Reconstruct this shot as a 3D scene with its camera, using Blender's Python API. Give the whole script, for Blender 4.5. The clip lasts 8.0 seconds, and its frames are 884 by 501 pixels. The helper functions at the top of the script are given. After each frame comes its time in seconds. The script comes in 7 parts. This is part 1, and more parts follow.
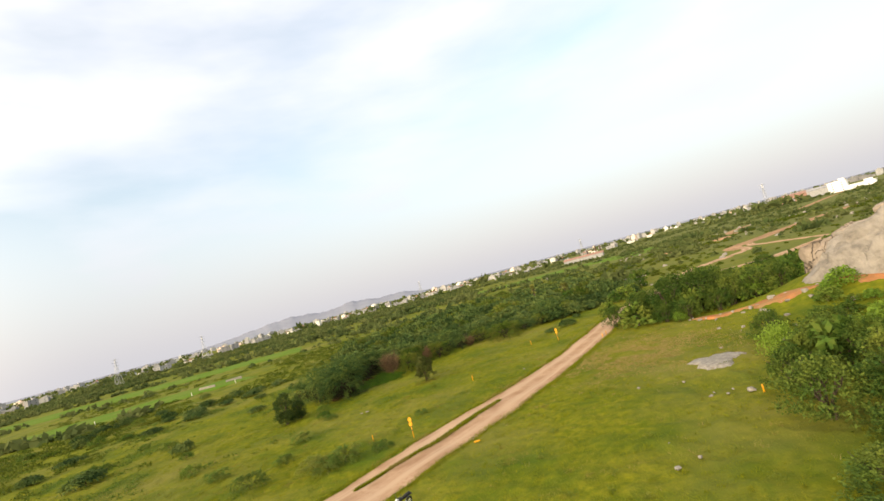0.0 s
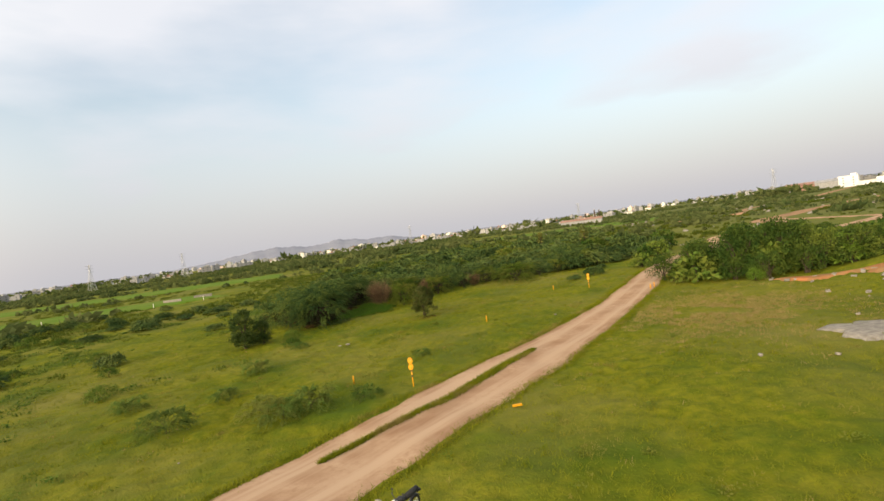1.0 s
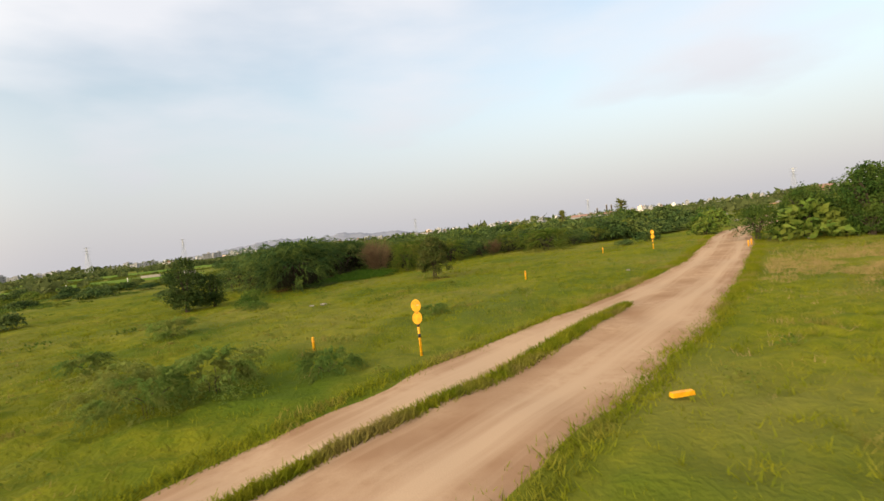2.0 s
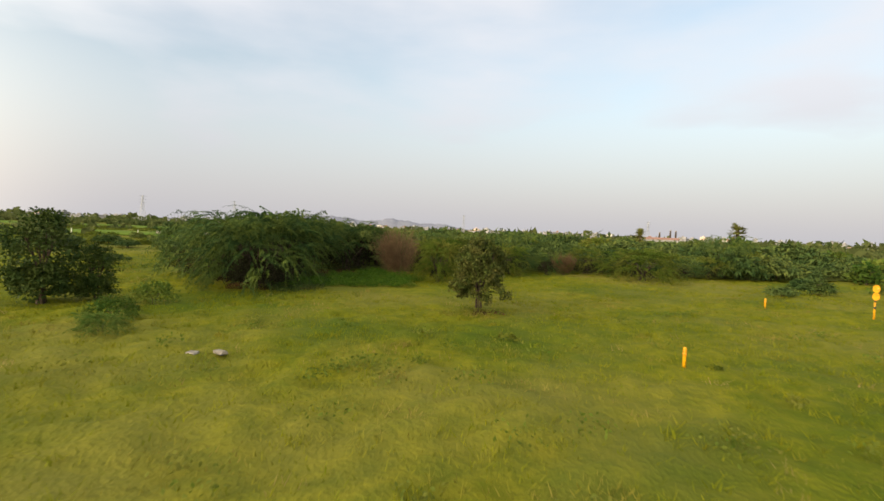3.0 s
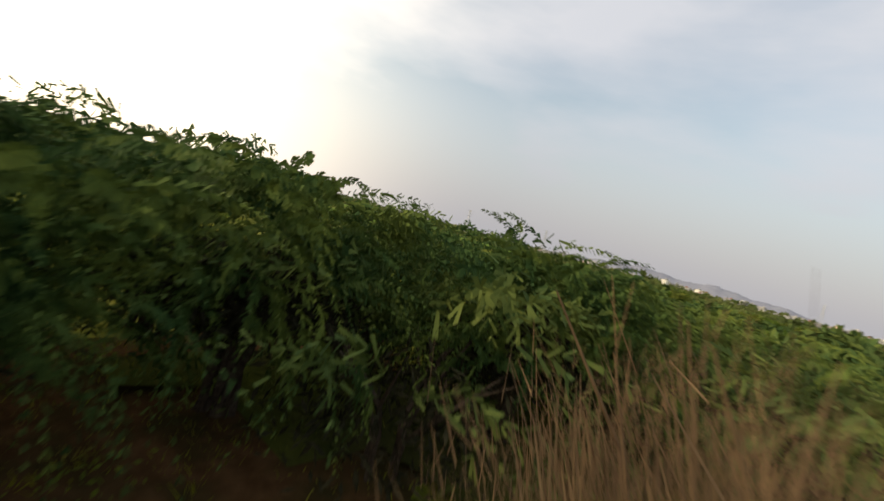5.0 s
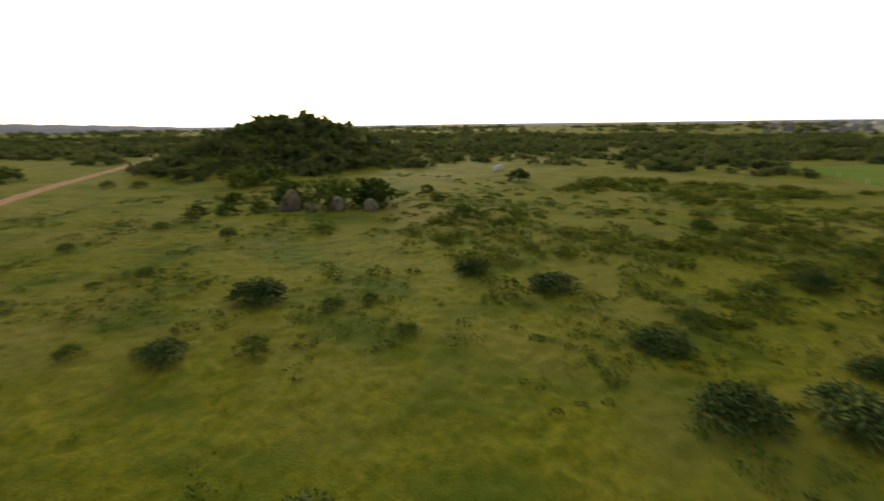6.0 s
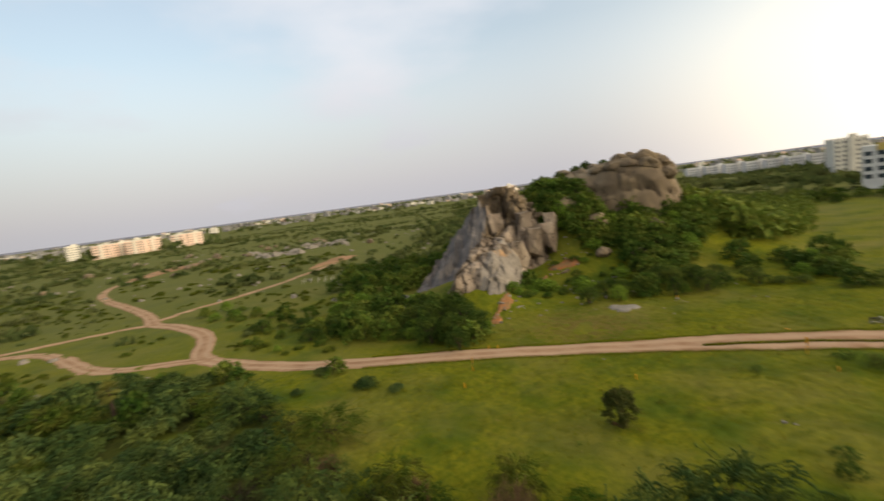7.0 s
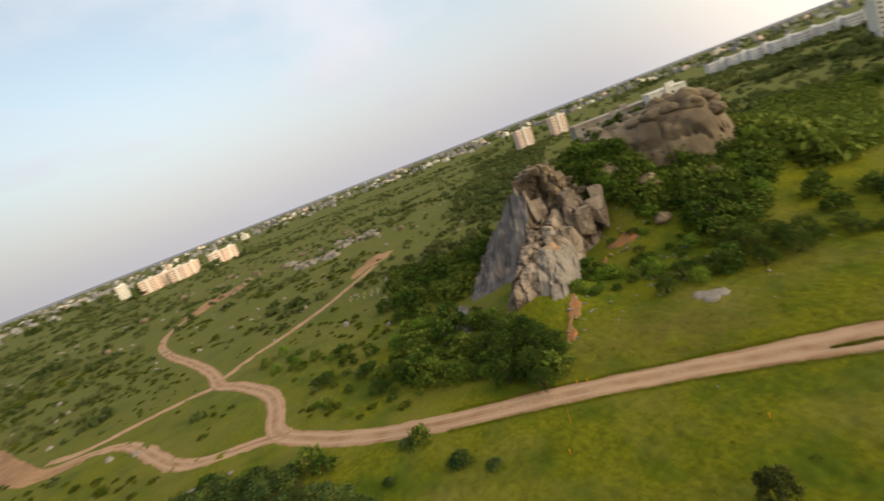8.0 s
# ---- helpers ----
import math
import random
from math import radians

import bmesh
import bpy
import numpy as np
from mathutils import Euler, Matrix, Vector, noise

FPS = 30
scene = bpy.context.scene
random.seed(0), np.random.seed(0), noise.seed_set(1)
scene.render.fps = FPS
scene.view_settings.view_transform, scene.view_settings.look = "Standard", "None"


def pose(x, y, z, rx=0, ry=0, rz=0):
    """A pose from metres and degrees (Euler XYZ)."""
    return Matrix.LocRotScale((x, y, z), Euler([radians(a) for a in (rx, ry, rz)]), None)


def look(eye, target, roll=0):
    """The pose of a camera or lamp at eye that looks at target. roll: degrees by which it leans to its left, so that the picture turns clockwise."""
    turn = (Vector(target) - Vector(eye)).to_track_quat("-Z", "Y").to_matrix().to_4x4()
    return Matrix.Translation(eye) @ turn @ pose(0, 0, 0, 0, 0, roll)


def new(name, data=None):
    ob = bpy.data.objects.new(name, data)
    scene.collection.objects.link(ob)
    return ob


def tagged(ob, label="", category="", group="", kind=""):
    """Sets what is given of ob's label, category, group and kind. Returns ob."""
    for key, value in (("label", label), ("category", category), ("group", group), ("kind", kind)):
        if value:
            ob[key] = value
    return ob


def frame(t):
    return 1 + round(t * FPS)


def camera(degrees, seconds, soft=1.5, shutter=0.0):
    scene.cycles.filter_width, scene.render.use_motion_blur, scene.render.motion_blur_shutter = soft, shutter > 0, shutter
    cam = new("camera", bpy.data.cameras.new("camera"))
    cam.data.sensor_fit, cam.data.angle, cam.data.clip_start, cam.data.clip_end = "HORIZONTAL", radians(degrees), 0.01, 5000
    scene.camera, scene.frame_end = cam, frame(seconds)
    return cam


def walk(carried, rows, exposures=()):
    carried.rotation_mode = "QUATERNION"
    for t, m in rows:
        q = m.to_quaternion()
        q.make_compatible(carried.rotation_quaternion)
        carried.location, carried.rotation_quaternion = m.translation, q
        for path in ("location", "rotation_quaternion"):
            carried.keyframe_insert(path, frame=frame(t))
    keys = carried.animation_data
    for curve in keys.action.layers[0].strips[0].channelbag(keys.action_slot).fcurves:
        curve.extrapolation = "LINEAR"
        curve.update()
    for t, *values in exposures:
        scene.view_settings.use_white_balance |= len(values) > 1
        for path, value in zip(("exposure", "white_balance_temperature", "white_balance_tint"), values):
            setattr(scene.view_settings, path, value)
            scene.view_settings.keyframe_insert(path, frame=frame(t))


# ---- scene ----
cam = camera(85.0, 8.0, shutter=0.1)
S = 1.4     # metres to one unit of the plan below
PATH = [
    (0, (6.06, 12.09, 10.66), (5.92, 32.04, 12.06), -15.0),
    (0.25, (4.99, 15.24, 10.09), (4.83, 35.22, 10.90), -11.9),
    (0.5, (4.01, 18.37, 9.46), (3.87, 38.37, 9.67), -8.8),
    (0.75, (3.29, 21.49, 8.67), (3.15, 41.49, 8.43), -8.3),
    (1, (2.65, 24.58, 7.79), (2.52, 44.57, 7.10), -7.9),
    (1.2, (2.10, 26.92, 6.91), (2.12, 46.90, 6.13), -8.0),
    (2.3, (1.01, 41.06, 2.63), (0.06, 61.02, 1.85), -3.8),
    (2.5, (0.91, 44.25, 2.53), (-0.55, 64.19, 2.02), -1.1),
    (2.75, (0.66, 48.14, 2.85), (-1.15, 68.04, 2.17), 0.6),
    (3, (0.37, 52.00, 3.23), (-1.80, 71.87, 2.38), 2.3),
    (3.3, (-0.12, 56.66, 3.59), (-2.69, 76.46, 2.49), 4.5),
    (3.5, (-0.44, 60.28, 3.75), (-3.37, 80.02, 2.48), 6.0),
    (3.8, (-0.98, 64.27, 3.92), (-5.09, 83.77, 2.24), 11.6),
    (4, (-1.43, 67.36, 3.71), (-6.80, 86.51, 1.59), 15.1),
    (4.15, (-1.82, 69.48, 3.46), (-9.12, 88.05, 2.10), 17.6),
    (4.3, (-2.24, 71.49, 3.19), (-11.40, 89.26, 2.51), 20.2),
    (4.5, (-2.84, 73.92, 2.92), (-12.68, 91.32, 2.51), 17.9),
    (4.7, (-3.70, 76.52, 2.63), (-13.39, 94.02, 2.75), 15.5),
    (4.9, (-5.10, 79.55, 2.97), (-17.07, 95.56, 2.36), 15.3),
    (5.1, (-7.39, 83.27, 4.08), (-21.99, 96.85, 2.53), 14.6),
    (5.3, (-10.23, 87.07, 5.68), (-27.37, 97.04, 3.06), 13.0),
    (5.5, (-13.27, 90.38, 7.52), (-32.28, 95.39, 3.83), 10.4),
    (5.65, (-15.47, 92.19, 8.91), (-34.97, 92.65, 4.52), 7.5),
    (5.8, (-17.43, 93.15, 10.17), (-36.28, 88.55, 5.31), 3.8),
    (5.9, (-18.65, 93.44, 10.96), (-36.05, 84.97, 5.91), 1.2),
    (6, (-19.85, 93.73, 11.75), (-35.05, 81.76, 6.69), -0.7),
    (6.1, (-21.07, 94.01, 12.54), (-33.46, 79.13, 7.54), -1.2),
    (6.2, (-22.14, 94.30, 13.30), (-31.17, 77.15, 8.38), -1.7),
    (6.3, (-22.93, 94.62, 13.99), (-28.19, 75.94, 9.15), -2.4),
    (6.4, (-23.62, 94.93, 14.66), (-24.87, 75.54, 9.95), -3.0),
    (6.5, (-24.33, 95.17, 15.37), (-21.51, 75.89, 10.83), -3.6),
    (6.6, (-25.22, 95.22, 16.24), (-18.39, 76.93, 11.88), -5.7),
    (6.7, (-25.97, 95.12, 17.03), (-15.42, 78.62, 12.99), -7.5),
    (6.8, (-26.32, 94.95, 17.55), (-12.51, 80.91, 14.03), -8.3),
    (6.9, (-26.51, 94.73, 17.96), (-10.05, 83.75, 15.04), -8.2),
    (7, (-26.66, 94.48, 18.40), (-8.25, 87.03, 16.08), -7.6),
    (7.1, (-26.70, 94.09, 19.07), (-7.13, 90.39, 17.27), -5.1),
    (7.2, (-26.67, 93.73, 19.84), (-6.72, 93.84, 18.39), -1.6),
    (7.3, (-26.43, 93.57, 20.82), (-6.88, 97.56, 19.50), 1.7),
    (7.4, (-26.15, 93.45, 21.85), (-6.95, 98.90, 20.56), 2.1),
    (7.5, (-25.73, 93.32, 22.91), (-6.36, 98.16, 21.67), 0.7),
    (7.6, (-25.06, 93.22, 24.11), (-5.45, 96.93, 22.84), -5.0),
    (7.7, (-24.06, 93.06, 25.25), (-4.28, 95.65, 23.84), -10.6),
    (7.8, (-22.75, 92.80, 26.15), (-2.86, 92.50, 24.09), -14.4),
    (7.9, (-21.28, 92.50, 26.96), (-1.74, 89.37, 24.06), -18.0),
    (8, (-19.81, 92.19, 27.76), (-1.07, 86.39, 23.88), -21.2),
]
walk(cam, [(t, look(Vector(eye) * S, Vector(target) * S, roll)) for t, eye, target, roll in PATH],
     exposures=[(0.0, 0.2), (1.0, -0.05), (2.5, -0.06), (3.5, -0.14), (4.3, -0.25), (4.7, -0.25), (5.8, -0.95), (6.2, -1.1), (6.5, -1.15), (7.0, -0.66), (7.5, -0.38), (8.0, -0.6)])

# ---- world and sun ----
SUN_AZ, SUN_EL = 136.0, 12.0      # degrees to the left of +y, degrees up
world = bpy.data.worlds.new("sky")
scene.world = world
world.use_nodes = True
wt = world.node_tree
wt.nodes.clear()


def wnode(kind, **inputs):
    n = wt.nodes.new(kind)
    for k, v in inputs.items():
        n.inputs[k].default_value = v
    return n


wout = wnode("ShaderNodeOutputWorld")
wbg = wnode("ShaderNodeBackground", Strength=1.0)
wsky = wt.nodes.new("ShaderNodeTexSky")
wsky.sky_type = "NISHITA"
wsky.sun_disc = False
wsky.sun_elevation = radians(SUN_EL)
wsky.sun_rotation = radians(360 - SUN_AZ)
wsky.dust_density = 2.5
wsky.air_density = 1.2
wgain = wnode("ShaderNodeVectorMath")
wgain.operation = "SCALE"
wgain.inputs["Scale"].default_value = 0.30
wt.links.new(wsky.outputs[0], wgain.inputs[0])
# a veil of thin cloud, thicker towards the horizon
wco = wt.nodes.new("ShaderNodeTexCoord")
wmap = wt.nodes.new("ShaderNodeMapping")
wmap.inputs["Scale"].default_value = (1.0, 1.3, 3.4)
wmap.inputs["Location"].default_value = (0.3, 1.7, 0.4)
wt.links.new(wco.outputs["Generated"], wmap.inputs[0])
wn = wt.nodes.new("ShaderNodeTexNoise")
wn.inputs["Scale"].default_value = 1.7
wn.inputs["Detail"].default_value = 5.0
wn.inputs["Roughness"].default_value = 0.5
wt.links.new(wmap.outputs[0], wn.inputs["Vector"])
wr = wt.nodes.new("ShaderNodeMapRange")
wr.inputs["From Min"].default_value = 0.38
wr.inputs["From Max"].default_value = 0.66
wr.inputs["To Min"].default_value = 0.34
wr.inputs["To Max"].default_value = 0.95
wt.links.new(wn.outputs["Fac"], wr.inputs["Value"])
wsep = wt.nodes.new("ShaderNodeSeparateXYZ")
wt.links.new(wco.outputs["Generated"], wsep.inputs[0])
whz = wt.nodes.new("ShaderNodeMapRange")
whz.interpolation_type = "SMOOTHSTEP"
whz.inputs["From Min"].default_value = 0.0
whz.inputs["From Max"].default_value = 0.5
whz.inputs["To Min"].default_value = 0.9
whz.inputs["To Max"].default_value = 0.0
wt.links.new(wsep.outputs["Z"], whz.inputs["Value"])
wmx = wt.nodes.new("ShaderNodeMath")
wmx.operation = "MAXIMUM"
wt.links.new(wr.outputs[0], wmx.inputs[0])
wt.links.new(whz.outputs[0], wmx.inputs[1])
wcl = wt.nodes.new("ShaderNodeMix")
wcl.data_type = "RGBA"
# the veil is brighter round the sun
wdot = wt.nodes.new("ShaderNodeVectorMath")
wdot.operation = "DOT_PRODUCT"
wdot.inputs[1].default_value = (-math.sin(radians(SUN_AZ)) * math.cos(radians(SUN_EL)), math.cos(radians(SUN_AZ)) * math.cos(radians(SUN_EL)), math.sin(radians(SUN_EL)))
wt.links.new(wco.outputs["Generated"], wdot.inputs[0])
wglow = wt.nodes.new("ShaderNodeMapRange")
wglow.interpolation_type = "SMOOTHSTEP"
wglow.inputs["From Min"].default_value = -0.2
wglow.inputs["From Max"].default_value = 1.0
wt.links.new(wdot.outputs["Value"], wglow.inputs["Value"])
wveil = wt.nodes.new("ShaderNodeMix")
wveil.data_type = "RGBA"
wlow = wt.nodes.new("ShaderNodeMapRange")       # greyer towards the ground
wlow.interpolation_type = "SMOOTHSTEP"
wlow.inputs["From Min"].default_value = 0.0
wlow.inputs["From Max"].default_value = 0.34
wt.links.new(wsep.outputs["Z"], wlow.inputs["Value"])
wtone = wt.nodes.new("ShaderNodeMix")
wtone.data_type = "RGBA"
wtone.inputs[6].default_value = (0.65, 0.635, 0.675, 1)
wtone.inputs[7].default_value = (0.92, 0.93, 0.98, 1)
wt.links.new(wlow.outputs[0], wtone.inputs[0])
wt.links.new(wtone.outputs[2], wveil.inputs[6])
wveil.inputs[7].default_value = (5.4, 4.6, 3.4, 1)
wfall = wt.nodes.new("ShaderNodeMath")
wfall.operation = "POWER"
wfall.inputs[1].default_value = 1.4
wt.links.new(wglow.outputs[0], wfall.inputs[0])
wt.links.new(wfall.outputs[0], wveil.inputs[0])
wt.links.new(wveil.outputs[2], wcl.inputs[7])
wt.links.new(wgain.outputs[0], wcl.inputs[6])
wt.links.new(wmx.outputs[0], wcl.inputs[0])
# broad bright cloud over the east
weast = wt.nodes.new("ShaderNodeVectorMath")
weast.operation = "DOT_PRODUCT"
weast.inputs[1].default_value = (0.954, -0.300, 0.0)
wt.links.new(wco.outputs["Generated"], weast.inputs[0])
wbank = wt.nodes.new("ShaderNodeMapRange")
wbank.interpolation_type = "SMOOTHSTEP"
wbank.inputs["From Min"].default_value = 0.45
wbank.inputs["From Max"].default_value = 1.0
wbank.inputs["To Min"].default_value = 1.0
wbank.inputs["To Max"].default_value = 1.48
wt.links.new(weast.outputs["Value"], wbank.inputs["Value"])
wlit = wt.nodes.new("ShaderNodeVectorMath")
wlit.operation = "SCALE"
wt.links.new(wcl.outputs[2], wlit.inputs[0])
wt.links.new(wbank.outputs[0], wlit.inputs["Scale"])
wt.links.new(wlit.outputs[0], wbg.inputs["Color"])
wt.links.new(wbg.outputs[0], wout.inputs[0])

sun = new("sun", bpy.data.lights.new("sun", "SUN"))
sun.data.energy = 2.8
sun.data.angle = radians(9)
sun.data.color = (1.0, 0.84, 0.62)
a, e = radians(SUN_AZ), radians(SUN_EL)
sun.matrix_world = look((0, 0, 0), (math.sin(a) * math.cos(e), -math.cos(a) * math.cos(e), -math.sin(e)))


# ---- materials ----
def material(name, c1, c2, scale=4.0, c3=None, scale3=0.4, rough=0.9, bump=0.0, bscale=20.0, bdist=0.03, metal=0.0,
             translucent=0.0, object_random=0.0, lo=0.35, hi=0.65, spec=0.3, lo3=0.42, hi3=0.62, stretch=None, c4=None, scale4=0.03, worn=None, cracks=None):
    """A surface that varies between c1 and c2 finely and towards c3 broadly, with relief."""
    m = bpy.data.materials.new(name)
    m.use_nodes = True
    t = m.node_tree
    b = t.nodes["Principled BSDF"]
    geo = t.nodes.new("ShaderNodeNewGeometry")
    vec = geo.outputs["Position"]
    if stretch:
        mp = t.nodes.new("ShaderNodeMapping")
        mp.inputs["Scale"].default_value = stretch
        t.links.new(vec, mp.inputs[0])
        vec = mp.outputs[0]

    def fac(s, a, z, detail=6.0):
        n = t.nodes.new("ShaderNodeTexNoise")
        n.inputs["Scale"].default_value = s
        n.inputs["Detail"].default_value = detail
        n.inputs["Roughness"].default_value = 0.6
        t.links.new(vec, n.inputs["Vector"])
        r = t.nodes.new("ShaderNodeMapRange")
        r.inputs["From Min"].default_value, r.inputs["From Max"].default_value = a, z
        t.links.new(n.outputs["Fac"], r.inputs["Value"])
        return r.outputs[0]

    def mix(f, x, y):
        k = t.nodes.new("ShaderNodeMix")
        k.data_type = "RGBA"
        for s, v in ((0, f), (6, x), (7, y)):
            if isinstance(v, (tuple, float)):
                k.inputs[s].default_value = v if isinstance(v, float) else (*v, 1)
            else:
                t.links.new(v, k.inputs[s])
        return k.outputs[2]

    col = mix(fac(scale, lo, hi), c1, c2)
    if c3:
        col = mix(fac(scale3, lo3, hi3, 4.0), col, c3)
    if c4:
        col = mix(fac(scale4, 0.46, 0.72, 6.0), col, c4)
    if worn:        # paler packed lines where the wheels run; the map's x goes across the track, y along it
        uv = t.nodes.new("ShaderNodeTexCoord")
        mp2 = t.nodes.new("ShaderNodeMapping")
        mp2.inputs["Scale"].default_value = (3.0, 0.06, 1)
        t.links.new(uv.outputs["UV"], mp2.inputs[0])
        streak = t.nodes.new("ShaderNodeTexNoise")
        streak.inputs["Scale"].default_value = 2.2
        streak.inputs["Detail"].default_value = 5.0
        t.links.new(mp2.outputs[0], streak.inputs["Vector"])
        sx = t.nodes.new("ShaderNodeSeparateXYZ")
        t.links.new(uv.outputs["UV"], sx.inputs[0])

        def calc(op, a, b):
            k = t.nodes.new("ShaderNodeMath")
            k.operation = op
            for q, v in enumerate((a, b)):
                if isinstance(v, float):
                    k.inputs[q].default_value = v
                else:
                    t.links.new(v, k.inputs[q])
            return k.outputs[0]

        off = calc("ABSOLUTE", calc("SUBTRACT", calc("ABSOLUTE", sx.outputs["X"], 0.0), 0.5), 0.0)
        off = calc("ADD", off, calc("MULTIPLY", calc("SUBTRACT", streak.outputs["Fac"], 0.5), 0.9))
        band = t.nodes.new("ShaderNodeMapRange")
        band.inputs["From Min"].default_value, band.inputs["From Max"].default_value = 0.36, 0.02
        t.links.new(off, band.inputs["Value"])
        col = mix(band.outputs[0], col, worn)
    crack = None
    if cracks:          # dark joints: size of the blocks, width of the joint
        wob = t.nodes.new("ShaderNodeTexNoise")
        wob.inputs["Scale"].default_value = 0.5
        t.links.new(geo.outputs["Position"], wob.inputs["Vector"])
        bend = t.nodes.new("ShaderNodeVectorMath")
        bend.operation = "MULTIPLY_ADD"
        bend.inputs[1].default_value = (4.0, 4.0, 4.0)
        t.links.new(wob.outputs["Color"], bend.inputs[0])
        t.links.new(vec, bend.inputs[2])
        cell = t.nodes.new("ShaderNodeTexVoronoi")
        cell.feature = "DISTANCE_TO_EDGE"
        cell.inputs["Scale"].default_value = 1 / cracks[0]
        t.links.new(bend.outputs[0], cell.inputs["Vector"])
        crack = t.nodes.new("ShaderNodeMapRange")
        crack.inputs["From Max"].default_value = cracks[1]
        t.links.new(cell.outputs["Distance"], crack.inputs["Value"])
        col = mix(crack.outputs[0], (0.070, 0.055, 0.042), col)
    if object_random:
        oi = t.nodes.new("ShaderNodeObjectInfo")
        hsv = t.nodes.new("ShaderNodeHueSaturation")
        mr = t.nodes.new("ShaderNodeMapRange")
        mr.inputs["To Min"].default_value, mr.inputs["To Max"].default_value = 1 - object_random, 1 + object_random
        t.links.new(oi.outputs["Random"], mr.inputs["Value"])
        t.links.new(mr.outputs[0], hsv.inputs["Value"])
        mh = t.nodes.new("ShaderNodeMapRange")
        mh.inputs["To Min"].default_value, mh.inputs["To Max"].default_value = 0.5 + object_random * 0.06, 0.5 - object_random * 0.06
        t.links.new(oi.outputs["Random"], mh.inputs["Value"])
        t.links.new(mh.outputs[0], hsv.inputs["Hue"])
        t.links.new(col, hsv.inputs["Color"])
        col = hsv.outputs[0]
    t.links.new(col, b.inputs["Base Color"])
    b.inputs["Roughness"].default_value = rough
    b.inputs["Metallic"].default_value = metal
    b.inputs["Specular IOR Level"].default_value = spec
    if bump:
        n = t.nodes.new("ShaderNodeTexNoise")
        n.inputs["Scale"].default_value = bscale
        n.inputs["Detail"].default_value = 8.0
        t.links.new(vec, n.inputs["Vector"])
        k = t.nodes.new("ShaderNodeBump")
        k.inputs["Strength"].default_value = bump
        k.inputs["Distance"].default_value = bdist
        t.links.new(n.outputs["Fac"], k.inputs["Height"])
        t.links.new(k.outputs[0], b.inputs["Normal"])
        if crack:
            k2 = t.nodes.new("ShaderNodeBump")
            k2.inputs["Strength"].default_value = 0.9
            k2.inputs["Distance"].default_value = 0.25
            t.links.new(crack.outputs[0], k2.inputs["Height"])
            t.links.new(k2.outputs[0], k.inputs["Normal"])
    if translucent:
        tr = t.nodes.new("ShaderNodeBsdfTranslucent")
        t.links.new(col, tr.inputs["Color"])
        ms = t.nodes.new("ShaderNodeMixShader")
        ms.inputs[0].default_value = translucent
        t.links.new(b.outputs[0], ms.inputs[1])
        t.links.new(tr.outputs[0], ms.inputs[2])
        t.links.new(ms.outputs[0], t.nodes["Material Output"].inputs["Surface"])
    return m


M_GROUND = material("meadow", (0.079, 0.098, 0.005), (0.149, 0.147, 0.008), 1.4, (0.057, 0.084, 0.006), 0.10, bump=0.9, bscale=6, bdist=0.08, lo3=0.45, hi3=0.64, spec=0.05, c4=(0.150, 0.138, 0.030), scale4=0.045)
M_BLADE = material("grass_blade", (0.108, 0.136, 0.008), (0.188, 0.186, 0.014), 1.2, (0.200, 0.165, 0.045), 0.25, rough=0.9, translucent=0.25, lo3=0.52, hi3=0.66, spec=0.0)
M_HERB = material("herb_leaf", (0.032, 0.080, 0.009), (0.078, 0.138, 0.014), 3, rough=0.75, translucent=0.15, spec=0.03)
M_DIRT = material("track_soil", (0.285, 0.180, 0.112), (0.375, 0.258, 0.168), 2.0, (0.25, 0.150, 0.090), 0.25, rough=0.95, bump=0.3, bscale=24, bdist=0.02, spec=0.0, worn=(0.385, 0.270, 0.180))
M_REDROAD = material("red_track_soil", (0.27, 0.155, 0.085), (0.37, 0.235, 0.14), 1.2, (0.23, 0.14, 0.08), 0.1, rough=0.95, bump=0.4, bscale=6, bdist=0.06, spec=0.02)

M_RED = material("red_soil", (0.25, 0.090, 0.034), (0.35, 0.150, 0.062), 1.2, (0.20, 0.125, 0.060), 0.4, lo3=0.36, hi3=0.60, rough=0.95, bump=0.6, bscale=6, bdist=0.08, spec=0.02)
M_FIELD = material("crop", (0.068, 0.128, 0.010), (0.096, 0.160, 0.016), 0.9, (0.11, 0.15, 0.022), 0.08, bump=0.8, bscale=6, bdist=0.08, spec=0.03)
M_PROSOPIS = material("feathery_leaf", (0.027, 0.053, 0.017), (0.060, 0.096, 0.027), 1.4, (0.088, 0.116, 0.027), 0.5, rough=0.75, translucent=0.1, object_random=0.3, spec=0.05)
M_THORNY = material("yellow_green_leaf", (0.052, 0.094, 0.012), (0.100, 0.140, 0.018), 1.4, (0.13, 0.138, 0.024), 0.5, rough=0.75, translucent=0.4, object_random=0.2, spec=0.08)
M_TOWN = material("town_wall", (0.17, 0.168, 0.172), (0.26, 0.256, 0.256), 0.05, (0.34, 0.33, 0.32), 0.02, rough=0.9, object_random=0.25, spec=0.05)
M_SAPLING = material("sapling_leaf", (0.085, 0.150, 0.028), (0.150, 0.210, 0.045), 2.0, (0.16, 0.18, 0.04), 0.5, rough=0.75, translucent=0.5, object_random=0.2, spec=0.05)
M_SPRAY = material("spray_leaf", (0.022, 0.050, 0.016), (0.060, 0.104, 0.029), 2.5, (0.100, 0.132, 0.026), 0.6, rough=0.75, translucent=0.12, object_random=0.12, spec=0.06)
M_PALM = material("palm_leaf", (0.13, 0.15, 0.030), (0.24, 0.23, 0.055), 3, rough=0.6, translucent=0.25, spec=0.1)
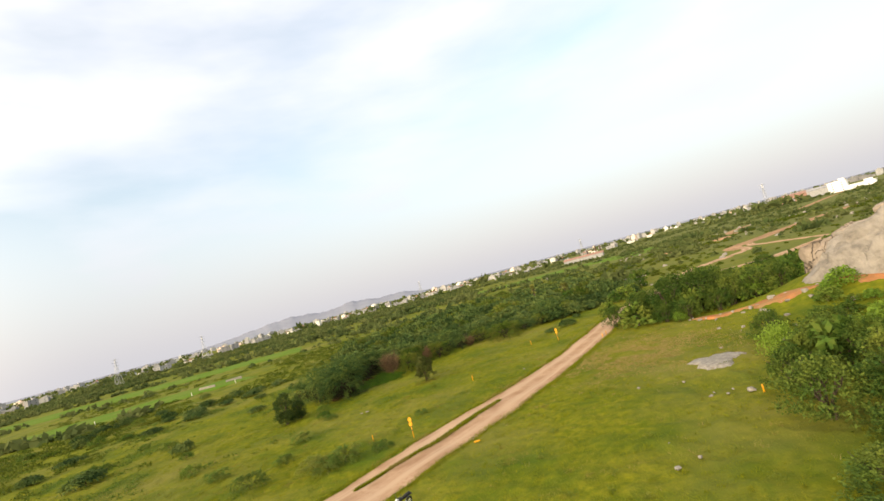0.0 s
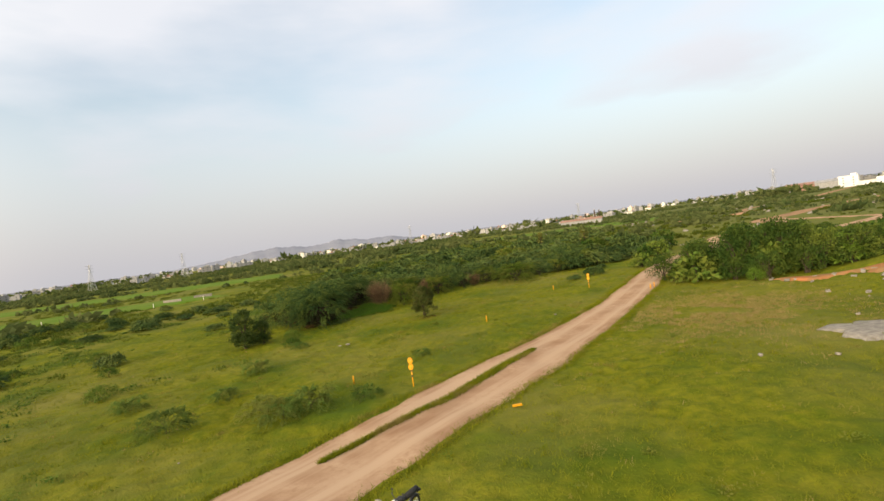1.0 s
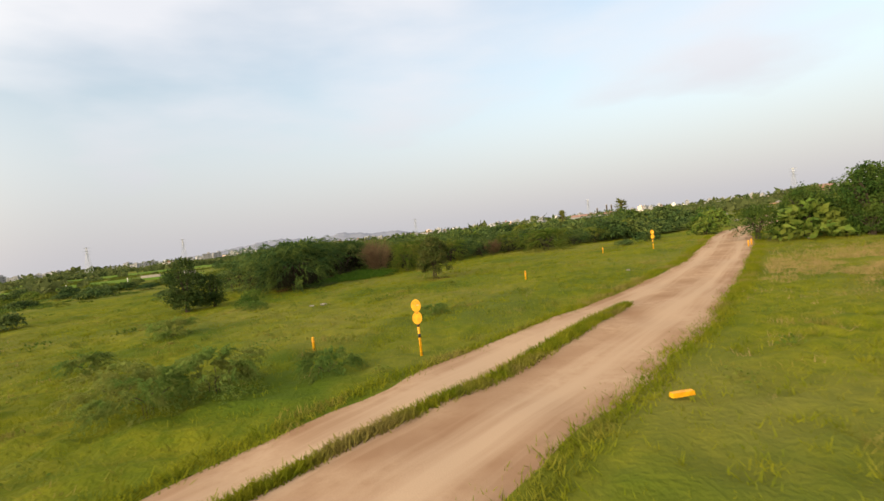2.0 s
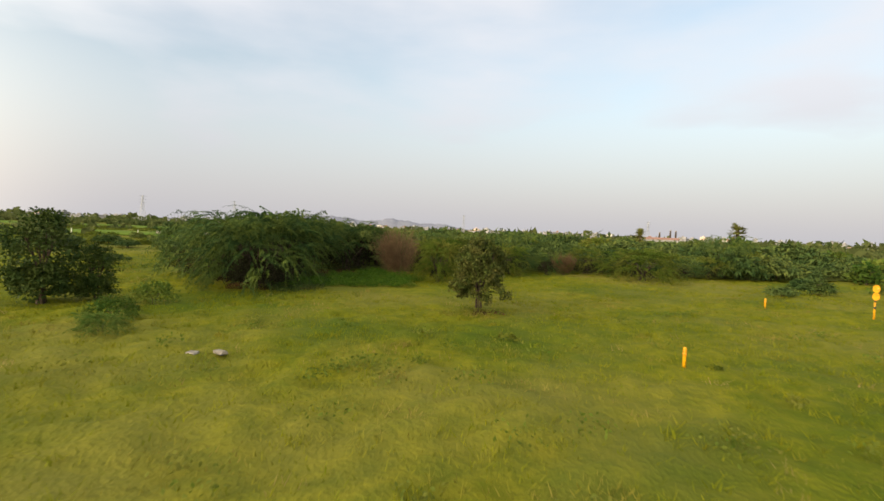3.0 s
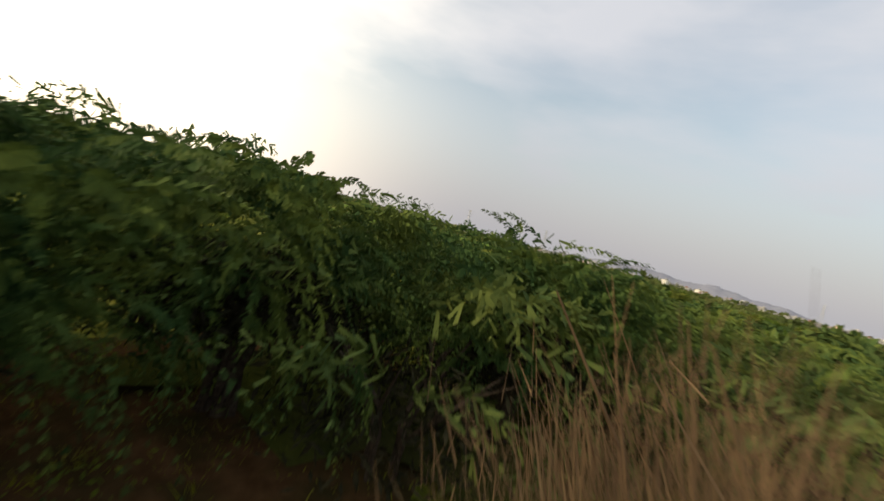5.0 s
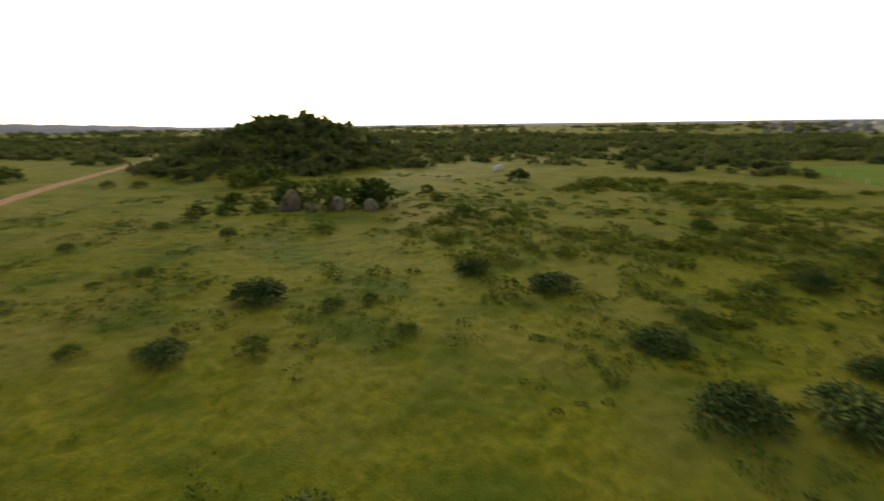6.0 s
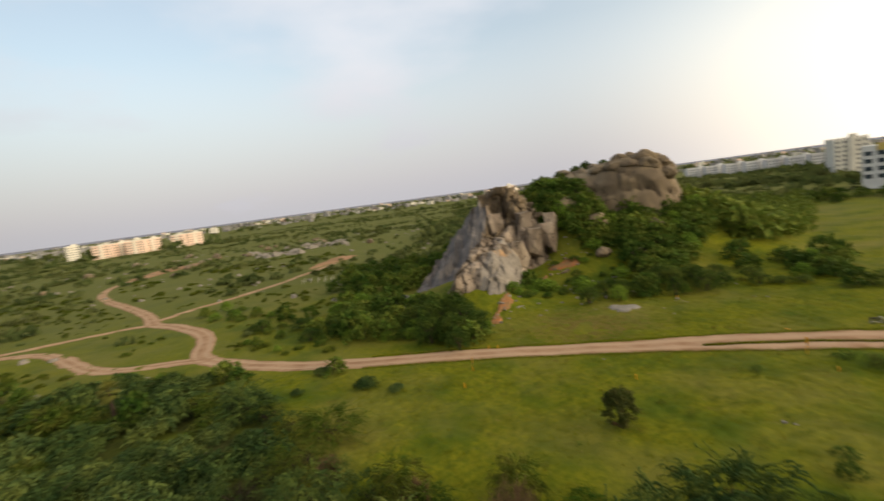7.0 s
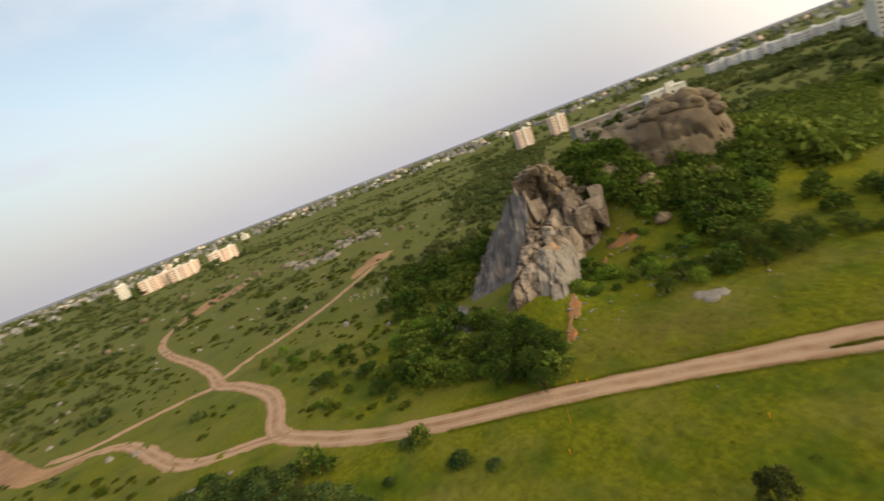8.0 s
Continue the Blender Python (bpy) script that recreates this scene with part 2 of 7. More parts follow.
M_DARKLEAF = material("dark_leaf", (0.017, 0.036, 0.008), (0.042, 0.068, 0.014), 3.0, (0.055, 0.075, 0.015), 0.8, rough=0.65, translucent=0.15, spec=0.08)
M_LOW = material("low_scrub_leaf", (0.046, 0.076, 0.010), (0.086, 0.112, 0.014), 0.8, (0.11, 0.125, 0.016), 0.1, rough=0.7, translucent=0.45, spec=0.05)
M_SHRUB = material("shrub_leaf", (0.034, 0.072, 0.011), (0.078, 0.128, 0.019), 2.0, (0.095, 0.122, 0.020), 0.6, rough=0.7, translucent=0.2, object_random=0.38, spec=0.05)
M_THICKLEAF = material("thick_bush_leaf", (0.024, 0.052, 0.010), (0.062, 0.100, 0.017), 2.0, (0.090, 0.118, 0.019), 0.6, rough=0.7, translucent=0.15, object_random=0.3, spec=0.05)
M_LIME = material("bright_leaf", (0.10, 0.17, 0.02), (0.16, 0.24, 0.03), 3.0, rough=0.6, translucent=0.3, object_random=0.15, spec=0.06)
M_BROAD = material("broad_leaf", (0.030, 0.046, 0.010), (0.074, 0.096, 0.020), 4.0, (0.085, 0.085, 0.022), 1.5, rough=0.7, translucent=0.2, spec=0.08)
M_DEAD = material("dead_twig", (0.10, 0.062, 0.036), (0.19, 0.125, 0.065), 1.6, rough=0.9, translucent=0.15, spec=0.05)
# near-black that paints the shade inside thorn crowns
M_INNER_SHADE = material("inner_shade", (0.014, 0.015, 0.008), (0.034, 0.032, 0.018), 6, rough=0.9, spec=0.02)
M_BARK = material("bark", (0.035, 0.026, 0.020), (0.085, 0.064, 0.046), 12, rough=0.95, bump=0.7, bscale=30, bdist=0.02, spec=0.05)
M_ROCK = material("granite", (0.135, 0.098, 0.058), (0.235, 0.178, 0.110), 0.45, (0.088, 0.066, 0.042), 0.14, rough=0.9, bump=0.6, bscale=2.2, bdist=0.2, stretch=(1, 1, 0.5), c4=(0.250, 0.205, 0.145), scale4=0.09, cracks=(4.5, 0.03))
M_DOME = material("weathered_granite", (0.150, 0.112, 0.066), (0.215, 0.165, 0.102), 0.35, (0.105, 0.080, 0.052), 0.10, rough=0.9, bump=0.5, bscale=2.0, bdist=0.2, stretch=(1, 1, 0.3), c4=(0.245, 0.205, 0.145), scale4=0.07, cracks=(9.0, 0.012))
M_CUT = material("quarried_granite", (0.155, 0.122, 0.092), (0.29, 0.238, 0.184), 0.42, (0.105, 0.079, 0.057), 0.18, rough=0.9, bump=0.8, bscale=1.6, bdist=0.3, lo3=0.48, hi3=0.60, stretch=(1, 1, 0.45), c4=(0.33, 0.262, 0.196), scale4=0.12, cracks=(3.0, 0.035))
M_FLANK = material("gravelly_granite", (0.120, 0.106, 0.090), (0.215, 0.190, 0.158), 0.9, (0.30, 0.190, 0.100), 0.13, rough=0.95, bump=0.8, bscale=2.5, bdist=0.25, lo3=0.60, hi3=0.68, c4=(0.26, 0.232, 0.200), scale4=0.25)
M_SHEET = material("grey_granite_sheet", (0.076, 0.072, 0.074), (0.165, 0.150, 0.142), 0.3, (0.23, 0.198, 0.168), 0.12, rough=0.85, bump=0.5, bscale=1.3, bdist=0.25, lo3=0.52, hi3=0.62, stretch=(1, 1, 0.22))
M_STONE = material("pale_stone", (0.15, 0.135, 0.115), (0.26, 0.235, 0.20), 3, rough=0.9, bump=0.6, bscale=12)
M_YELLOW = material("yellow_paint", (0.62, 0.29, 0.003), (0.70, 0.37, 0.006), 14, (0.53, 0.23, 0.004), 5, rough=0.5, spec=0.3)
M_BLACK = material("black_paint", (0.02, 0.02, 0.02), (0.035, 0.035, 0.035), 8, rough=0.5)
M_ORANGE = material("orange_paint", (0.75, 0.25, 0.02), (0.8, 0.33, 0.03), 8, rough=0.5)
M_WHITE = material("white_wall", (0.60, 0.60, 0.60), (0.71, 0.71, 0.70), 0.3, (0.55, 0.53, 0.51), 0.06, rough=0.85, bump=0.1)
M_YWALL = material("ochre_wall", (0.56, 0.42, 0.12), (0.64, 0.49, 0.16), 0.3, rough=0.85)
M_PINK = material("pink_wall", (0.66, 0.50, 0.40), (0.75, 0.58, 0.47), 0.3, rough=0.85)
M_CREAM = material("cream_wall", (0.60, 0.57, 0.50), (0.72, 0.69, 0.60), 0.2, rough=0.85)
M_GREY = material("grey_concrete", (0.21, 0.21, 0.21), (0.31, 0.305, 0.30), 0.4, rough=0.9, bump=0.2)
M_BROWNWALL = material("brown_wall", (0.19, 0.155, 0.12), (0.27, 0.225, 0.175), 0.2, (0.32, 0.30, 0.27), 0.06, rough=0.9)
M_ROOF = material("rusty_sheet", (0.22, 0.12, 0.09), (0.30, 0.18, 0.13), 0.5, rough=0.8)
M_BLUE = material("blue_sheet", (0.08, 0.22, 0.48), (0.12, 0.30, 0.58), 0.8, rough=0.6)
M_GLASS = material("dark_glass", (0.02, 0.03, 0.04), (0.05, 0.07, 0.09), 0.5, rough=0.15, spec=0.6)
M_BGLASS = material("blue_glass", (0.05, 0.12, 0.18), (0.10, 0.22, 0.30), 0.5, rough=0.12, spec=0.6)
M_STEEL = material("galvanised_steel", (0.35, 0.36, 0.37), (0.5, 0.5, 0.5), 2, rough=0.5, metal=0.6)
M_RUBBER = material("rubber", (0.015, 0.015, 0.015), (0.03, 0.03, 0.03), 20, rough=0.8)
M_CHROME = material("chrome", (0.6, 0.6, 0.6), (0.7, 0.7, 0.7), 20, rough=0.25, metal=1.0)
# distance haze is mixed into this blue-grey base colour
M_HILLS = material("haze_tinted_hills", (0.17, 0.18, 0.225), (0.20, 0.21, 0.25), 0.01, rough=1.0)
M_FARGREEN = material("far_scrub", (0.050, 0.074, 0.024), (0.088, 0.112, 0.034), 0.12, (0.115, 0.128, 0.042), 0.02, rough=0.9, translucent=0.4, spec=0.04)

gt = M_GROUND.node_tree         # the scrubland to the east is drier
gb = gt.nodes["Principled BSDF"]
gpos = gt.nodes.new("ShaderNodeNewGeometry")
gsep = gt.nodes.new("ShaderNodeSeparateXYZ")
gt.links.new(gpos.outputs["Position"], gsep.inputs[0])
gnoise = gt.nodes.new("ShaderNodeTexNoise")
gnoise.inputs["Scale"].default_value, gnoise.inputs["Detail"].default_value = 0.03, 6.0
gt.links.new(gpos.outputs["Position"], gnoise.inputs["Vector"])
geast = gt.nodes.new("ShaderNodeMath")
geast.operation = "MULTIPLY_ADD"
geast.inputs[1].default_value = 110.0
gt.links.new(gnoise.outputs["Fac"], geast.inputs[0])
gt.links.new(gsep.outputs["X"], geast.inputs[2])
gramp = gt.nodes.new("ShaderNodeMapRange")
gramp.inputs["From Min"].default_value, gramp.inputs["From Max"].default_value, gramp.inputs["To Max"].default_value = 105.0, 210.0, 0.75
gt.links.new(geast.outputs[0], gramp.inputs["Value"])
gmix = gt.nodes.new("ShaderNodeMix")
gmix.data_type = "RGBA"
gmix.inputs[7].default_value = (0.105, 0.112, 0.034, 1)
gt.links.new(gramp.outputs[0], gmix.inputs[0])
gt.links.new(gb.inputs["Base Color"].links[0].from_socket, gmix.inputs[6])
gt.links.new(gmix.outputs[2], gb.inputs["Base Color"])

# ---- mesh helpers ----
class Shape:
    """Gathers vertices and faces of one mesh."""

    def __init__(self):
        self.v, self.f = [], []

    def add(self, verts, faces):
        n = len(self.v)
        self.v += [tuple(p) for p in verts]
        self.f += [tuple(i + n for i in q) for q in faces]
        return self

    def box(self, c, size, turn=0.0, taper=1.0):
        x, y, z = (s / 2 for s in size)
        ca, sa = math.cos(turn), math.sin(turn)
        pts = []
        for k, s in ((-z, 1.0), (z, taper)):
            for i, j in ((-x, -y), (x, -y), (x, y), (-x, y)):
                i, j = i * s, j * s
                pts.append((c[0] + i * ca - j * sa, c[1] + i * sa + j * ca, c[2] + k))
        return self.add(pts, [(0, 3, 2, 1), (4, 5, 6, 7), (0, 1, 5, 4), (1, 2, 6, 5), (2, 3, 7, 6), (3, 0, 4, 7)])

    def tube(self, pts, radii, sides=6, cap=True):
        rings = []
        pts = [Vector(p) for p in pts]
        for i, p in enumerate(pts):
            d = (pts[min(i + 1, len(pts) - 1)] - pts[max(i - 1, 0)]).normalized()
            q = d.to_track_quat("Z", "Y")
            rings.append([p + q @ Vector((radii[i] * math.cos(2 * math.pi * k / sides), radii[i] * math.sin(2 * math.pi * k / sides), 0)) for k in range(sides)])
        faces = []
        for i in range(len(pts) - 1):
            for k in range(sides):
                faces.append((i * sides + k, i * sides + (k + 1) % sides, (i + 1) * sides + (k + 1) % sides, (i + 1) * sides + k))
        if cap:
            faces.append(tuple(range((len(pts) - 1) * sides, len(pts) * sides)))
            faces.append(tuple(reversed(range(sides))))
        return self.add([p for r in rings for p in r], faces)

    def mesh(self, name, mat=None, smooth=False):
        me = bpy.data.meshes.new(name)
        me.from_pydata(self.v, [], self.f)
        if mat:
            me.materials.append(mat)
        if smooth:
            me.polygons.foreach_set("use_smooth", [True] * len(me.polygons))
        return me


def quads_mesh(name, pts, mat):
    """A mesh of loose quads from an array of shape (n, 4, 3)."""
    n = len(pts)
    me = bpy.data.meshes.new(name)
    me.vertices.add(4 * n)
    me.vertices.foreach_set("co", np.asarray(pts, np.float32).ravel())
    me.loops.add(4 * n)
    me.loops.foreach_set("vertex_index", np.arange(4 * n, dtype=np.int32))
    me.polygons.add(n)
    me.polygons.foreach_set("loop_start", np.arange(0, 4 * n, 4, dtype=np.int32))
    me.update(calc_edges=True)
    me.materials.append(mat)
    return me


def grid_mesh(name, co, mat, smooth=True):
    """A sheet from an array of shape (rows, columns, 3)."""
    r, c = co.shape[:2]
    me = bpy.data.meshes.new(name)
    me.vertices.add(r * c)
    me.vertices.foreach_set("co", np.asarray(co, np.float32).ravel())
    i = (np.arange(r - 1)[:, None] * c + np.arange(c - 1)[None]).ravel()
    q = np.stack([i, i + 1, i + c + 1, i + c], 1).astype(np.int32)
    me.loops.add(q.size)
    me.loops.foreach_set("vertex_index", q.ravel())
    me.polygons.add(len(q))
    me.polygons.foreach_set("loop_start", np.arange(0, q.size, 4, dtype=np.int32))
    me.update(calc_edges=True)
    me.polygons.foreach_set("use_smooth", np.full(len(q), smooth))
    me.materials.append(mat)
    return me


def thing(name, label, category, group="", at=(0, 0, 0), turn=0.0):
    ob = tagged(new(name), label, category, group)
    ob.matrix_basis = pose(*at, 0, 0, turn)
    return ob


def part(name, me, parent, label=""):
    ob = tagged(new(name, me), label)
    ob.parent = parent
    return ob


def smooth01(v):
    v = np.clip(v, 0, 1)
    return v * v * (3 - 2 * v)


def wave(x, y, s, seed=0.0):
    """Cheap smooth unevenness between about -1 and 1."""
    x, y = np.asarray(x, float) / s, np.asarray(y, float) / s
    return (np.sin(1.7 * x + 0.9 * y + seed) + np.sin(-1.1 * x + 2.1 * y + 1.3 + 2 * seed) + np.sin(2.9 * x - 1.9 * y + 4.1 + seed) * 0.6
            + np.sin(4.3 * x + 3.7 * y + 0.7 * seed) * 0.4) / 2.6


# ---- ground ----
ROAD = [(-150, -190), (-110, -128), (-72, -68.6), (-42.7, -23.5), (-26, 8.2), (-17.5, 20.8), (-12.9, 28), (-8.9, 33.5), (-5.3, 38.2), (-1.8, 42.3), (3.5, 48.6), (6.1, 51.5), (9.1, 55.2), (12.2, 59.3),
        (15.4, 63.6), (21.5, 72.6), (28.3, 83.5), (35.4, 92.6), (41, 97.8), (48.4, 102.6), (59.2, 102.7), (67, 104.2), (78, 109.6), (84.5, 113.7), (96.7, 116.6), (116, 123.5), (138, 132.5), (165, 140.5), (193, 141), (228, 129)]


def hill(x, y):
    """Height of the land."""
    x, y = np.asarray(x, float), np.asarray(y, float)
    d = np.sqrt(((x - 68) / 44) ** 2 + ((y - 13) / np.where(y > 13, 45, 42)) ** 2)
    h = 12.0 * (1 - smooth01((d - 0.15) / 0.87))
    h = h + 3.4 * (1 - smooth01(np.hypot((x - 47.5) / 18, (y - 60) / 12)))
    h = h + 6.5 * (1 - smooth01((np.hypot((x - 61) / 15, (y - 33) / 10) - 0.35) / 0.65))
    d = np.sqrt(((x + 112) / 50) ** 2 + ((y + 38) / 38) ** 2)
    h = h + 12.5 * (1 - smooth01((d - 0.1) / 0.9))
    near = smooth01((np.hypot(x, y - 70) - 160) / 200)
    h = h + near * (1.1 * wave(x, y, 130) - 0.6)
    return h


def lift(x, y):
    """Fine unevenness of the meadow."""
    return 0.05 * wave(x, y, 2.1, 1.0) + 0.10 * wave(x, y, 9.0, 2.0)


def spline(pts, step):
    pts = [Vector((*p, 0)) for p in pts]
    pts = [2 * pts[0] - pts[1]] + pts + [2 * pts[-1] - pts[-2]]
    out = []
    for i in range(1, len(pts) - 2):
        a, b, c, d = pts[i - 1:i + 3]
        n = max(2, int((c - b).length / step))
        for k in range(n):
            u = k / n
            out.append(0.5 * (2 * b + (c - a) * u + (2 * a - 5 * b + 4 * c - d) * u * u + (3 * b - a - 3 * c + d) * u ** 3))
    out.append(pts[-2])
    return np.array([p[:2] for p in out])


def axis(lo, hi, fine, far, growth=1.16):
    """Grid lines: close together where the camera passes low, wider apart towards the horizon."""
    core = list(np.arange(lo, hi + 1e-6, fine))
    up, down, s = [core[-1]], [core[0]], fine
    while up[-1] < far:
        s = min(s * growth, 0.9) if up[-1] < hi + 55 else s * growth
        up.append(up[-1] + s)
        down.append(down[-1] - s)
    return np.array(down[:0:-1] + core + up[1:])


gx, gy = axis(-48, 36, 0.33, 4200), axis(22, 100, 0.33, 4200)
GX, GY = np.meshgrid(gx, gy)
fade = smooth01((260 - np.hypot(GX, GY - 60)) / 120)
gap = np.full(GX.shape, 1e9)
for px, py in spline(ROAD, 1.5):
    gap = np.minimum(gap, (GX - px) ** 2 + (GY - py) ** 2)
tuft = np.random.RandomState(5).uniform(-1, 1, GX.shape)        # tussocks
tuft = tuft + 0.5 * (np.roll(tuft, 1, 0) + np.roll(tuft, 1, 1))
tuft *= 0.07 * smooth01((np.sqrt(gap) - 2.6) / 1.2) * smooth01((np.hypot((GX + 9) / 7, (GY - 81) / 9) - 0.9) / 0.4) * smooth01((150 - np.hypot(GX, GY - 60)) / 60)
ground = tagged(new("ground", grid_mesh("ground", np.stack([GX, GY, hill(GX, GY) + fade * lift(GX, GY) + tuft - 0.05], -1), M_GROUND)),
                "open green meadow with short grass and dry patches", "ground", kind="structure")


def road(name, pts, widths, mat, label, step=0.6, high=0.07, cols=17, seed=0.0, by_y=False):
    """A dirt track laid on the ground, with worn wheel lines and a ragged edge. widths: pairs of place (along the points, 0 to 1, or the plan's y) and metres."""
    c = spline(pts, step)
    d = np.gradient(c, axis=0)
    d /= np.linalg.norm(d, axis=1, keepdims=True)
    nrm = np.stack([-d[:, 1], d[:, 0]], 1)
    s = np.linspace(0, 1, len(c))
    w = np.interp(c[:, 1] if by_y else s, *zip(*widths)) / 2
    u = np.linspace(-1.18, 1.18, cols)
    ragged = (0.06 * wave(c[:, 0], c[:, 1], 4.0, seed) + 0.05 * wave(c[:, 0], c[:, 1], 0.7, seed))[:, None] * np.sign(u)[None] * (np.abs(u)[None] > 0.8)
    xy = c[:, None] + nrm[:, None] * ((u[None] + ragged) * w[:, None])[..., None]
    z = hill(xy[..., 0], xy[..., 1]) + smooth01((260 - np.hypot(xy[..., 0], xy[..., 1] - 60)) / 120) * lift(xy[..., 0], xy[..., 1]) - 0.05
    z += high * (1 - smooth01((np.abs(u)[None] - 0.86) / 0.3) * 1.9)
    z += 0.02 * wave(xy[..., 0], xy[..., 1], 0.9, 3) - 0.035 * np.exp(-((np.abs(u)[None] - 0.45) / 0.16) ** 2)
    me = grid_mesh(name, np.concatenate([xy, z[..., None]], -1), mat)
    run = np.concatenate([[0], np.cumsum(np.linalg.norm(np.diff(c, axis=0), axis=1))])
    uv = np.stack(np.broadcast_arrays(u[None], run[:, None]), -1).reshape(-1, 2)
    layer = me.uv_layers.new(name="along")
    idx = np.zeros(len(me.loops), int)
    me.loops.foreach_get("vertex_index", idx)
    layer.data.foreach_set("uv", uv[idx].ravel())
    return tagged(new(name, me), label, "road", kind="structure")


road("road_main", ROAD, [(-205, 3.2), (20, 3.2), (36, 4.2), (42, 4.7), (48, 4.9), (52, 4.5), (56, 4.0), (63, 3.3), (72, 3.4), (100, 3.0), (150, 2.6)], M_DIRT, "rutted pale brown dirt track through the grass", by_y=True)
road("road_west_branch", [(46.5, 101), (49, 106), (51.5, 112.5), (55, 117), (61, 120.8), (70.6, 126), (76.5, 130.6), (80.3, 137.5), (82, 145)], [(0, 2.8), (1, 2.3)], M_DIRT, "narrow dirt branch track", seed=2)
road("road_link", [(84.5, 113.7), (85.7, 121), (84.6, 130), (83.6, 138), (87, 146)], [(0, 2.0), (1, 1.9)], M_DIRT, "narrow dirt link track", seed=3)
road("road_red", [(78.5, 136.5), (83, 147), (97, 157.5), (116, 170), (134, 182), (152, 193), (171, 205.5)], [(0, 3.0), (0.12, 5), (0.35, 6), (0.8, 5), (1, 3)], M_REDROAD, "wide red earth track", seed=4)
road("road_lane", [(87, 114.5), (95.3, 106.6), (105.8, 93), (121.5, 79.4), (138, 67)], [(0, 2), (1, 2.2)], M_DIRT, "faint pale lane across the scrub", seed=5)
road("road_far", [(125, 215), (139, 245), (165, 273), (196, 299), (280, 372), (366, 451)], [(0, 3), (1, 7)], M_REDROAD, "distant red earth road", seed=6)


def blob(name, x, y, rx, ry, turn, mat, label, high=0.07, rings=9, spokes=44, seed=0.0, category="soil patch", tilt=0.0):
    """A bare patch that lies on the land with a ragged outline."""
    r = np.linspace(0, 1.15, rings)[:, None]
    th = np.linspace(0, 2 * math.pi, spokes + 1)[None]
    k = 1 + 0.18 * np.sin(3 * th + seed) + 0.12 * np.sin(5 * th + 2 * seed) + 0.08 * np.sin(9 * th + 3 * seed)
    px, py = r * rx * k * np.cos(th), r * ry * k * np.sin(th)
    ca, sa = math.cos(radians(turn)), math.sin(radians(turn))
    X, Y = x + px * ca - py * sa, y + px * sa + py * ca
    z = hill(X, Y) + smooth01((260 - np.hypot(X, Y - 60)) / 120) * lift(X, Y) - 0.05 + high * (1 - 1.9 * smooth01((r - 0.8) / 0.35)) + 0.04 * wave(X, Y, 1.5, seed) * (r < 0.9)
    return tagged(new(name, grid_mesh(name, np.stack([X, Y, z], -1), mat)), label, category, kind="structure")


def field(name, pts, mat, label, high=0.25):
    """A cultivated plot between four corners."""
    a, b, c, d = (np.array(p, float) for p in pts)
    u, v = np.linspace(0, 1, 60)[:, None, None], np.linspace(0, 1, 30)[None, :, None]
    xy = a * (1 - u) * (1 - v) + b * u * (1 - v) + c * u * v + d * (1 - u) * v
    edge = np.minimum(np.minimum(u, 1 - u) * 30, np.minimum(v, 1 - v) * 12)[..., 0]
    z = hill(xy[..., 0], xy[..., 1]) + high * smooth01(edge + 0.0) - 0.12 * (edge <= 0) + 0.05 * wave(xy[..., 0], xy[..., 1], 3)
    return tagged(new(name, grid_mesh(name, np.concatenate([xy, z[..., None]], -1), mat)), label, "field", kind="structure")


field("ground_field", [(-176, 84), (-50, 142), (-66, 160), (-200, 112)], M_FIELD, "bright green level crop field")
field("ground_field_north", [(-190, 190), (-60, 205), (-70, 240), (-250, 230)], M_FIELD, "bright green strip of crop")
field("ground_field_far", [(-60, 300), (90, 300), (110, 345), (-60, 350)], M_FIELD, "distant green field beyond the thicket")
field("ground_field_east", [(100, 262), (150, 296), (128, 352), (80, 330)], M_FIELD, "distant bright green field")
blob("ground_red_bank", 32.0, 64.0, 2.6, 0.7, -36, M_RED, "bare orange-red earth bank", 0.18, seed=1)
blob("ground_red_bank_upper", 36.2, 59.9, 3.0, 0.9, -42, M_RED, "bare orange-red earth bank below the rock", 0.18, seed=13)
blob("ground_red_gully", 41.8, 55.8, 2.3, 1.1, -35, M_RED, "bare orange-red earth gully", 0.2, seed=12)
blob("ground_red_scar", 47.0, 40.3, 2.8, 1.3, 75, M_RED, "bare orange-red earth scar under the rock", 0.3, seed=2)
blob("ground_red_wash", 45.9, 46.6, 1.8, 0.5, 120, M_RED, "strip of washed-out orange earth among slope bushes", 0.25, seed=5)
blob("ground_gravel_apron", 53.5, 71.5, 7.5, 2.6, 150, M_SHEET, "grey gravel apron below the quarried rock", 0.25, seed=11)
blob("ground_clearing", 228, 128, 27, 8, -25, M_REDROAD, "bare reddish clearing", 0.2, seed=4)
blob("ground_lane_end", 146, 66, 14, 4.6, -40, M_REDROAD, "bare brown clearing beside the lane", 0.2, seed=5)
blob("ground_mound_patch", 90.8, 200, 5, 2.5, 10, M_REDROAD, "bare red earth patch", 0.5, seed=6)
blob("ground_mound_patch_far", 110.5, 200.8, 5, 3, 40, M_REDROAD, "bare red earth patch", 0.5, seed=7)
# bare brown soil and litter, with canopy shade mixed into the colour
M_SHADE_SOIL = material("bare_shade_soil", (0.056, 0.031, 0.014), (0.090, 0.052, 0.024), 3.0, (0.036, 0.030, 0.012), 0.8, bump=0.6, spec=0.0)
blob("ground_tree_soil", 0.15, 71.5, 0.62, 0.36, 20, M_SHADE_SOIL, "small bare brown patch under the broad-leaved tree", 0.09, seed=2)
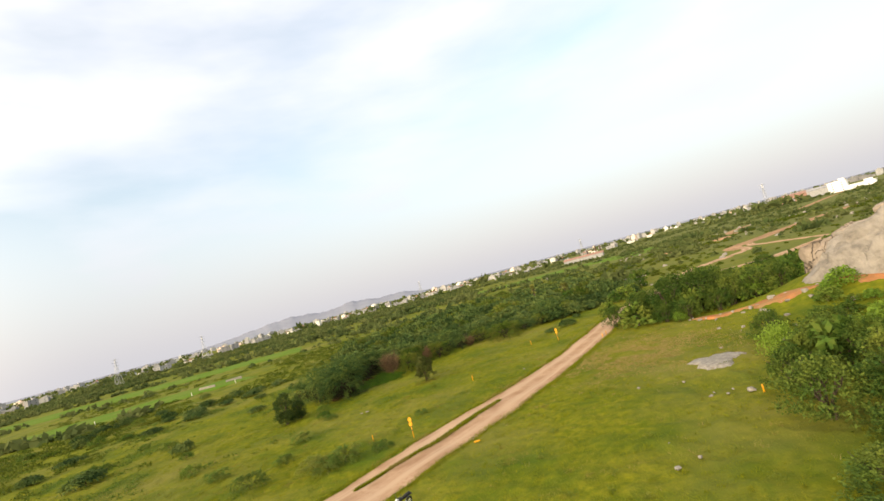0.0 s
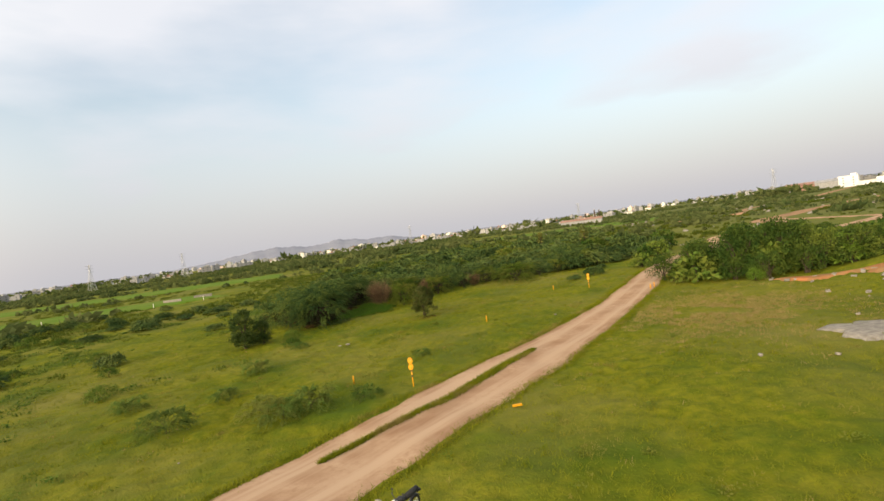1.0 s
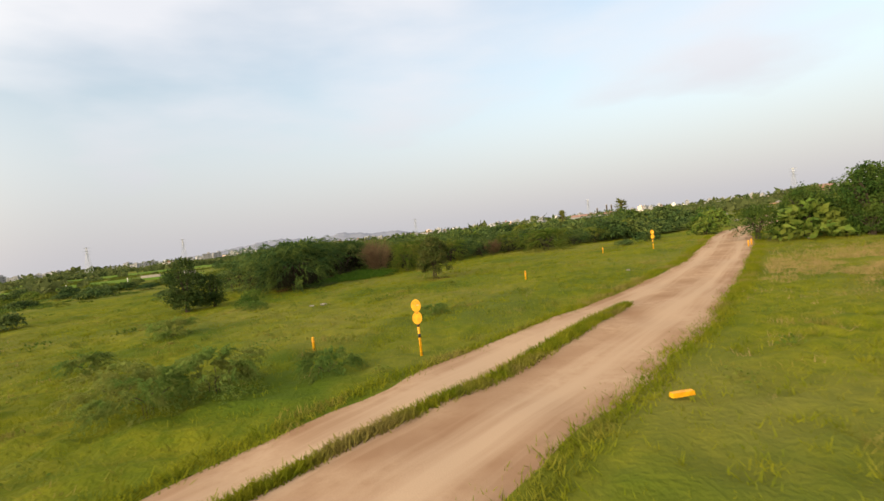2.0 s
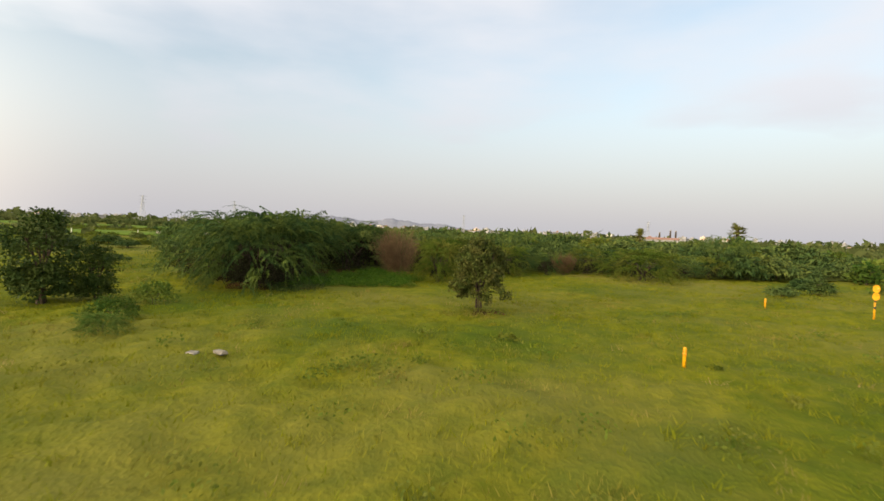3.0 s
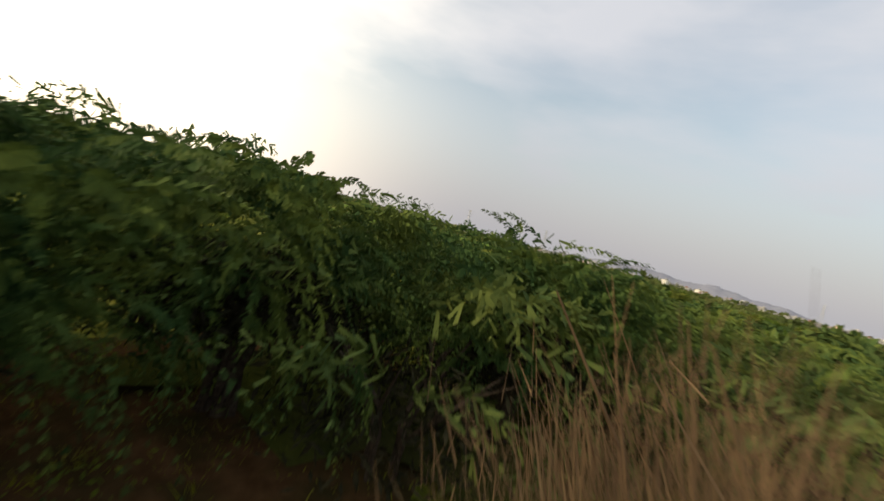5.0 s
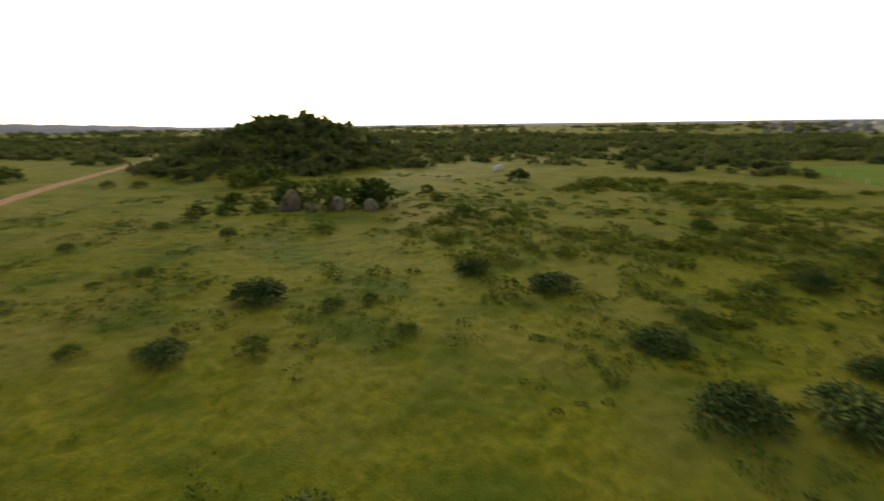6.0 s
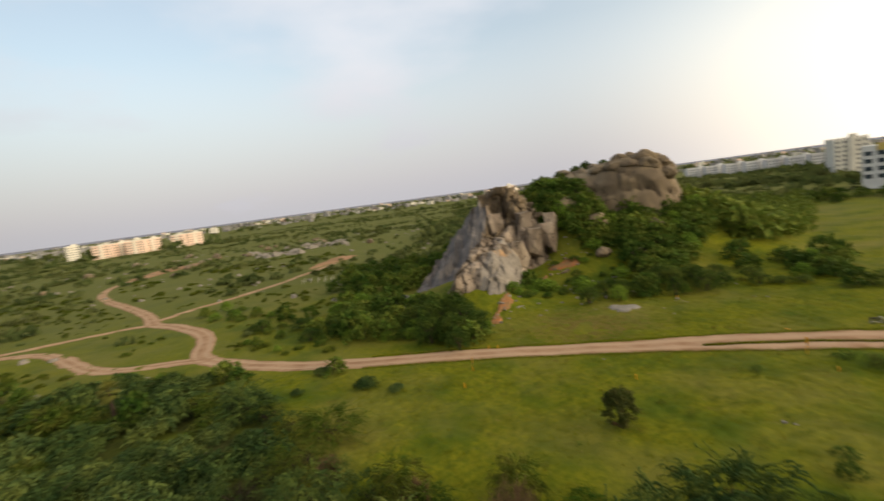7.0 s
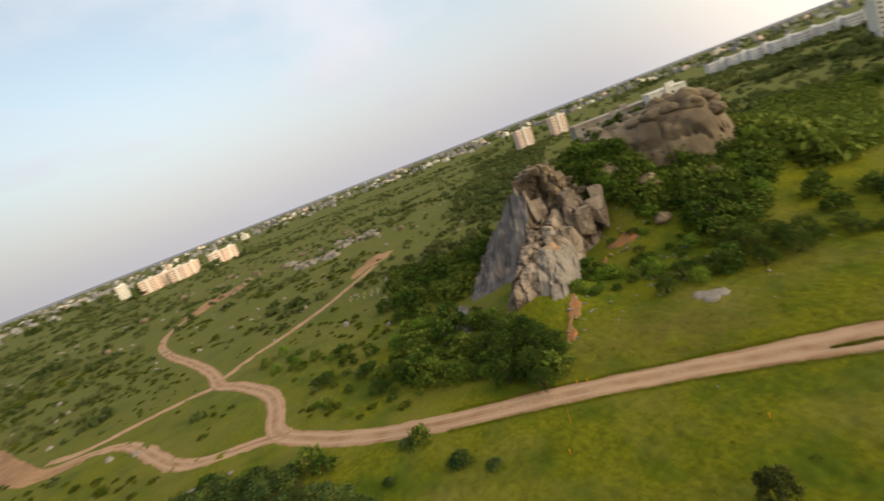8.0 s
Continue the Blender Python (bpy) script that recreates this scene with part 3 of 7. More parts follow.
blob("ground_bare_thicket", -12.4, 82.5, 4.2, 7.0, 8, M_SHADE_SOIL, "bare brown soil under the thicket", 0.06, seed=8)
blob("ground_leaf_litter", -10.6, 77.8, 1.5, 3.3, 14, M_SHADE_SOIL, "leaf litter under the undergrowth, darkened to include its shade", 0.064, seed=3)

# ---- rock outcrops ----
def block_noise(p, size):
    """A step value for each block of broken rock."""
    d, pts = noise.voronoi(Vector(p) / size)
    q = pts[0]
    k = math.sin(q[0] * 12.9898 + q[1] * 78.233 + q[2] * 37.719) * 43758.5453
    return (k - math.floor(k)) * 2 - 1, d[1] - d[0]


def quarry():
    us = np.arange(-15, 23.1, 0.28)
    vs = np.concatenate([np.arange(-18, 0.9, 0.5), np.arange(1, 10.9, 0.16), np.arange(11, 38.1, 0.30)])
    co = np.zeros((len(us), len(vs), 3))
    kind = np.zeros((len(us), len(vs)), int)
    for i, u in enumerate(us):
        for j, v in enumerate(vs):
            x, y = 62.2 + 0.62 * u - 0.78 * v, 42.7 + 0.78 * u + 0.62 * v
            h = float(hill(x, y))
            b0, _ = block_noise((x, y, 3.0), 5.0)
            bv = v + 1.3 * math.sin(u * 0.5 + 0.6) + 1.0 * b0
            main = 17.2 * np.interp(u, [-12.5, -11, -9.5, -6, -3.5, -1, 3, 5, 8, 12], [0, 0.3, 0.60, 0.70, 0.86, 1, 1, 0.93, 0.55, 0]) * np.interp(bv, [-18, -8, -4, 2, 3.4, 5.2, 6.6, 8.0, 10], [0.45, 0.8, 1, 0.98, 0.9, 0.68, 0.34, 0.12, 0])
            spur = 11.8 * np.interp(u - 0.10 * v, [-6.2, -4.2, -2.0, 2.4, 4.2, 6.5], [0, 0.6, 1, 1, 0.6, 0]) * np.interp(bv, [0, 6, 9, 14, 19, 23, 26, 29, 31.5], [1, 1, 0.86, 0.74, 0.66, 0.58, 0.46, 0.24, 0])
            sheet = 15.2 * np.interp(u, [-1, 3, 5, 8, 12, 16.5, 19], [0, 0.9, 0.95, 0.80, 0.50, 0.16, 0]) * np.interp(v + 0.25 * (u - 6), [-12, -5, 4, 9, 15, 20, 24], [0.3, 1, 1, 0.72, 0.36, 0.14, 0])
            z = max(h, main, spur, sheet)
            s = min(1.0, max(0.0, (z - h) / 1.6))
            smooth_side = sheet >= max(main, spur) and u > 3
            n = noise.fractal(Vector((x, y, z)) * 0.35, 1.0, 2.0, 4)
            if smooth_side:     # ribs that run down the sheet
                out = 0.25 * n
                rib = abs(noise.noise(Vector((u * 0.55 + 0.06 * v, v * 0.07, 7.0))))
                z += s * (0.6 * n + 1.5 * noise.fractal(Vector((u * 0.42, v * 0.11, 3.0)), 1.0, 2.0, 3) + 1.1 * max(0.0, 0.22 - rib) / 0.22)
                kind[i, j] = 1
            else:               # tall blocks standing side by side, split by upright and slanting joints
                b1, edge = block_noise((u + 0.25 * z, v * 0.55, z * 0.42 - 0.15 * u), 3.0)
                b2, edge2 = block_noise((u + 40, v, z * 0.7), 1.3)
                split = max(0, 0.16 - edge) / 0.16
                out = 1.25 * b1 + 0.28 * b2 - 1.1 * split - 0.35 * max(0, 0.12 - edge2) / 0.12 + 0.3 * n
                z += s * (0.55 * b1 + 0.18 * b2 - 0.5 * split + 0.35 * n)
                kind[i, j] = 2 if z > 12.4 + 2.4 * n + 1.5 * b1 or b1 < -0.72 else 0
                if v > 13 + 2 * n and u - 0.1 * v < -1.2:      # the weathered flank of the spur
                    kind[i, j] = 3
                    out *= 0.45
            out *= s
            co[i, j] = (x - 0.78 * out, y + 0.62 * out, z - 0.35 * (1 - s))
    ob = thing("rock_outcrop", "quarried brown and grey granite outcrop with a broken blocky face", "rock")
    me = grid_mesh("rock_face", co, M_CUT, smooth=False)
    me.materials.append(M_SHEET)
    me.materials.append(M_ROCK)
    me.materials.append(M_FLANK)
    flat = kind.ravel()
    me.polygons.foreach_set("material_index", [int(flat[p.vertices[0]]) for p in me.polygons])
    part("rock_face", me, ob)
    return ob


DOME_U, DOME_V = (0.82, 0.57), (-0.57, 0.82)      # along the whaleback, and out of its bare face


def dome_top(u, v):
    """Height of the whaleback at u metres along it and v metres out of its middle line."""
    x, y = 62.5 + DOME_U[0] * u + DOME_V[0] * v, 17.5 + DOME_U[1] * u + DOME_V[1] * v
    h = float(hill(x, y))
    top = float(np.interp(u, [-19, -16, -13, -8, 0, 10, 18, 24], [15, 18.6, 20.0, 20.3, 19.6, 18.2, 16.5, 13]))
    w = 12.0 if v > 0 else 15.0
    r = (abs(v) / w) ** 2.3 + (max(0.0, -u - 6) / 11.5) ** 3.2 + (max(0.0, u - 4) / 19.0) ** 2.6
    return x, y, h, h + max(0.0, top - h) * max(0.0, 1 - r) ** 0.62 if r < 1 else h - 0.5


def dome():
    us, vs = np.arange(-19, 25.1, 0.42), np.arange(-16, 14.1, 0.42)
    co = np.zeros((len(us), len(vs), 3))
    for i, u in enumerate(us):
        for j, v in enumerate(vs):
            x, y, h, z = dome_top(u, v)
            s = min(1.0, max(0.0, (z - h) / 3))
            n = noise.fractal(Vector((x, y, z)) * 0.14, 1.0, 2.0, 5)
            fine = noise.fractal(Vector((x, y, z)) * 0.7, 1.0, 2.0, 3)
            k, edge = block_noise((u * 0.8 + v * 0.5, v * 0.35 - z * 0.3, 2.0), 7.5)      # long slanting joints
            k2, edge2 = block_noise((u, v + 30, z), 2.6)
            crown = smooth01((z - 17.5) / 2.5) * (u < 8)                                       # split into blocks near the crest
            ledge = z - (15.2 + 0.10 * u + 0.5 * math.sin(u * 0.45))        # the cap lies on the lower face with an open joint
            cap = smooth01(ledge / 0.6) if -17 < u < 6 and v > -2 else 0.0
            d = s * (0.7 * cap - 1.3 * max(0.0, 1 - abs(ledge) / 0.45) * (cap > 0 or ledge > -0.5) * (-17 < u < 6) + 0.55 * n + 0.10 * fine + 0.35 * k - 0.9 * max(0, 0.045 - edge) / 0.045 + crown * (0.5 * k2 - 0.7 * max(0, 0.1 - edge2) / 0.1))
            co[i, j] = (x + DOME_V[0] * d * 0.8, y + DOME_V[1] * d * 0.8, z + 0.7 * d)
    ob = thing("rock_dome", "large rounded bare brown granite dome", "rock")
    part("dome_face", grid_mesh("dome_face", co, M_DOME), ob)
    return ob


ROCKS = {}


def rock_mesh(seed, mat, detail=3):
    key = (seed, mat.name, detail)
    if key not in ROCKS:
        bm = bmesh.new()
        bmesh.ops.create_icosphere(bm, subdivisions=detail, radius=1.0)
        off = Vector((seed * 7.3, seed * 3.1, seed * 1.7))
        for v in bm.verts:
            k, _ = block_noise(v.co + off, 1.1)
            v.co *= 1 + 0.22 * noise.fractal(v.co * 1.1 + off, 1.0, 2.0, 3) + 0.09 * k
        me = bpy.data.meshes.new("boulder")
        bm.to_mesh(me)
        bm.free()
        me.materials.append(mat)
        ROCKS[key] = me
    return ROCKS[key]


def chunk_mesh(seed, mat):
    """A broken block with flat faces and sharp corners."""
    key = ("chunk", seed, mat.name)
    if key not in ROCKS:
        r = random.Random(seed + 70)
        bm = bmesh.new()
        for _ in range(15):
            d = Vector((r.gauss(0, 1), r.gauss(0, 1), r.gauss(0, 1))).normalized()
            bm.verts.new(Vector((max(-0.8, min(0.8, d.x * 1.3)), max(-0.8, min(0.8, d.y * 1.3)), max(-0.8, min(0.8, d.z * 1.3)))))
        hull = bmesh.ops.convex_hull(bm, input=bm.verts)
        bmesh.ops.delete(bm, geom=list({g for g in hull["geom_interior"] if isinstance(g, bmesh.types.BMVert)}), context="VERTS")
        me = bpy.data.meshes.new("block")
        bm.to_mesh(me)
        bm.free()
        me.materials.append(mat)
        ROCKS[key] = me
    return ROCKS[key]


def boulder(x, y, size, seed, label, mat=M_STONE, z=None, group="loose stones", detail=3, turn=0.0, name="boulder", parent=None):
    ob = new(name, rock_mesh(seed % 5, mat, detail) if detail else chunk_mesh(seed % 7, mat))
    if parent:
        ob.parent = parent
        tagged(ob, label)
    else:
        tagged(ob, label, "rock", group)
    zz = float(hill(x, y)) if z is None else z
    ob.matrix_basis = pose(x, y, zz + size[2] * (0.35 if z is None else 0), 0, 0, turn) @ Matrix.Diagonal((*size, 1))
    return ob


outcrop = quarry()
granite_dome = dome()
rng = random.Random(4)
for i in range(38):     # boulders along the crest of the dome
    u, v, s = rng.uniform(-15, 9), rng.uniform(-4.5, 4.0), rng.uniform(0.7, 1.9)
    x, y, h, z = dome_top(u, v)
    boulder(x, y, (s * rng.uniform(1.0, 1.6), s * 1.05, s * rng.uniform(0.6, 0.95)), i, "large weathered granite boulder on the dome", M_DOME,
            z + s * 0.15, "crest boulders", 3 if i % 3 else 0, rng.uniform(0, 180), "crest_boulder", granite_dome)
for i, (u, v, a, b, c) in enumerate([(-14.5, 3.4, 2.3, 1.7, 1.3), (-11.5, 5.2, 2.7, 1.9, 1.5), (-8.0, 6.2, 2.2, 1.6, 1.3), (-5.0, 6.4, 2.6, 1.8, 1.4), (-1.6, 6.0, 2.0, 1.5, 1.2), (-10.0, 2.6, 3.0, 2.2, 1.7), (-5.5, 2.4, 2.5, 2.0, 1.5), (-13.2, 0.6, 2.3, 2.0, 1.6)]):
    x, y, h, z = dome_top(u, v)     # great rounded slabs that cap the dome
    boulder(x, y, (a, b, c), i, "great rounded granite slab capping the dome", M_DOME, z + 0.25 * c, "crest boulders", 3, 35 + 9 * i % 25, "cap_boulder", granite_dome)
for i in range(12):     # boulders at the dome's foot, towards the outcrop
    x, y, s = 55 + i * 1.1 + rng.uniform(-0.8, 0.8), 33.5 + rng.uniform(-2.0, 2.0), rng.uniform(0.7, 1.5)
    boulder(x, y, (s, s * 0.9, s * 1.1), i, "weathered granite boulder at the dome's foot", M_ROCK, None, "hill boulders", 3, 31 * i, "hill_boulder")
for i in range(95):     # broken blocks on top of the outcrop
    u, v = rng.uniform(-9.5, 6.5), rng.uniform(-6, 3.6)
    s = rng.uniform(0.4, 1.25)
    x, y = 62.2 + 0.62 * u - 0.78 * v, 42.7 + 0.78 * u + 0.62 * v
    zt = 17.2 * float(np.interp(u, [-11, -9.5, -6, -3.5, -1, 3, 5, 8], [0.3, 0.60, 0.70, 0.86, 1, 1, 0.93, 0.55]))
    boulder(x, y, (s * rng.uniform(0.8, 1.3), s * 0.85, s * rng.uniform(0.7, 1.1)), i, "broken brown granite block on the outcrop", M_ROCK, zt + 0.1 * s + rng.uniform(-0.5, 0.2), "outcrop blocks", 0, rng.uniform(0, 180), "rock_block", outcrop)
for i, (u, v, z, sx, sz) in enumerate([(2.5, 23.5, 3.0, 2.2, 2.4), (5.5, 21.5, 3.2, 1.9, 2.0), (-0.5, 21.0, 4.0, 1.8, 2.4), (3.5, 18.0, 6.0, 2.2, 2.6), (0.0, 15.5, 7.0, 2.0, 3.0), (-3.0, 12.0, 6.5, 2.0, 3.2), (4.5, 13.0, 8.0, 1.9, 2.4),
                                       (-6.0, 8.5, 8.0, 1.8, 3.4), (-8.5, 6.5, 8.5, 1.9, 3.6), (-4.0, 6.0, 12.0, 1.8, 2.6), (1.5, 7.0, 12.2, 1.7, 2.6), (-9.0, 5.0, 11.5, 1.6, 2.2)]):
    boulder(62.2 + 0.62 * u - 0.78 * v, 42.7 + 0.78 * u + 0.62 * v, (sx * 1.05, sx * 0.9, sz * 1.05), i, "large pale split granite block in the quarried face", M_CUT, z - 1.3, "outcrop blocks", 0, 61 * i, "face_block", outcrop)
for i, (x, y, s) in enumerate([(42.0, 23.6, 2.1), (43.6, 21.2, 2.5), (40.0, 25.4, 1.6), (44.6, 24.4, 1.7), (36.8, 31.6, 1.5), (38.6, 30.0, 1.9), (35.0, 33.0, 1.2), (57, 8, 3.2), (50, 30, 2.6), (46, 26, 2.0), (54, 34, 2.2), (60, 40, 2.4), (44, 34, 1.6), (42, 22, 1.5)]):
    boulder(x, y, (s, s * 0.8, s * 0.7), i, "weathered granite boulder among the hill scrub", M_ROCK, None, "hill boulders", turn=40 * i, name="hill_boulder")
blob("rock_slab", 23.4, 49.0, 2.1, 1.6, 35, M_STONE, "flat pale bare rock slab in the grass", 0.16, seed=9, category="rock")
for i, (x, y, s) in enumerate([(-6.7, 62.7, 0.45), (-6.1, 62.9, 0.55), (16.8, 47.3, 0.42), (19.5, 46.1, 0.36), (21.4, 41.5, 0.8), (19.3, 42.2, 0.4), (20.2, 41.9, 0.35), (20.8, 42.4, 0.3), (19.7, 42.6, 0.3),
                               (20.9, 30.4, 0.6), (13.6, 34.6, 0.5), (14.9, 35.1, 0.35), (14.4, 37.3, 0.4), (-9.3, 43.9, 0.18), (10.8, 63.6, 0.35), (-0.4, 38.9, 0.35),
                               (44, 113.5, 1.8), (46.4, 121.4, 2.2), (43.7, 108.8, 1.2), (26, 70.5, 0.5), (28, 68.8, 0.5), (30.5, 66.4, 0.45), (31, 62.5, 0.6), (33, 61, 0.6), (25.5, 52, 0.4)]):
    s = s * 0.36
    boulder(x, y, (s, s * 0.75, s * 0.5), i, "pale grey stone lying in the grass", M_STONE, None, "loose stones", 0, 37 * i, "stone")
for i in range(12):
    x, y, s = 29.5 + i * 0.85 + rng.uniform(-0.4, 0.4), 65.6 - i * 0.68 + rng.uniform(-0.8, 0.8), rng.uniform(0.15, 0.4)
    boulder(x, y, (s, s * 0.8, s * 0.7), i, "orange-stained stone along the red bank", M_STONE, None, "bank stones", 0, 47 * i, "bank_stone")
for i in range(30):     # broken stones lying on the red earth
    x, y, s = 46.6 + rng.gauss(0, 1.6), 40.8 + rng.gauss(0, 2.0), rng.uniform(0.12, 0.45)
    boulder(x, y, (s, s * 0.8, s * 0.6), i, "orange-stained granite rubble on the red earth", M_CUT, None, "scar rubble", 0, 53 * i, "scar_stone")
for i in range(16):     # rubble below the outcrop and along the foot of the hill
    x, y, s = rng.uniform(28, 42), rng.uniform(38, 60), rng.uniform(0.1, 0.34)
    boulder(x, y, (s, s * 0.8, s * 0.6), i, "pale granite rubble below the outcrop", M_STONE, None, "rubble", 0, 53 * i, "rubble_stone")
for i in range(30):
    x, y, s = rng.uniform(170, 330), rng.uniform(30, 170), rng.uniform(0.8, 2.6)
    boulder(x, y, (s, s * 0.8, s * 0.7), i, "grey boulder in distant scrub", M_ROCK, None, "distant boulders", 2, 61 * i, "distant_boulder")
for i, (x, y, s) in enumerate([(-61.0, 33.4, 3.6), (-64.6, 39.4, 2.6), (-62.0, 36.6, 1.6), (-67.5, 43.5, 2.2)]):
    boulder(x, y, (s * 0.45, s * 0.4, s * 0.55), i, "upright pale boulder beside dark bushes", M_ROCK, None, "meadow boulders", 3, 50 * i, "meadow_boulder")


def scattered(name, n, box, size, seed, mat, label, keep):
    """Loose stones beyond counting, as one mesh."""
    r = random.Random(seed)
    s = Shape()
    while n:
        x, y = r.uniform(box[0], box[1]), r.uniform(box[2], box[3])
        if not keep(x, y):
            continue
        n -= 1
        k = size * r.uniform(0.3, 1.0) ** 2 * 2
        z = float(hill(x, y)) - 0.1 * k
        a0 = r.uniform(0, 6)
        ring = [(x + math.cos(a0 + j * 1.257) * k * r.uniform(0.7, 1.2), y + math.sin(a0 + j * 1.257) * k * r.uniform(0.7, 1.2)) for j in range(5)]
        top = [(x + (p[0] - x) * 0.6 + r.uniform(-0.1, 0.1) * k, y + (p[1] - y) * 0.6, z + k * r.uniform(0.45, 0.95)) for p in ring]
        s.add([(*p, z) for p in ring] + top, [(j, (j + 1) % 5, (j + 1) % 5 + 5, j + 5) for j in range(5)] + [tuple(range(5, 10))])
    tagged(new(name, s.mesh(name, mat)), label, "stones", kind="stuff")


scattered("scattered_stone", 380, (50, 330, -30, 290), 0.55, 31, M_STONE, "pale stones scattered through the scrub", lambda x, y: wave(x, y, 24, 5) > -0.1 and math.hypot(x - 68, y - 30) > 40)
scattered("hillside_stone", 240, (29, 52, 26, 60), 0.16, 32, M_STONE, "pale rubble on the slope below the rocks", lambda x, y: wave(x, y, 6, 5) > 0.0)
scattered("rock_field", 160, (200, 255, 45, 95), 1.3, 33, M_STONE, "field of grey boulders in the distance", lambda x, y: wave(x, y, 12, 3) > 0.1)

# ---- plants ----
def crown_points(rs, n, R, H, low):
    ph = rs.uniform(0, 2 * math.pi, n)
    zr = rs.uniform(low, 1, n) ** 0.8
    lump = 0.86 + 0.16 * np.sin(3 * ph + 5 * zr + rs.uniform(0, 6)) + 0.10 * np.sin(7 * ph - 4 * zr)
    rr = np.sqrt(np.maximum(0, 1 - zr ** 2.4)) * lump
    return ph, zr, rr * R, (0.12 + 0.88 * zr * (0.9 + 0.1 * lump)) * H


def canopy_quads(seed, R, H, subs, tails, steps, leaf, length, low=0.1, core=900, core_size=0.13, thin=0.14, ring=3, core_out=0.64):
    """A thorn crown: fuzzy drooping tails of leaflets in bunches at the ends of its limbs, with hollows between them."""
    rs = np.random.RandomState(seed)
    ph, zr, rr, zz = crown_points(rs, subs, R, H, low)
    top = rs.uniform(0, 1, subs) < 0.3          # bunches that close the crown above
    rr = np.where(top, R * 0.75 * np.sqrt(rs.uniform(0, 1, subs)), rr)
    zz = np.where(top, H * (0.97 - 0.25 * (rr / R) ** 2), zz)
    zr = np.where(top, rs.uniform(0.55, 1, subs), zr)
    k = np.where(top, 1.0, rs.uniform(0.55, 0.92, subs))
    sub = np.stack([np.cos(ph) * rr * k, np.sin(ph) * rr * k, zz * (0.82 + 0.14 * k)], 1)
    n = subs * tails
    p0 = np.repeat(sub, tails, 0) + rs.normal(0, 0.075, (n, 3)) * [R, R, 0.6 * H]
    zr = np.repeat(zr, tails)
    yaw = np.repeat(ph + rs.normal(0, 0.35, subs), tails) + rs.normal(0, 0.3, n)
    out = np.stack([np.cos(yaw), np.sin(yaw), 0.05 + 0.6 * zr + rs.normal(0, 0.2, n)], 1)
    out /= np.linalg.norm(out, axis=1, keepdims=True)
    L = length * rs.uniform(0.45, 1.3, n)
    s = np.linspace(0.05, 1, steps)
    droop = rs.uniform(0.45, 1.2, n) * (1.25 - 0.6 * zr)
    flat_side = np.stack([-np.sin(yaw), np.cos(yaw), np.zeros(n)], 1)
    wig = (rs.uniform(-0.22, 0.22, (n, 1)) * np.sin(s[None] * rs.uniform(2, 5, (n, 1)) + rs.uniform(0, 6, (n, 1)))) * L[:, None]
    pos = p0[:, None] + out[:, None] * (s[None] * L[:, None])[..., None] + flat_side[:, None] * wig[..., None]
    pos[..., 2] -= droop[:, None] * L[:, None] * s[None] ** 2
    tan = np.gradient(pos, axis=1)
    tan /= np.linalg.norm(tan, axis=2, keepdims=True) + 1e-6
    quads = []
    for _ in range(ring):
        d = rs.normal(0, 1, pos.shape)
        d -= tan * (d * tan).sum(2, keepdims=True)
        d /= np.linalg.norm(d, axis=2, keepdims=True) + 1e-6
        ll = leaf * rs.uniform(0.6, 1.35, pos.shape[:2])[..., None] * (1.2 - 0.75 * s ** 2)[None, :, None]
        tip = pos + d * ll * 0.8 + tan * ll * 0.7
        tip[..., 2] -= ll[..., 0] * 0.25
        w = np.cross(d, tan) * ll * thin
        quads.append(np.stack([pos - w * 0.6, pos + w * 0.6, tip + w, tip - w], 2).reshape(-1, 4, 3))
    pc = rs.normal(0, 1, (core, 3))
    pc /= np.linalg.norm(pc, axis=1, keepdims=True)
    pc[:, 2] = np.abs(pc[:, 2])
    quads.append(leaf_quads(rs, pc * rs.uniform(0.25, core_out, (core, 1)) * [R, R, H * (1 - low) * 0.85] + [0, 0, H * (0.1 + 0.8 * low)], core_size * 1.15, 0.4, 0.14))
    q = np.concatenate(quads)
    q[..., 2] = np.maximum(q[..., 2], 0.02)
    return q


def mound_quads(seed, R, H, lobes, n, length, slim=0.11):
    """A feathery rounded crown seen from above: lobes covered with narrow drooping fronds."""
    rs = np.random.RandomState(seed)
    a, k = rs.uniform(0, 2 * math.pi, lobes), np.sqrt(rs.uniform(0.02, 1, lobes))
    cen = np.stack([np.cos(a) * k * R * 0.62, np.sin(a) * k * R * 0.62, H * (0.62 - 0.34 * k ** 1.5) * rs.uniform(0.85, 1.1, lobes)], 1)
    rad = R * rs.uniform(0.28, 0.46, lobes)
    w = rs.choice(lobes, n, p=rad ** 2 / (rad ** 2).sum())
    nrm = rs.normal(0, 1, (n, 3))
    nrm[:, 2] = np.abs(nrm[:, 2]) * 1.1 - 0.25
    nrm /= np.linalg.norm(nrm, axis=1, keepdims=True)
    c = cen[w] + nrm * (rad[w] * rs.uniform(0.72, 1.06, n))[:, None] * [1, 1, H / R * 0.85]
    d = rs.normal(0, 0.75, (n, 3)) + nrm * 0.55
    d[:, 2] -= 0.25
    d /= np.linalg.norm(d, axis=1, keepdims=True)
    sd = np.cross(d, nrm + rs.normal(0, 0.35, (n, 3)))
    sd /= np.linalg.norm(sd, axis=1, keepdims=True) + 1e-6
    ll = length * rs.uniform(0.55, 1.35, (n, 1))
    tip = c + d * ll
    tip[:, 2] -= ll[:, 0] * 0.2
    q = np.stack([c - sd * ll * slim * 0.5, c + d * ll * 0.5 - sd * ll * slim, tip, c + d * ll * 0.5 + sd * ll * slim], 1)
    q[..., 2] = np.maximum(q[..., 2], 0.02)
    return q


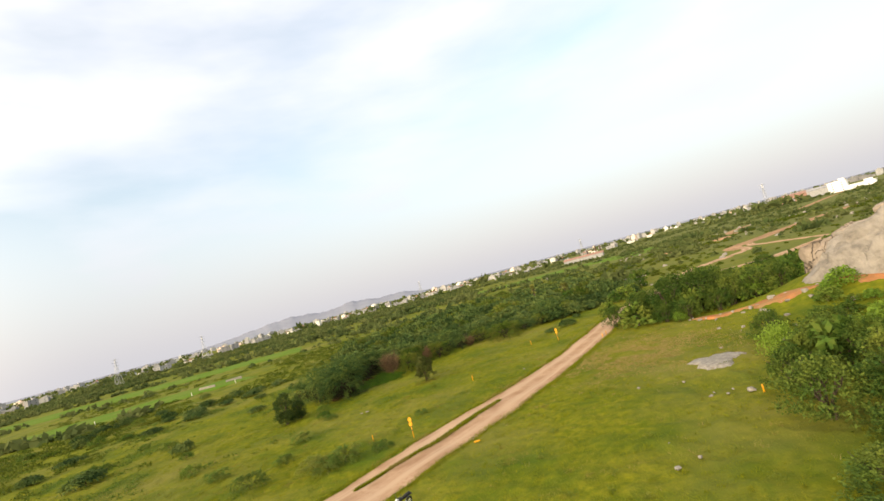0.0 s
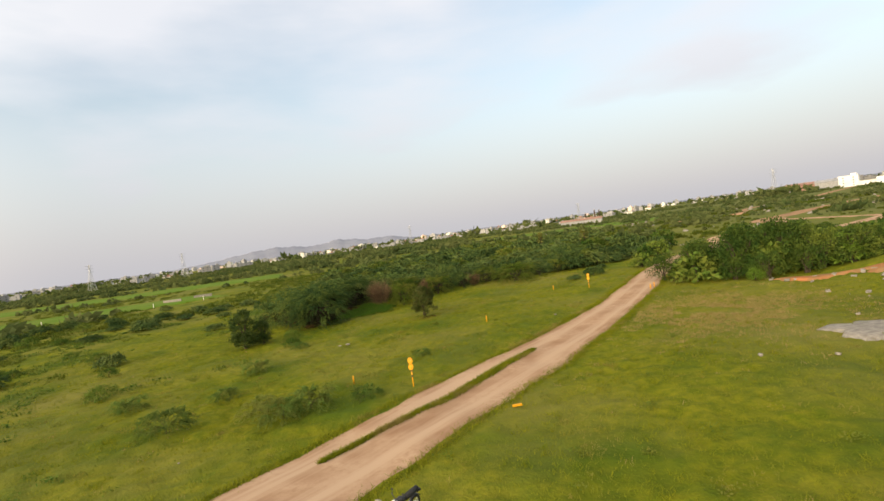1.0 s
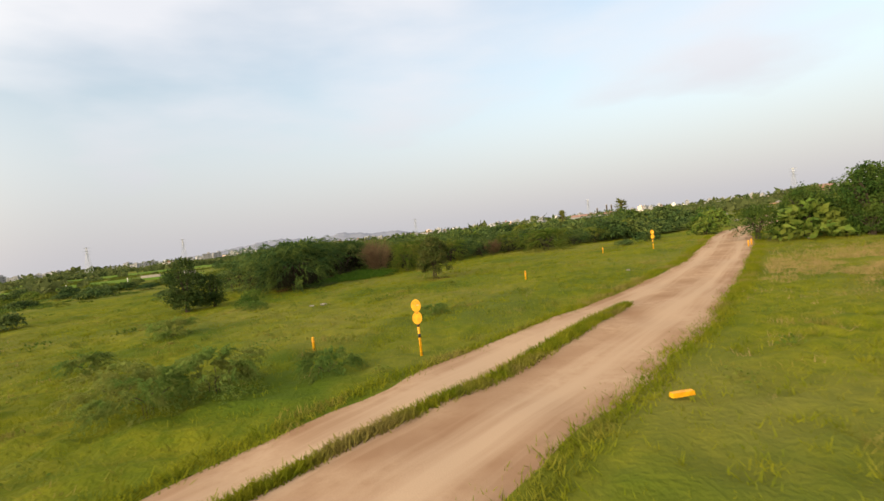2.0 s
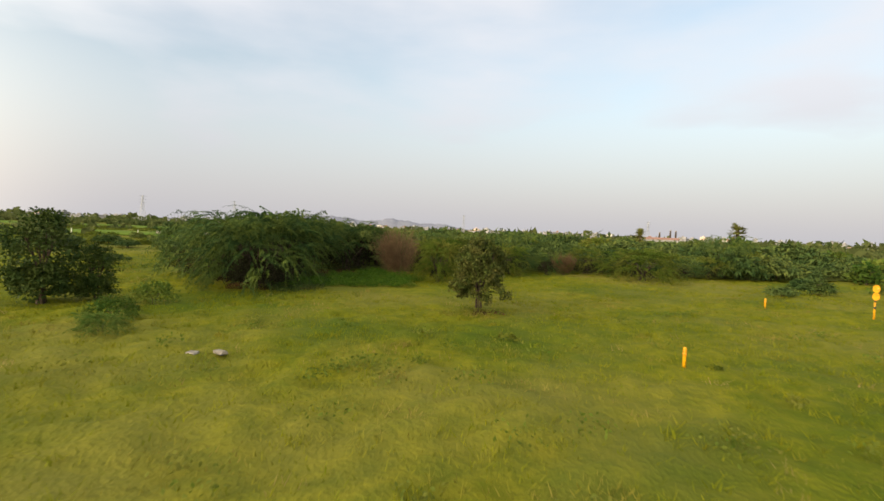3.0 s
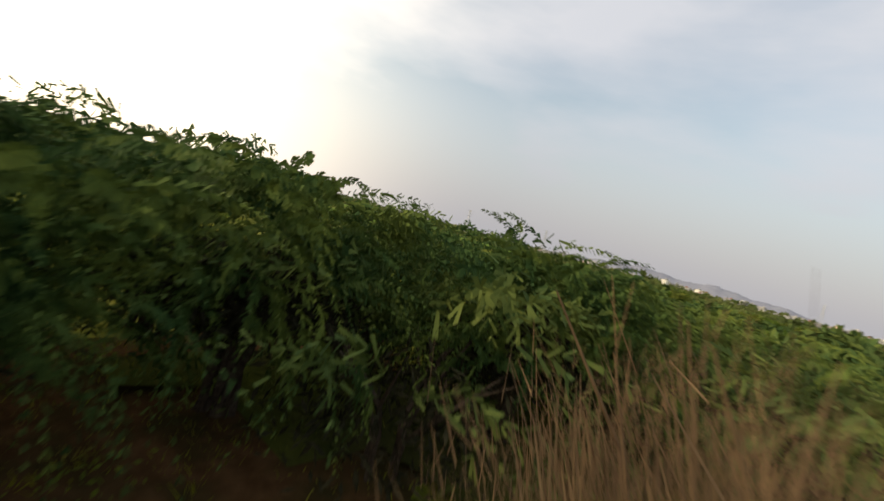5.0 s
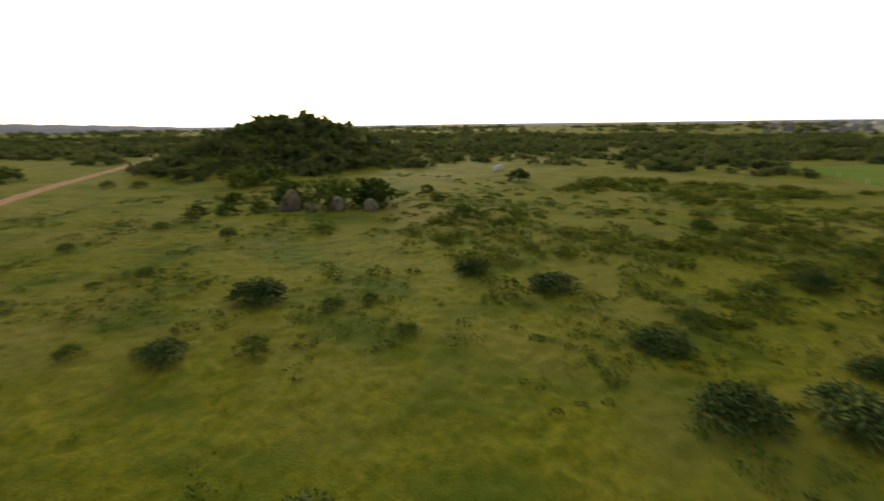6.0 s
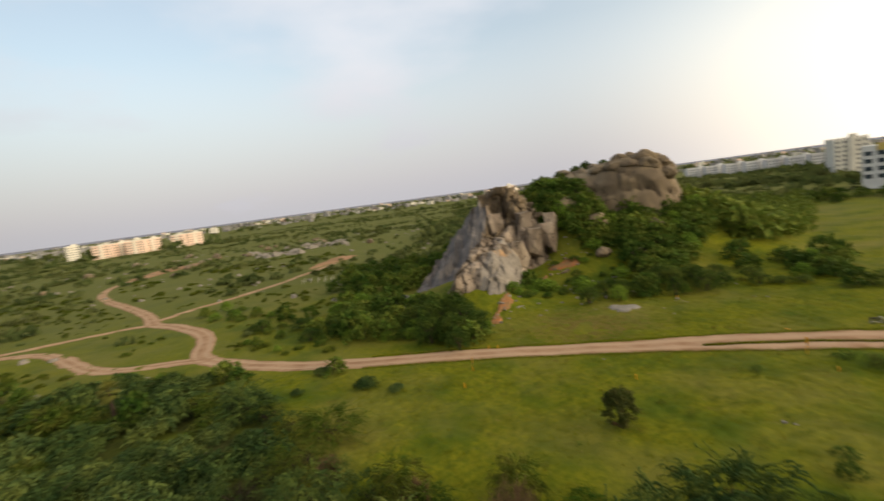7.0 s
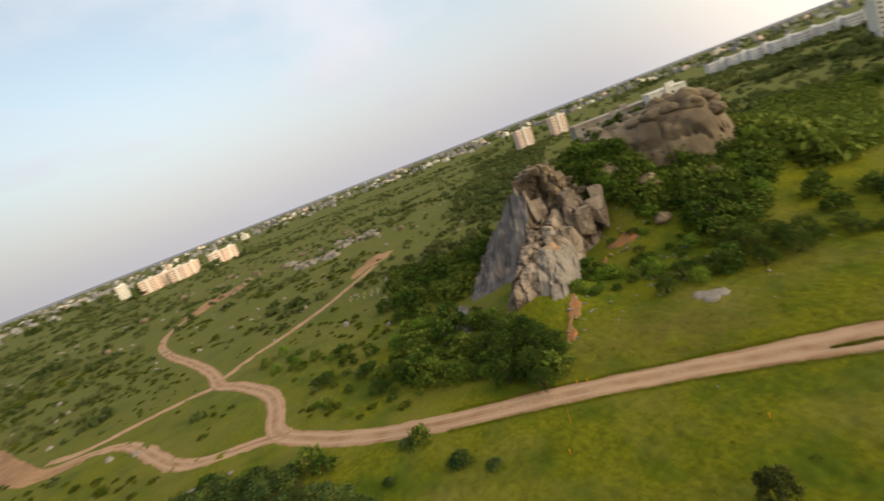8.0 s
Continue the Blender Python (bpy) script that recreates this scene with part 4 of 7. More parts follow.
def leaf_quads(rs, c, size, up=0.4, slim=0.32):
    n = len(c)
    d = rs.normal(0, 1, (n, 3))
    d /= np.linalg.norm(d, axis=1, keepdims=True)
    nrm = rs.normal(0, 1, (n, 3)) + [0, 0, up]
    sd = np.cross(d, nrm)
    sd /= np.linalg.norm(sd, axis=1, keepdims=True) + 1e-6
    s = size * rs.uniform(0.6, 1.4, (n, 1))
    return np.stack([c - d * s * 0.6, c + sd * s * slim, c + d * s * 0.6, c - sd * s * slim], 1)


def clump_quads(seed, R, H, clumps, per, leaf, base=0.15, spread=0.2):
    """Leaves gathered in clumps over an uneven crown."""
    rs = np.random.RandomState(seed)
    ph, zr, rr, zz = crown_points(rs, clumps, R, H * (1 - base), 0.0)
    k = rs.uniform(0.45, 1.0, clumps) ** 0.6
    c = np.stack([np.cos(ph) * rr * k, np.sin(ph) * rr * k, H * base + zz * (0.55 + 0.45 * k)], 1)
    pts = np.repeat(c, per, 0) + np.clip(rs.normal(0, 1, (clumps * per, 3)), -1.7, 1.7) * spread * R * [1, 1, 0.8]
    pts[:, 2] = np.maximum(pts[:, 2], 0.05)
    return leaf_quads(rs, pts, leaf)


def stems(seed, R, H, n, r0, spread=0.6, mat=M_BARK):
    rs = random.Random(seed)
    s = Shape()
    for i in range(n):
        a = 2 * math.pi * (i + rs.uniform(0, 0.8)) / n
        k = spread * rs.uniform(0.6, 1.1)
        pts = [(0.10 * R * math.cos(a) * min(1, n - 1), 0.10 * R * math.sin(a) * min(1, n - 1), -0.15)]
        for j in range(1, 5):
            u = j / 4
            pts.append((math.cos(a + rs.uniform(-0.2, 0.2)) * R * k * u ** 1.3, math.sin(a + rs.uniform(-0.2, 0.2)) * R * k * u ** 1.3, H * 0.82 * u ** 0.8))
        s.tube(pts, [r0, r0 * 0.8, r0 * 0.6, r0 * 0.4, r0 * 0.15], 5, False)
        m = pts[2]
        for _ in range(2):
            b = a + rs.uniform(-1.2, 1.2)
            s.tube([m, (m[0] + math.cos(b) * R * 0.12, m[1] + math.sin(b) * R * 0.12, m[2] + H * 0.14), (m[0] + math.cos(b) * R * 0.26, m[1] + math.sin(b) * R * 0.26, m[2] + H * 0.3)],
                   [r0 * 0.5, r0 * 0.35, r0 * 0.1], 4, False)
    return s.mesh("stems", mat)


MESH = {}


def cached(key, make):
    if key not in MESH:
        MESH[key] = make()
    return MESH[key]


def plant(kind, seed, x, y, turn, size, label, category="bush", group="", name="shrub", z=None):
    """A plant of one of the kinds below; size multiplies its own metres."""
    ob = tagged(new(name), label, category, group)
    ob.matrix_basis = pose(x, y, float(hill(x, y) if z is None else z) - 0.03, 0, 0, turn) @ Matrix.Diagonal((size[0], size[0], size[1], 1))
    crown, wood = KINDS[kind]
    part("foliage", cached((kind, seed, "leaf"), lambda: crown(seed)), ob)
    if wood:
        part("branchwork", cached((kind, seed, "wood"), lambda: wood(seed)), ob)
    return ob


def quads(name, make, mat):
    return lambda s: quads_mesh(name, make(s), mat)


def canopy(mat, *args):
    """A thorn crown whose core quads are near-black: the shade inside, put into colour."""
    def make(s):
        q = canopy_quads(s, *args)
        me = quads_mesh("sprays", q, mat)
        me.materials.append(M_INNER_SHADE)
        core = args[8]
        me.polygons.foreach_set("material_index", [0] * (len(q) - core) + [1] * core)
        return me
    return make


KINDS = {
    # unit crowns are 1 m in radius and 1 m high, but for those built at full size
    "thorn_near": (canopy(M_SPRAY, 3.4, 3.2, 80, 5, 26, 0.080, 1.7, 0.0, 5200, 0.13, 0.2, 4), lambda s: stems(s, 2.8, 2.3, 7, 0.13, 0.5)),
    "thorn_back": (canopy(M_SPRAY, 3.6, 3.3, 48, 5, 10, 0.13, 1.5, 0.05, 1200, 0.16, 0.14, 3), lambda s: stems(s, 2.4, 1.9, 6, 0.08, 0.45)),
    "thorn_tree": (canopy(M_SPRAY, 2.9, 3.3, 66, 5, 26, 0.080, 1.7, 0.40, 5000, 0.13, 0.2, 4), lambda s: stems(s, 2.2, 2.6, 6, 0.17, 0.4)),
    "thorn_small": (canopy(M_THORNY, 1.9, 1.95, 88, 4, 16, 0.068, 1.15, 0.0, 300, 0.10, 0.2, 4, 0.35), lambda s: stems(s, 1.8, 1.6, 7, 0.04, 0.6)),
    "thorn_edge": (canopy(M_THORNY, 2.0, 2.0, 32, 5, 9, 0.105, 1.0, 0.05, 1000, 0.11, 0.13, 3), lambda s: stems(s, 1.8, 1.6, 5, 0.04, 0.6)),
    "thorn_dark": (canopy(M_PROSOPIS, 2.3, 2.5, 30, 5, 8, 0.12, 1.1, 0.05, 900, 0.13, 0.14, 3), lambda s: stems(s, 2.0, 2.0, 5, 0.05, 0.6)),
    "thorn_mid": (quads("sprays", lambda s: mound_quads(s, 2.5, 2.3, 11, 1500, 0.46, 0.16), M_PROSOPIS), lambda s: stems(s, 2.2, 2.2, 2, 0.07, 0.6)),
    "thorn_far": (quads("sprays", lambda s: mound_quads(s, 2.5, 2.3, 10, 620, 0.64, 0.19), M_PROSOPIS), lambda s: stems(s, 2.2, 2.2, 2, 0.07, 0.6)),
    "thorn_pale": (quads("sprays", lambda s: mound_quads(s, 2.3, 2.3, 10, 1300, 0.45, 0.16), M_THORNY), lambda s: stems(s, 2.2, 2.2, 2, 0.07, 0.6)),
    "low_thorn": (quads("sprays", lambda s: canopy_quads(s, 1.0, 0.6, 34, 5, 13, 0.05, 0.6, 0.0, 400, 0.05, 0.18), M_SAPLING), lambda s: stems(s, 0.9, 0.45, 4, 0.010, 0.6)),
    "low_back": (quads("sprays", lambda s: clump_quads(s, 1.1, 0.75, 120, 11, 0.085, 0.0, 0.10), M_SHRUB), lambda s: stems(s, 0.9, 0.6, 3, 0.02, 0.6)),
    "round": (quads("leaves", lambda s: clump_quads(s, 1.0, 1.15, 52, 9, 0.20, 0.0, 0.12), M_SHRUB), lambda s: stems(s, 0.9, 1.0, 2, 0.04, 0.6)),
    "round_near": (quads("leaves", lambda s: clump_quads(s, 2.2, 3.2, 190, 19, 0.14, 0.02, 0.085), M_THICKLEAF), lambda s: stems(s, 2.2, 3.0, 6, 0.08, 0.7)),
    "lime": (quads("leaves", lambda s: clump_quads(s, 1.0, 1.15, 64, 10, 0.17, 0.0, 0.13), M_LIME), lambda s: stems(s, 0.9, 1.0, 2, 0.04, 0.6)),
    "lime_near": (quads("leaves", lambda s: clump_quads(s, 1.0, 1.15, 130, 16, 0.085, 0.0, 0.12), M_LIME), lambda s: stems(s, 0.9, 1.0, 4, 0.03, 0.6)),
    "upright": (quads("leaves", lambda s: np.concatenate([clump_quads(s, 1.5, 3.6, 240, 18, 0.12, 0.0, 0.09), clump_quads(s + 5, 1.2, 1.4, 170, 17, 0.12, 0.0, 0.10)]), M_DARKLEAF), lambda s: stems(s, 1.3, 3.2, 6, 0.06, 0.5)),
    "broad": (quads("leaves", lambda s: clump_quads(s, 1.35, 2.95, 85, 130, 0.098, 0.08, 0.10), M_BROAD), lambda s: stems(s, 1.3, 2.9, 4, 0.07, 0.5)),
}


def dead_bush(x, y, R, H, seed):
    """Upright bunches of fine dry twigs of uneven height."""
    rs = np.random.RandomState(seed)
    m, per = 26, 380
    ph, k = rs.uniform(0, 2 * math.pi, m), np.sqrt(rs.uniform(0, 1, m))
    foot = np.stack([np.cos(ph) * k * R * 0.35, np.sin(ph) * k * R * 0.35, np.zeros(m)], 1)
    tip = np.stack([np.cos(ph) * k * R, np.sin(ph) * k * R, H * (1 - 0.38 * k) * rs.uniform(0.72, 1.0, m)], 1)
    n = m * per
    u = rs.uniform(0.08, 0.9, (n, 1)) ** 0.75
    a, z = np.repeat(foot, per, 0), np.repeat(tip, per, 0)
    b = a + (z - a) * u + rs.normal(0, 0.13, (n, 3)) * R * (0.5 + 0.6 * u)
    b[:, 2] = np.maximum(b[:, 2], 0.02)
    d = (z - a) / np.linalg.norm(z - a, axis=1, keepdims=True) + rs.normal(0, 0.33, (n, 3))
    d /= np.linalg.norm(d, axis=1, keepdims=True)
    L = rs.uniform(0.15, 0.5, (n, 1))
    sd = np.cross(d, rs.normal(0, 1, (n, 3)))
    sd /= np.linalg.norm(sd, axis=1, keepdims=True)
    w = rs.uniform(0.002, 0.006, (n, 1))
    q = np.stack([b - sd * w, b + sd * w, b + d * L + sd * w * 0.4, b + d * L - sd * w * 0.4], 1)
    ob = thing("dead_bush", "dry reddish-brown leafless bush among green thorn bushes", "bush", "", (x, y, float(hill(x, y))))
    part("dead_foliage", quads_mesh("dead_foliage", q, M_DEAD), ob)
    part("branchwork", stems(seed, R, H, 8, 0.03, 0.7, M_DEAD), ob)


def palm(x, y, H, seed, R=1.15):
    rs = np.random.RandomState(seed)
    ob = thing("palm_tree", "young fan palm with yellow-green crown above scrub", "palm", "young palms", (x, y, float(hill(x, y))))
    part("trunk", Shape().tube([(0, 0, -0.2), (0.05, 0, H * 0.4), (0.02, 0.05, H * 0.8)], [0.24, 0.2, 0.17], 8).mesh("trunk", M_BARK, True), ob)
    q = []
    for k in range(46):         # fan leaves: a stalk that ends in a spread of narrow blades
        az, el = rs.uniform(0, 2 * math.pi), math.radians(rs.uniform(-50, 88))
        d = np.array([math.cos(az) * math.cos(el), math.sin(az) * math.cos(el), math.sin(el)])
        side = np.array([-math.sin(az), math.cos(az), 0.0])
        root = np.array([0, 0, H * 0.8 - rs.uniform(0, 0.9)])
        hub = root + d * R * 0.5
        q.append([root - side * 0.02, root + side * 0.02, hub + side * 0.02, hub - side * 0.02])
        for j in range(9):
            a = math.radians(-64 + 16 * j)
            e = d * math.cos(a) + side * math.sin(a)
            w = np.cross(e, np.cross(d, side)) * 0.05
            tip = hub + e * R * rs.uniform(0.5, 0.7) - np.array([0, 0, 0.12])
            q.append([hub - w * 0.3, hub + w * 0.3, (hub + tip) / 2 + w, tip])
            q.append([hub - w * 0.3, (hub + tip) / 2 + w, tip, (hub + tip) / 2 - w])
    part("crown", quads_mesh("crown", np.array(q, float), M_PALM), ob)


rng = random.Random(11)
THORN = "spreading grey-green thorn bush with drooping feathery sprays"
# the front of the thicket
for i, (x, y, r, h) in enumerate([(-11.4, 75.1, 0.97, 1.14), (-12.1, 78.6, 0.9, 1.2)]):
    plant("thorn_near", 20 + i, x, y, 140 * i, (r, h), THORN + " at the thicket's edge", group="thorn bushes", name="thorn_bush")
for i, (x, y, r, h) in enumerate([(-16.2, 79.0, 0.9, 1.15), (-18.6, 79.4, 0.5, 0.9), (-15.2, 81.8, 0.8, 1.0), (-13.8, 87.4, 0.8, 0.9), (-9.4, 91.2, 0.8, 0.95), (-15.2, 77.0, 0.7, 0.9), (-15.4, 84.4, 1.0, 1.2), (-13.4, 90.2, 0.95, 1.1), (-5.4, 92.8, 0.9, 0.95), (-14.5, 92.5, 0.9, 0.95), (1.8, 93.6, 0.75, 1.0), (20.5, 97.0, 0.9, 1.1)]):
    plant("thorn_back", 20 + i % 3, x, y, 67 * i, (r, h), THORN + " at the thicket's edge", group="thorn bushes", name="thorn_bush")
for i, (kind, x, y, r, h) in enumerate([("thorn_small", -3.1, 82.2, 0.85, 1.25), ("thorn_small", 0.9, 88.2, 1.0, 1.15), ("thorn_small", -3.2, 88.4, 1.1, 1.35), ("thorn_back", 1.6, 89.8, 0.5, 0.62),
                                        ("thorn_back", 4.6, 91.6, 0.5, 0.55), ("thorn_edge", 8.0, 93.4, 1.2, 1.1), ("thorn_small", 11.8, 90.8, 1.55, 1.15), ("thorn_back", 15.6, 93.6, 0.62, 0.5), ("thorn_edge", 18.5, 95.0, 1.0, 0.9)]):
    plant(kind, 30 + i % 3, x, y, 51 * i, (r, h), "spreading dark green thorn bush bordering the meadow" if kind == "thorn_back" else "spreading yellow-green thorn bush with drooping sprays bordering the meadow", group="thorn bushes", name="thorn_bush")
for i, (x, y, r, h) in enumerate([(-11.8, 81.0, 0.95, 1.08), (-12.4, 84.6, 1.0, 1.1), (-10.2, 88.4, 0.95, 1.02)]):
    plant("thorn_tree", 25 + i % 2, x, y, 120 * i, (r, h), "overhanging grey-green thorn tree shading bare soil", "tree", "thorn trees", "thorn_tree")
dead_bush(-6.1, 84.0, 1.7, 4.0, 3)
dead_bush(-0.7, 87.6, 0.8, 2.3, 5)
dead_bush(6.0, 91.8, 0.9, 1.9, 6)


def inside(x, y, poly):
    c = False
    for (x1, y1), (x2, y2) in zip(poly, poly[1:] + poly[:1]):
        if (y1 > y) != (y2 > y) and x < (x2 - x1) * (y - y1) / (y2 - y1) + x1:
            c = not c
    return c


LINE = spline(ROAD, 3.0)
ROADS = np.concatenate([LINE, spline([(46.5, 101), (51.5, 112.5), (61, 120.8), (76.5, 130.6), (82, 145)], 3), spline([(84.5, 113.7), (84.6, 130), (87, 146)], 3), spline([(78.5, 136.5), (97, 157.5), (134, 182), (171, 205.5)], 2),
                        spline([(87, 114.5), (105.8, 93), (138, 67)], 3), spline([(125, 215), (165, 273), (196, 299), (280, 372), (366, 451)], 3)])


def off_road(x, y, gap):
    return np.min(np.hypot(ROADS[:, 0] - x, ROADS[:, 1] - y)) > gap


THICKET = [(-14, 84), (-2, 90), (5, 93.5), (14, 94.5), (23, 96), (31, 99), (37, 102), (41, 108), (42, 116), (39, 126), (35, 122), (33, 114), (24, 116), (19.5, 119), (21, 124), (28.5, 131), (31, 140), (40, 148), (48, 164), (45, 178), (28, 190), (0, 185), (-22, 165), (-26, 140), (-24, 122), (-19, 106), (-13.5, 96)]
taken = []
while len(taken) < 298:
    x, y = rng.uniform(-30, 52), rng.uniform(80, 190)
    gap = 2.95 if y < 135 else 3.7
    if inside(x, y, THICKET) and all((x - a) ** 2 + (y - b) ** 2 > gap ** 2 for a, b in taken):
        taken.append((x, y))
        s = rng.uniform(0.8, 1.45) * (0.82 if x > -1 and y < 112 else 1.0)
        kind = rng.choice(("thorn_mid", "thorn_mid", "thorn_mid", "thorn_mid", "thorn_pale"))
        if math.hypot(x + 3, y - 84) < 17:
            kind = "thorn_edge" if kind == "thorn_pale" else "thorn_dark"
        elif y > 138 and kind == "thorn_mid":
            kind = "thorn_far"
        plant(kind, 40 + len(taken) % 4, x, y, rng.uniform(0, 360), (s * 1.1, s * rng.uniform(0.65, 1.2)), THORN + " in a dense thicket", group="thicket bushes", name="thicket_bush")
    elif rng.random() < 0.00008:
        break
# the thicket stands on litter and weeds, coloured darker for the shade between bushes
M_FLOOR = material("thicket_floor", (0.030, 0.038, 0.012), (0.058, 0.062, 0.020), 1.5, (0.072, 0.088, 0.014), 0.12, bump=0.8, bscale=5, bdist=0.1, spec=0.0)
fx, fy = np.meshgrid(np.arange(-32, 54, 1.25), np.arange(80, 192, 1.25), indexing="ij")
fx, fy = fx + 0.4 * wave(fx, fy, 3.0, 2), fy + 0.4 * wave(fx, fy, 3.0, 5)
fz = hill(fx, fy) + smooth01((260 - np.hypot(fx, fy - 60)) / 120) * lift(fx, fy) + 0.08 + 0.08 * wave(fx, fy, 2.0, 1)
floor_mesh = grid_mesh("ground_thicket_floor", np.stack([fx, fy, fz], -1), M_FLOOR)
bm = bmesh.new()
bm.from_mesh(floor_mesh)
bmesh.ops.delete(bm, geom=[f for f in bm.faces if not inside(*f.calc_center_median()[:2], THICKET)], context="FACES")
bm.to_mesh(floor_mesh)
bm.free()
tagged(new("ground_thicket_floor", floor_mesh), "leaf litter and weeds under the thicket, darkened to stand for shade", "ground", kind="structure")
# scattered bushes round the meadow: x, y, radius, height
for i, (x, y, r, h) in enumerate([(-36, 103, 1.9, 1.0), (-39.5, 100.5, 1.5, 0.9), (-36.5, 107, 1.8, 1.0), (-33.5, 110, 1.6, 1.0), (-31.5, 96.5, 1.2, 0.7), (-23.8, 43.0, 2.7, 2.3), (-37.0, 63.7, 2.1, 1.5), (-28.9, 68.0, 1.3, 1.1),
                                  (24, 92, 0.8, 0.6), (35, 102, 1.0, 0.7), (28.4, 88.6, 1.1, 0.8), (-26.5, 83.0, 1.2, 0.75), (20.8, 85.4, 1.4, 1.1), (17.8, 83.2, 0.9, 0.7),
                                  (-43.4, 96.4, 2.2, 1.4), (-40.8, 92.4, 1.9, 1.2), (-46.0, 88.2, 1.8, 0.9), (-51.4, 102.2, 1.5, 1.3), (-57, 109, 1.5, 1.2), (-54.6, 121, 1.3, 1.1), (-62.2, 94.3, 1.4, 1.5), (-66.4, 99.8, 2.0, 1.5), (-66.4, 105.4, 2.2, 1.7),
                                  (-63.8, 108.1, 1.5, 1.8), (-51.6, 79.3, 2.1, 1.0), (-51.0, 72.2, 1.6, 1.2), (-67.6, 121.3, 1.2, 1.1), (-41.6, 108.4, 1.7, 1.2), (-45.4, 105.0, 1.9, 1.2), (-48.6, 97.2, 1.3, 0.9)]):
    plant("thorn_mid", 40 + i % 4, x, y, 77 * i, (r / 2.3, h / 2.2), THORN + " in the grass", group="lone thorn bushes", name="lone_thorn_bush")
for i, (x, y, r) in enumerate([(-5.2, 48.7, 1.4), (-6.2, 47.6, 1.1), (-7.4, 48.5, 1.2), (-12.1, 47.9, 1.3), (-11.2, 52.3, 0.9), (-17.0, 52.6, 1.1), (-26, 63.6, 0.8), (-11.5, 57.8, 1.0), (-10.4, 64.2, 0.8), (-2.4, 49.0, 0.8), (-12.6, 69.2, 0.85),
                               (-21.2, 56.0, 1.1), (-34.6, 51.0, 0.9), (-39.0, 69.2, 0.9), (-41.4, 70.4, 0.6), (-11.5, 65.9, 0.8), (0.2, 56.3, 0.7), (-27.3, 17.7, 1.8), (-33.2, 36.0, 0.9), (-43.8, 31.5, 1.0), (-46.4, 42.6, 1.0), (-54.0, 49.5, 1.2),
                               (-66.8, 66.0, 1.6), (-70.2, 57.6, 1.8), (-55.3, -21, 1.6), (-59.2, -15.5, 1.8), (-38.8, 76.0, 0.8), (-50.4, 89.0, 1.2), (-57.2, 91.5, 1.5), (-58.4, 103.6, 1.5), (-32.2, 71.0, 1.0), (-71.8, 88, 1.4), (-74.5, 97, 1.6), (-79, 84, 1.5)]):
    plant("low_thorn" if math.hypot(x + 2, y - 50) < 17 else "low_back", 60 + i % 4, x, y, 63 * i, (r, r * rng.uniform(0.9, 1.3)), "low green thorny sapling spreading over grass", group="low saplings", name="low_bush")

plant("upright", 70, -16.7, 68.5, 20, (1.0, 1.0), "dense dark green upright small tree in the meadow", "tree", name="small_tree")
plant("upright", 71, -15.4, 69.6, 200, (0.62, 0.62), "dense dark green small tree beside a taller one", "tree", name="small_tree")
plant("broad", 72, -0.2, 71.6, 0, (1.0, 1.0), "small broad-leaved tree with olive leaves alone in the grass", "tree", name="broadleaf_tree")
palm(25.6, 140.0, 5.0, 1)
palm(26.9, 108.5, 5.6, 2)
plant("round", 96, 26.4, 106.6, 0, (2.2, 2.9), "dark green bush at the foot of a palm", group="meadow bushes", name="meadow_bush")

# bushes by the track and on the hill
for i, (x, y, r, h) in enumerate([(24.2, 73.3, 0.8, 0.85), (27.3, 72.6, 1.0, 1.2), (30.0, 70.0, 1.2, 1.5), (33.5, 69.5, 1.2, 1.6), (32.5, 73.0, 1.3, 1.5), (36.5, 71.0, 1.1, 1.4), (29.0, 75.0, 1.0, 1.1),
                                  (21.5, 35.5, 1.05, 0.95), (24.5, 34.0, 1.0, 0.95), (26.5, 36.5, 1.0, 1.0), (18.5, 28.8, 0.8, 0.55), (21.0, 27.0, 0.9, 0.65), (24.5, 29.5, 0.9, 0.8), (28.5, 44.5, 0.8, 0.85),
                                  (23.0, 39.8, 0.75, 0.8), (27.5, 40.2, 0.95, 0.9), (29.5, 35.5, 1.1, 1.0), (22.0, 31.6, 0.8, 0.6), (27.5, 31.5, 1.0, 0.8), (16.5, 27.2, 0.7, 0.35), (14.6, 25.6, 0.7, 0.35), (33.5, 73.0, 1.0, 0.9), (38.5, 73.5, 1.1, 1.0), (36.3, 68.2, 1.1, 1.1), (39.5, 68.7, 1.1, 1.05), (42.5, 69.0, 1.0, 0.95), (34.0, 67.0, 0.8, 0.8), (30.6, 67.0, 0.8, 0.75), (28.6, 68.6, 0.7, 0.65),
                                  (28.8, 50.4, 0.8, 0.75), (26.8, 42.4, 0.95, 0.9), (30.2, 46.0, 0.9, 0.85), (42, 79, 1.0, 0.8), (46, 84, 1.0, 0.7), (50, 80, 1.1, 0.8), (44, 88, 0.9, 0.6), (52, 88, 1.0, 0.6), (57, 94, 0.9, 0.6)]):
    plant("round_near", 80 + i % 3, x, y, 71 * i, (r, h), "large rounded dark green leafy bush near the rocks", group="track bushes", name="leafy_bush")
for i, (x, y, r, h) in enumerate([(26.9, 46.6, 1.4, 1.9), (22.8, 38.4, 0.9, 1.2), (33, 76, 1.4, 1.3), (36, 74.5, 1.5, 1.5), (29.3, 66.8, 0.8, 1.0), (26.7, 31.0, 1.2, 1.3), (40, 83, 1.2, 1.3), (35, 79, 1.2, 1.1)]):
    plant("lime_near", 90 + i % 2, x, y, 45 * i, (r, h), "bright yellow-green leafy bush", group="bright bushes", name="bright_bush")
WEST = [(30, 33), (34.5, 23), (42, 6), (52, 5), (51, 14), (50, 26), (43, 29), (36, 34)]
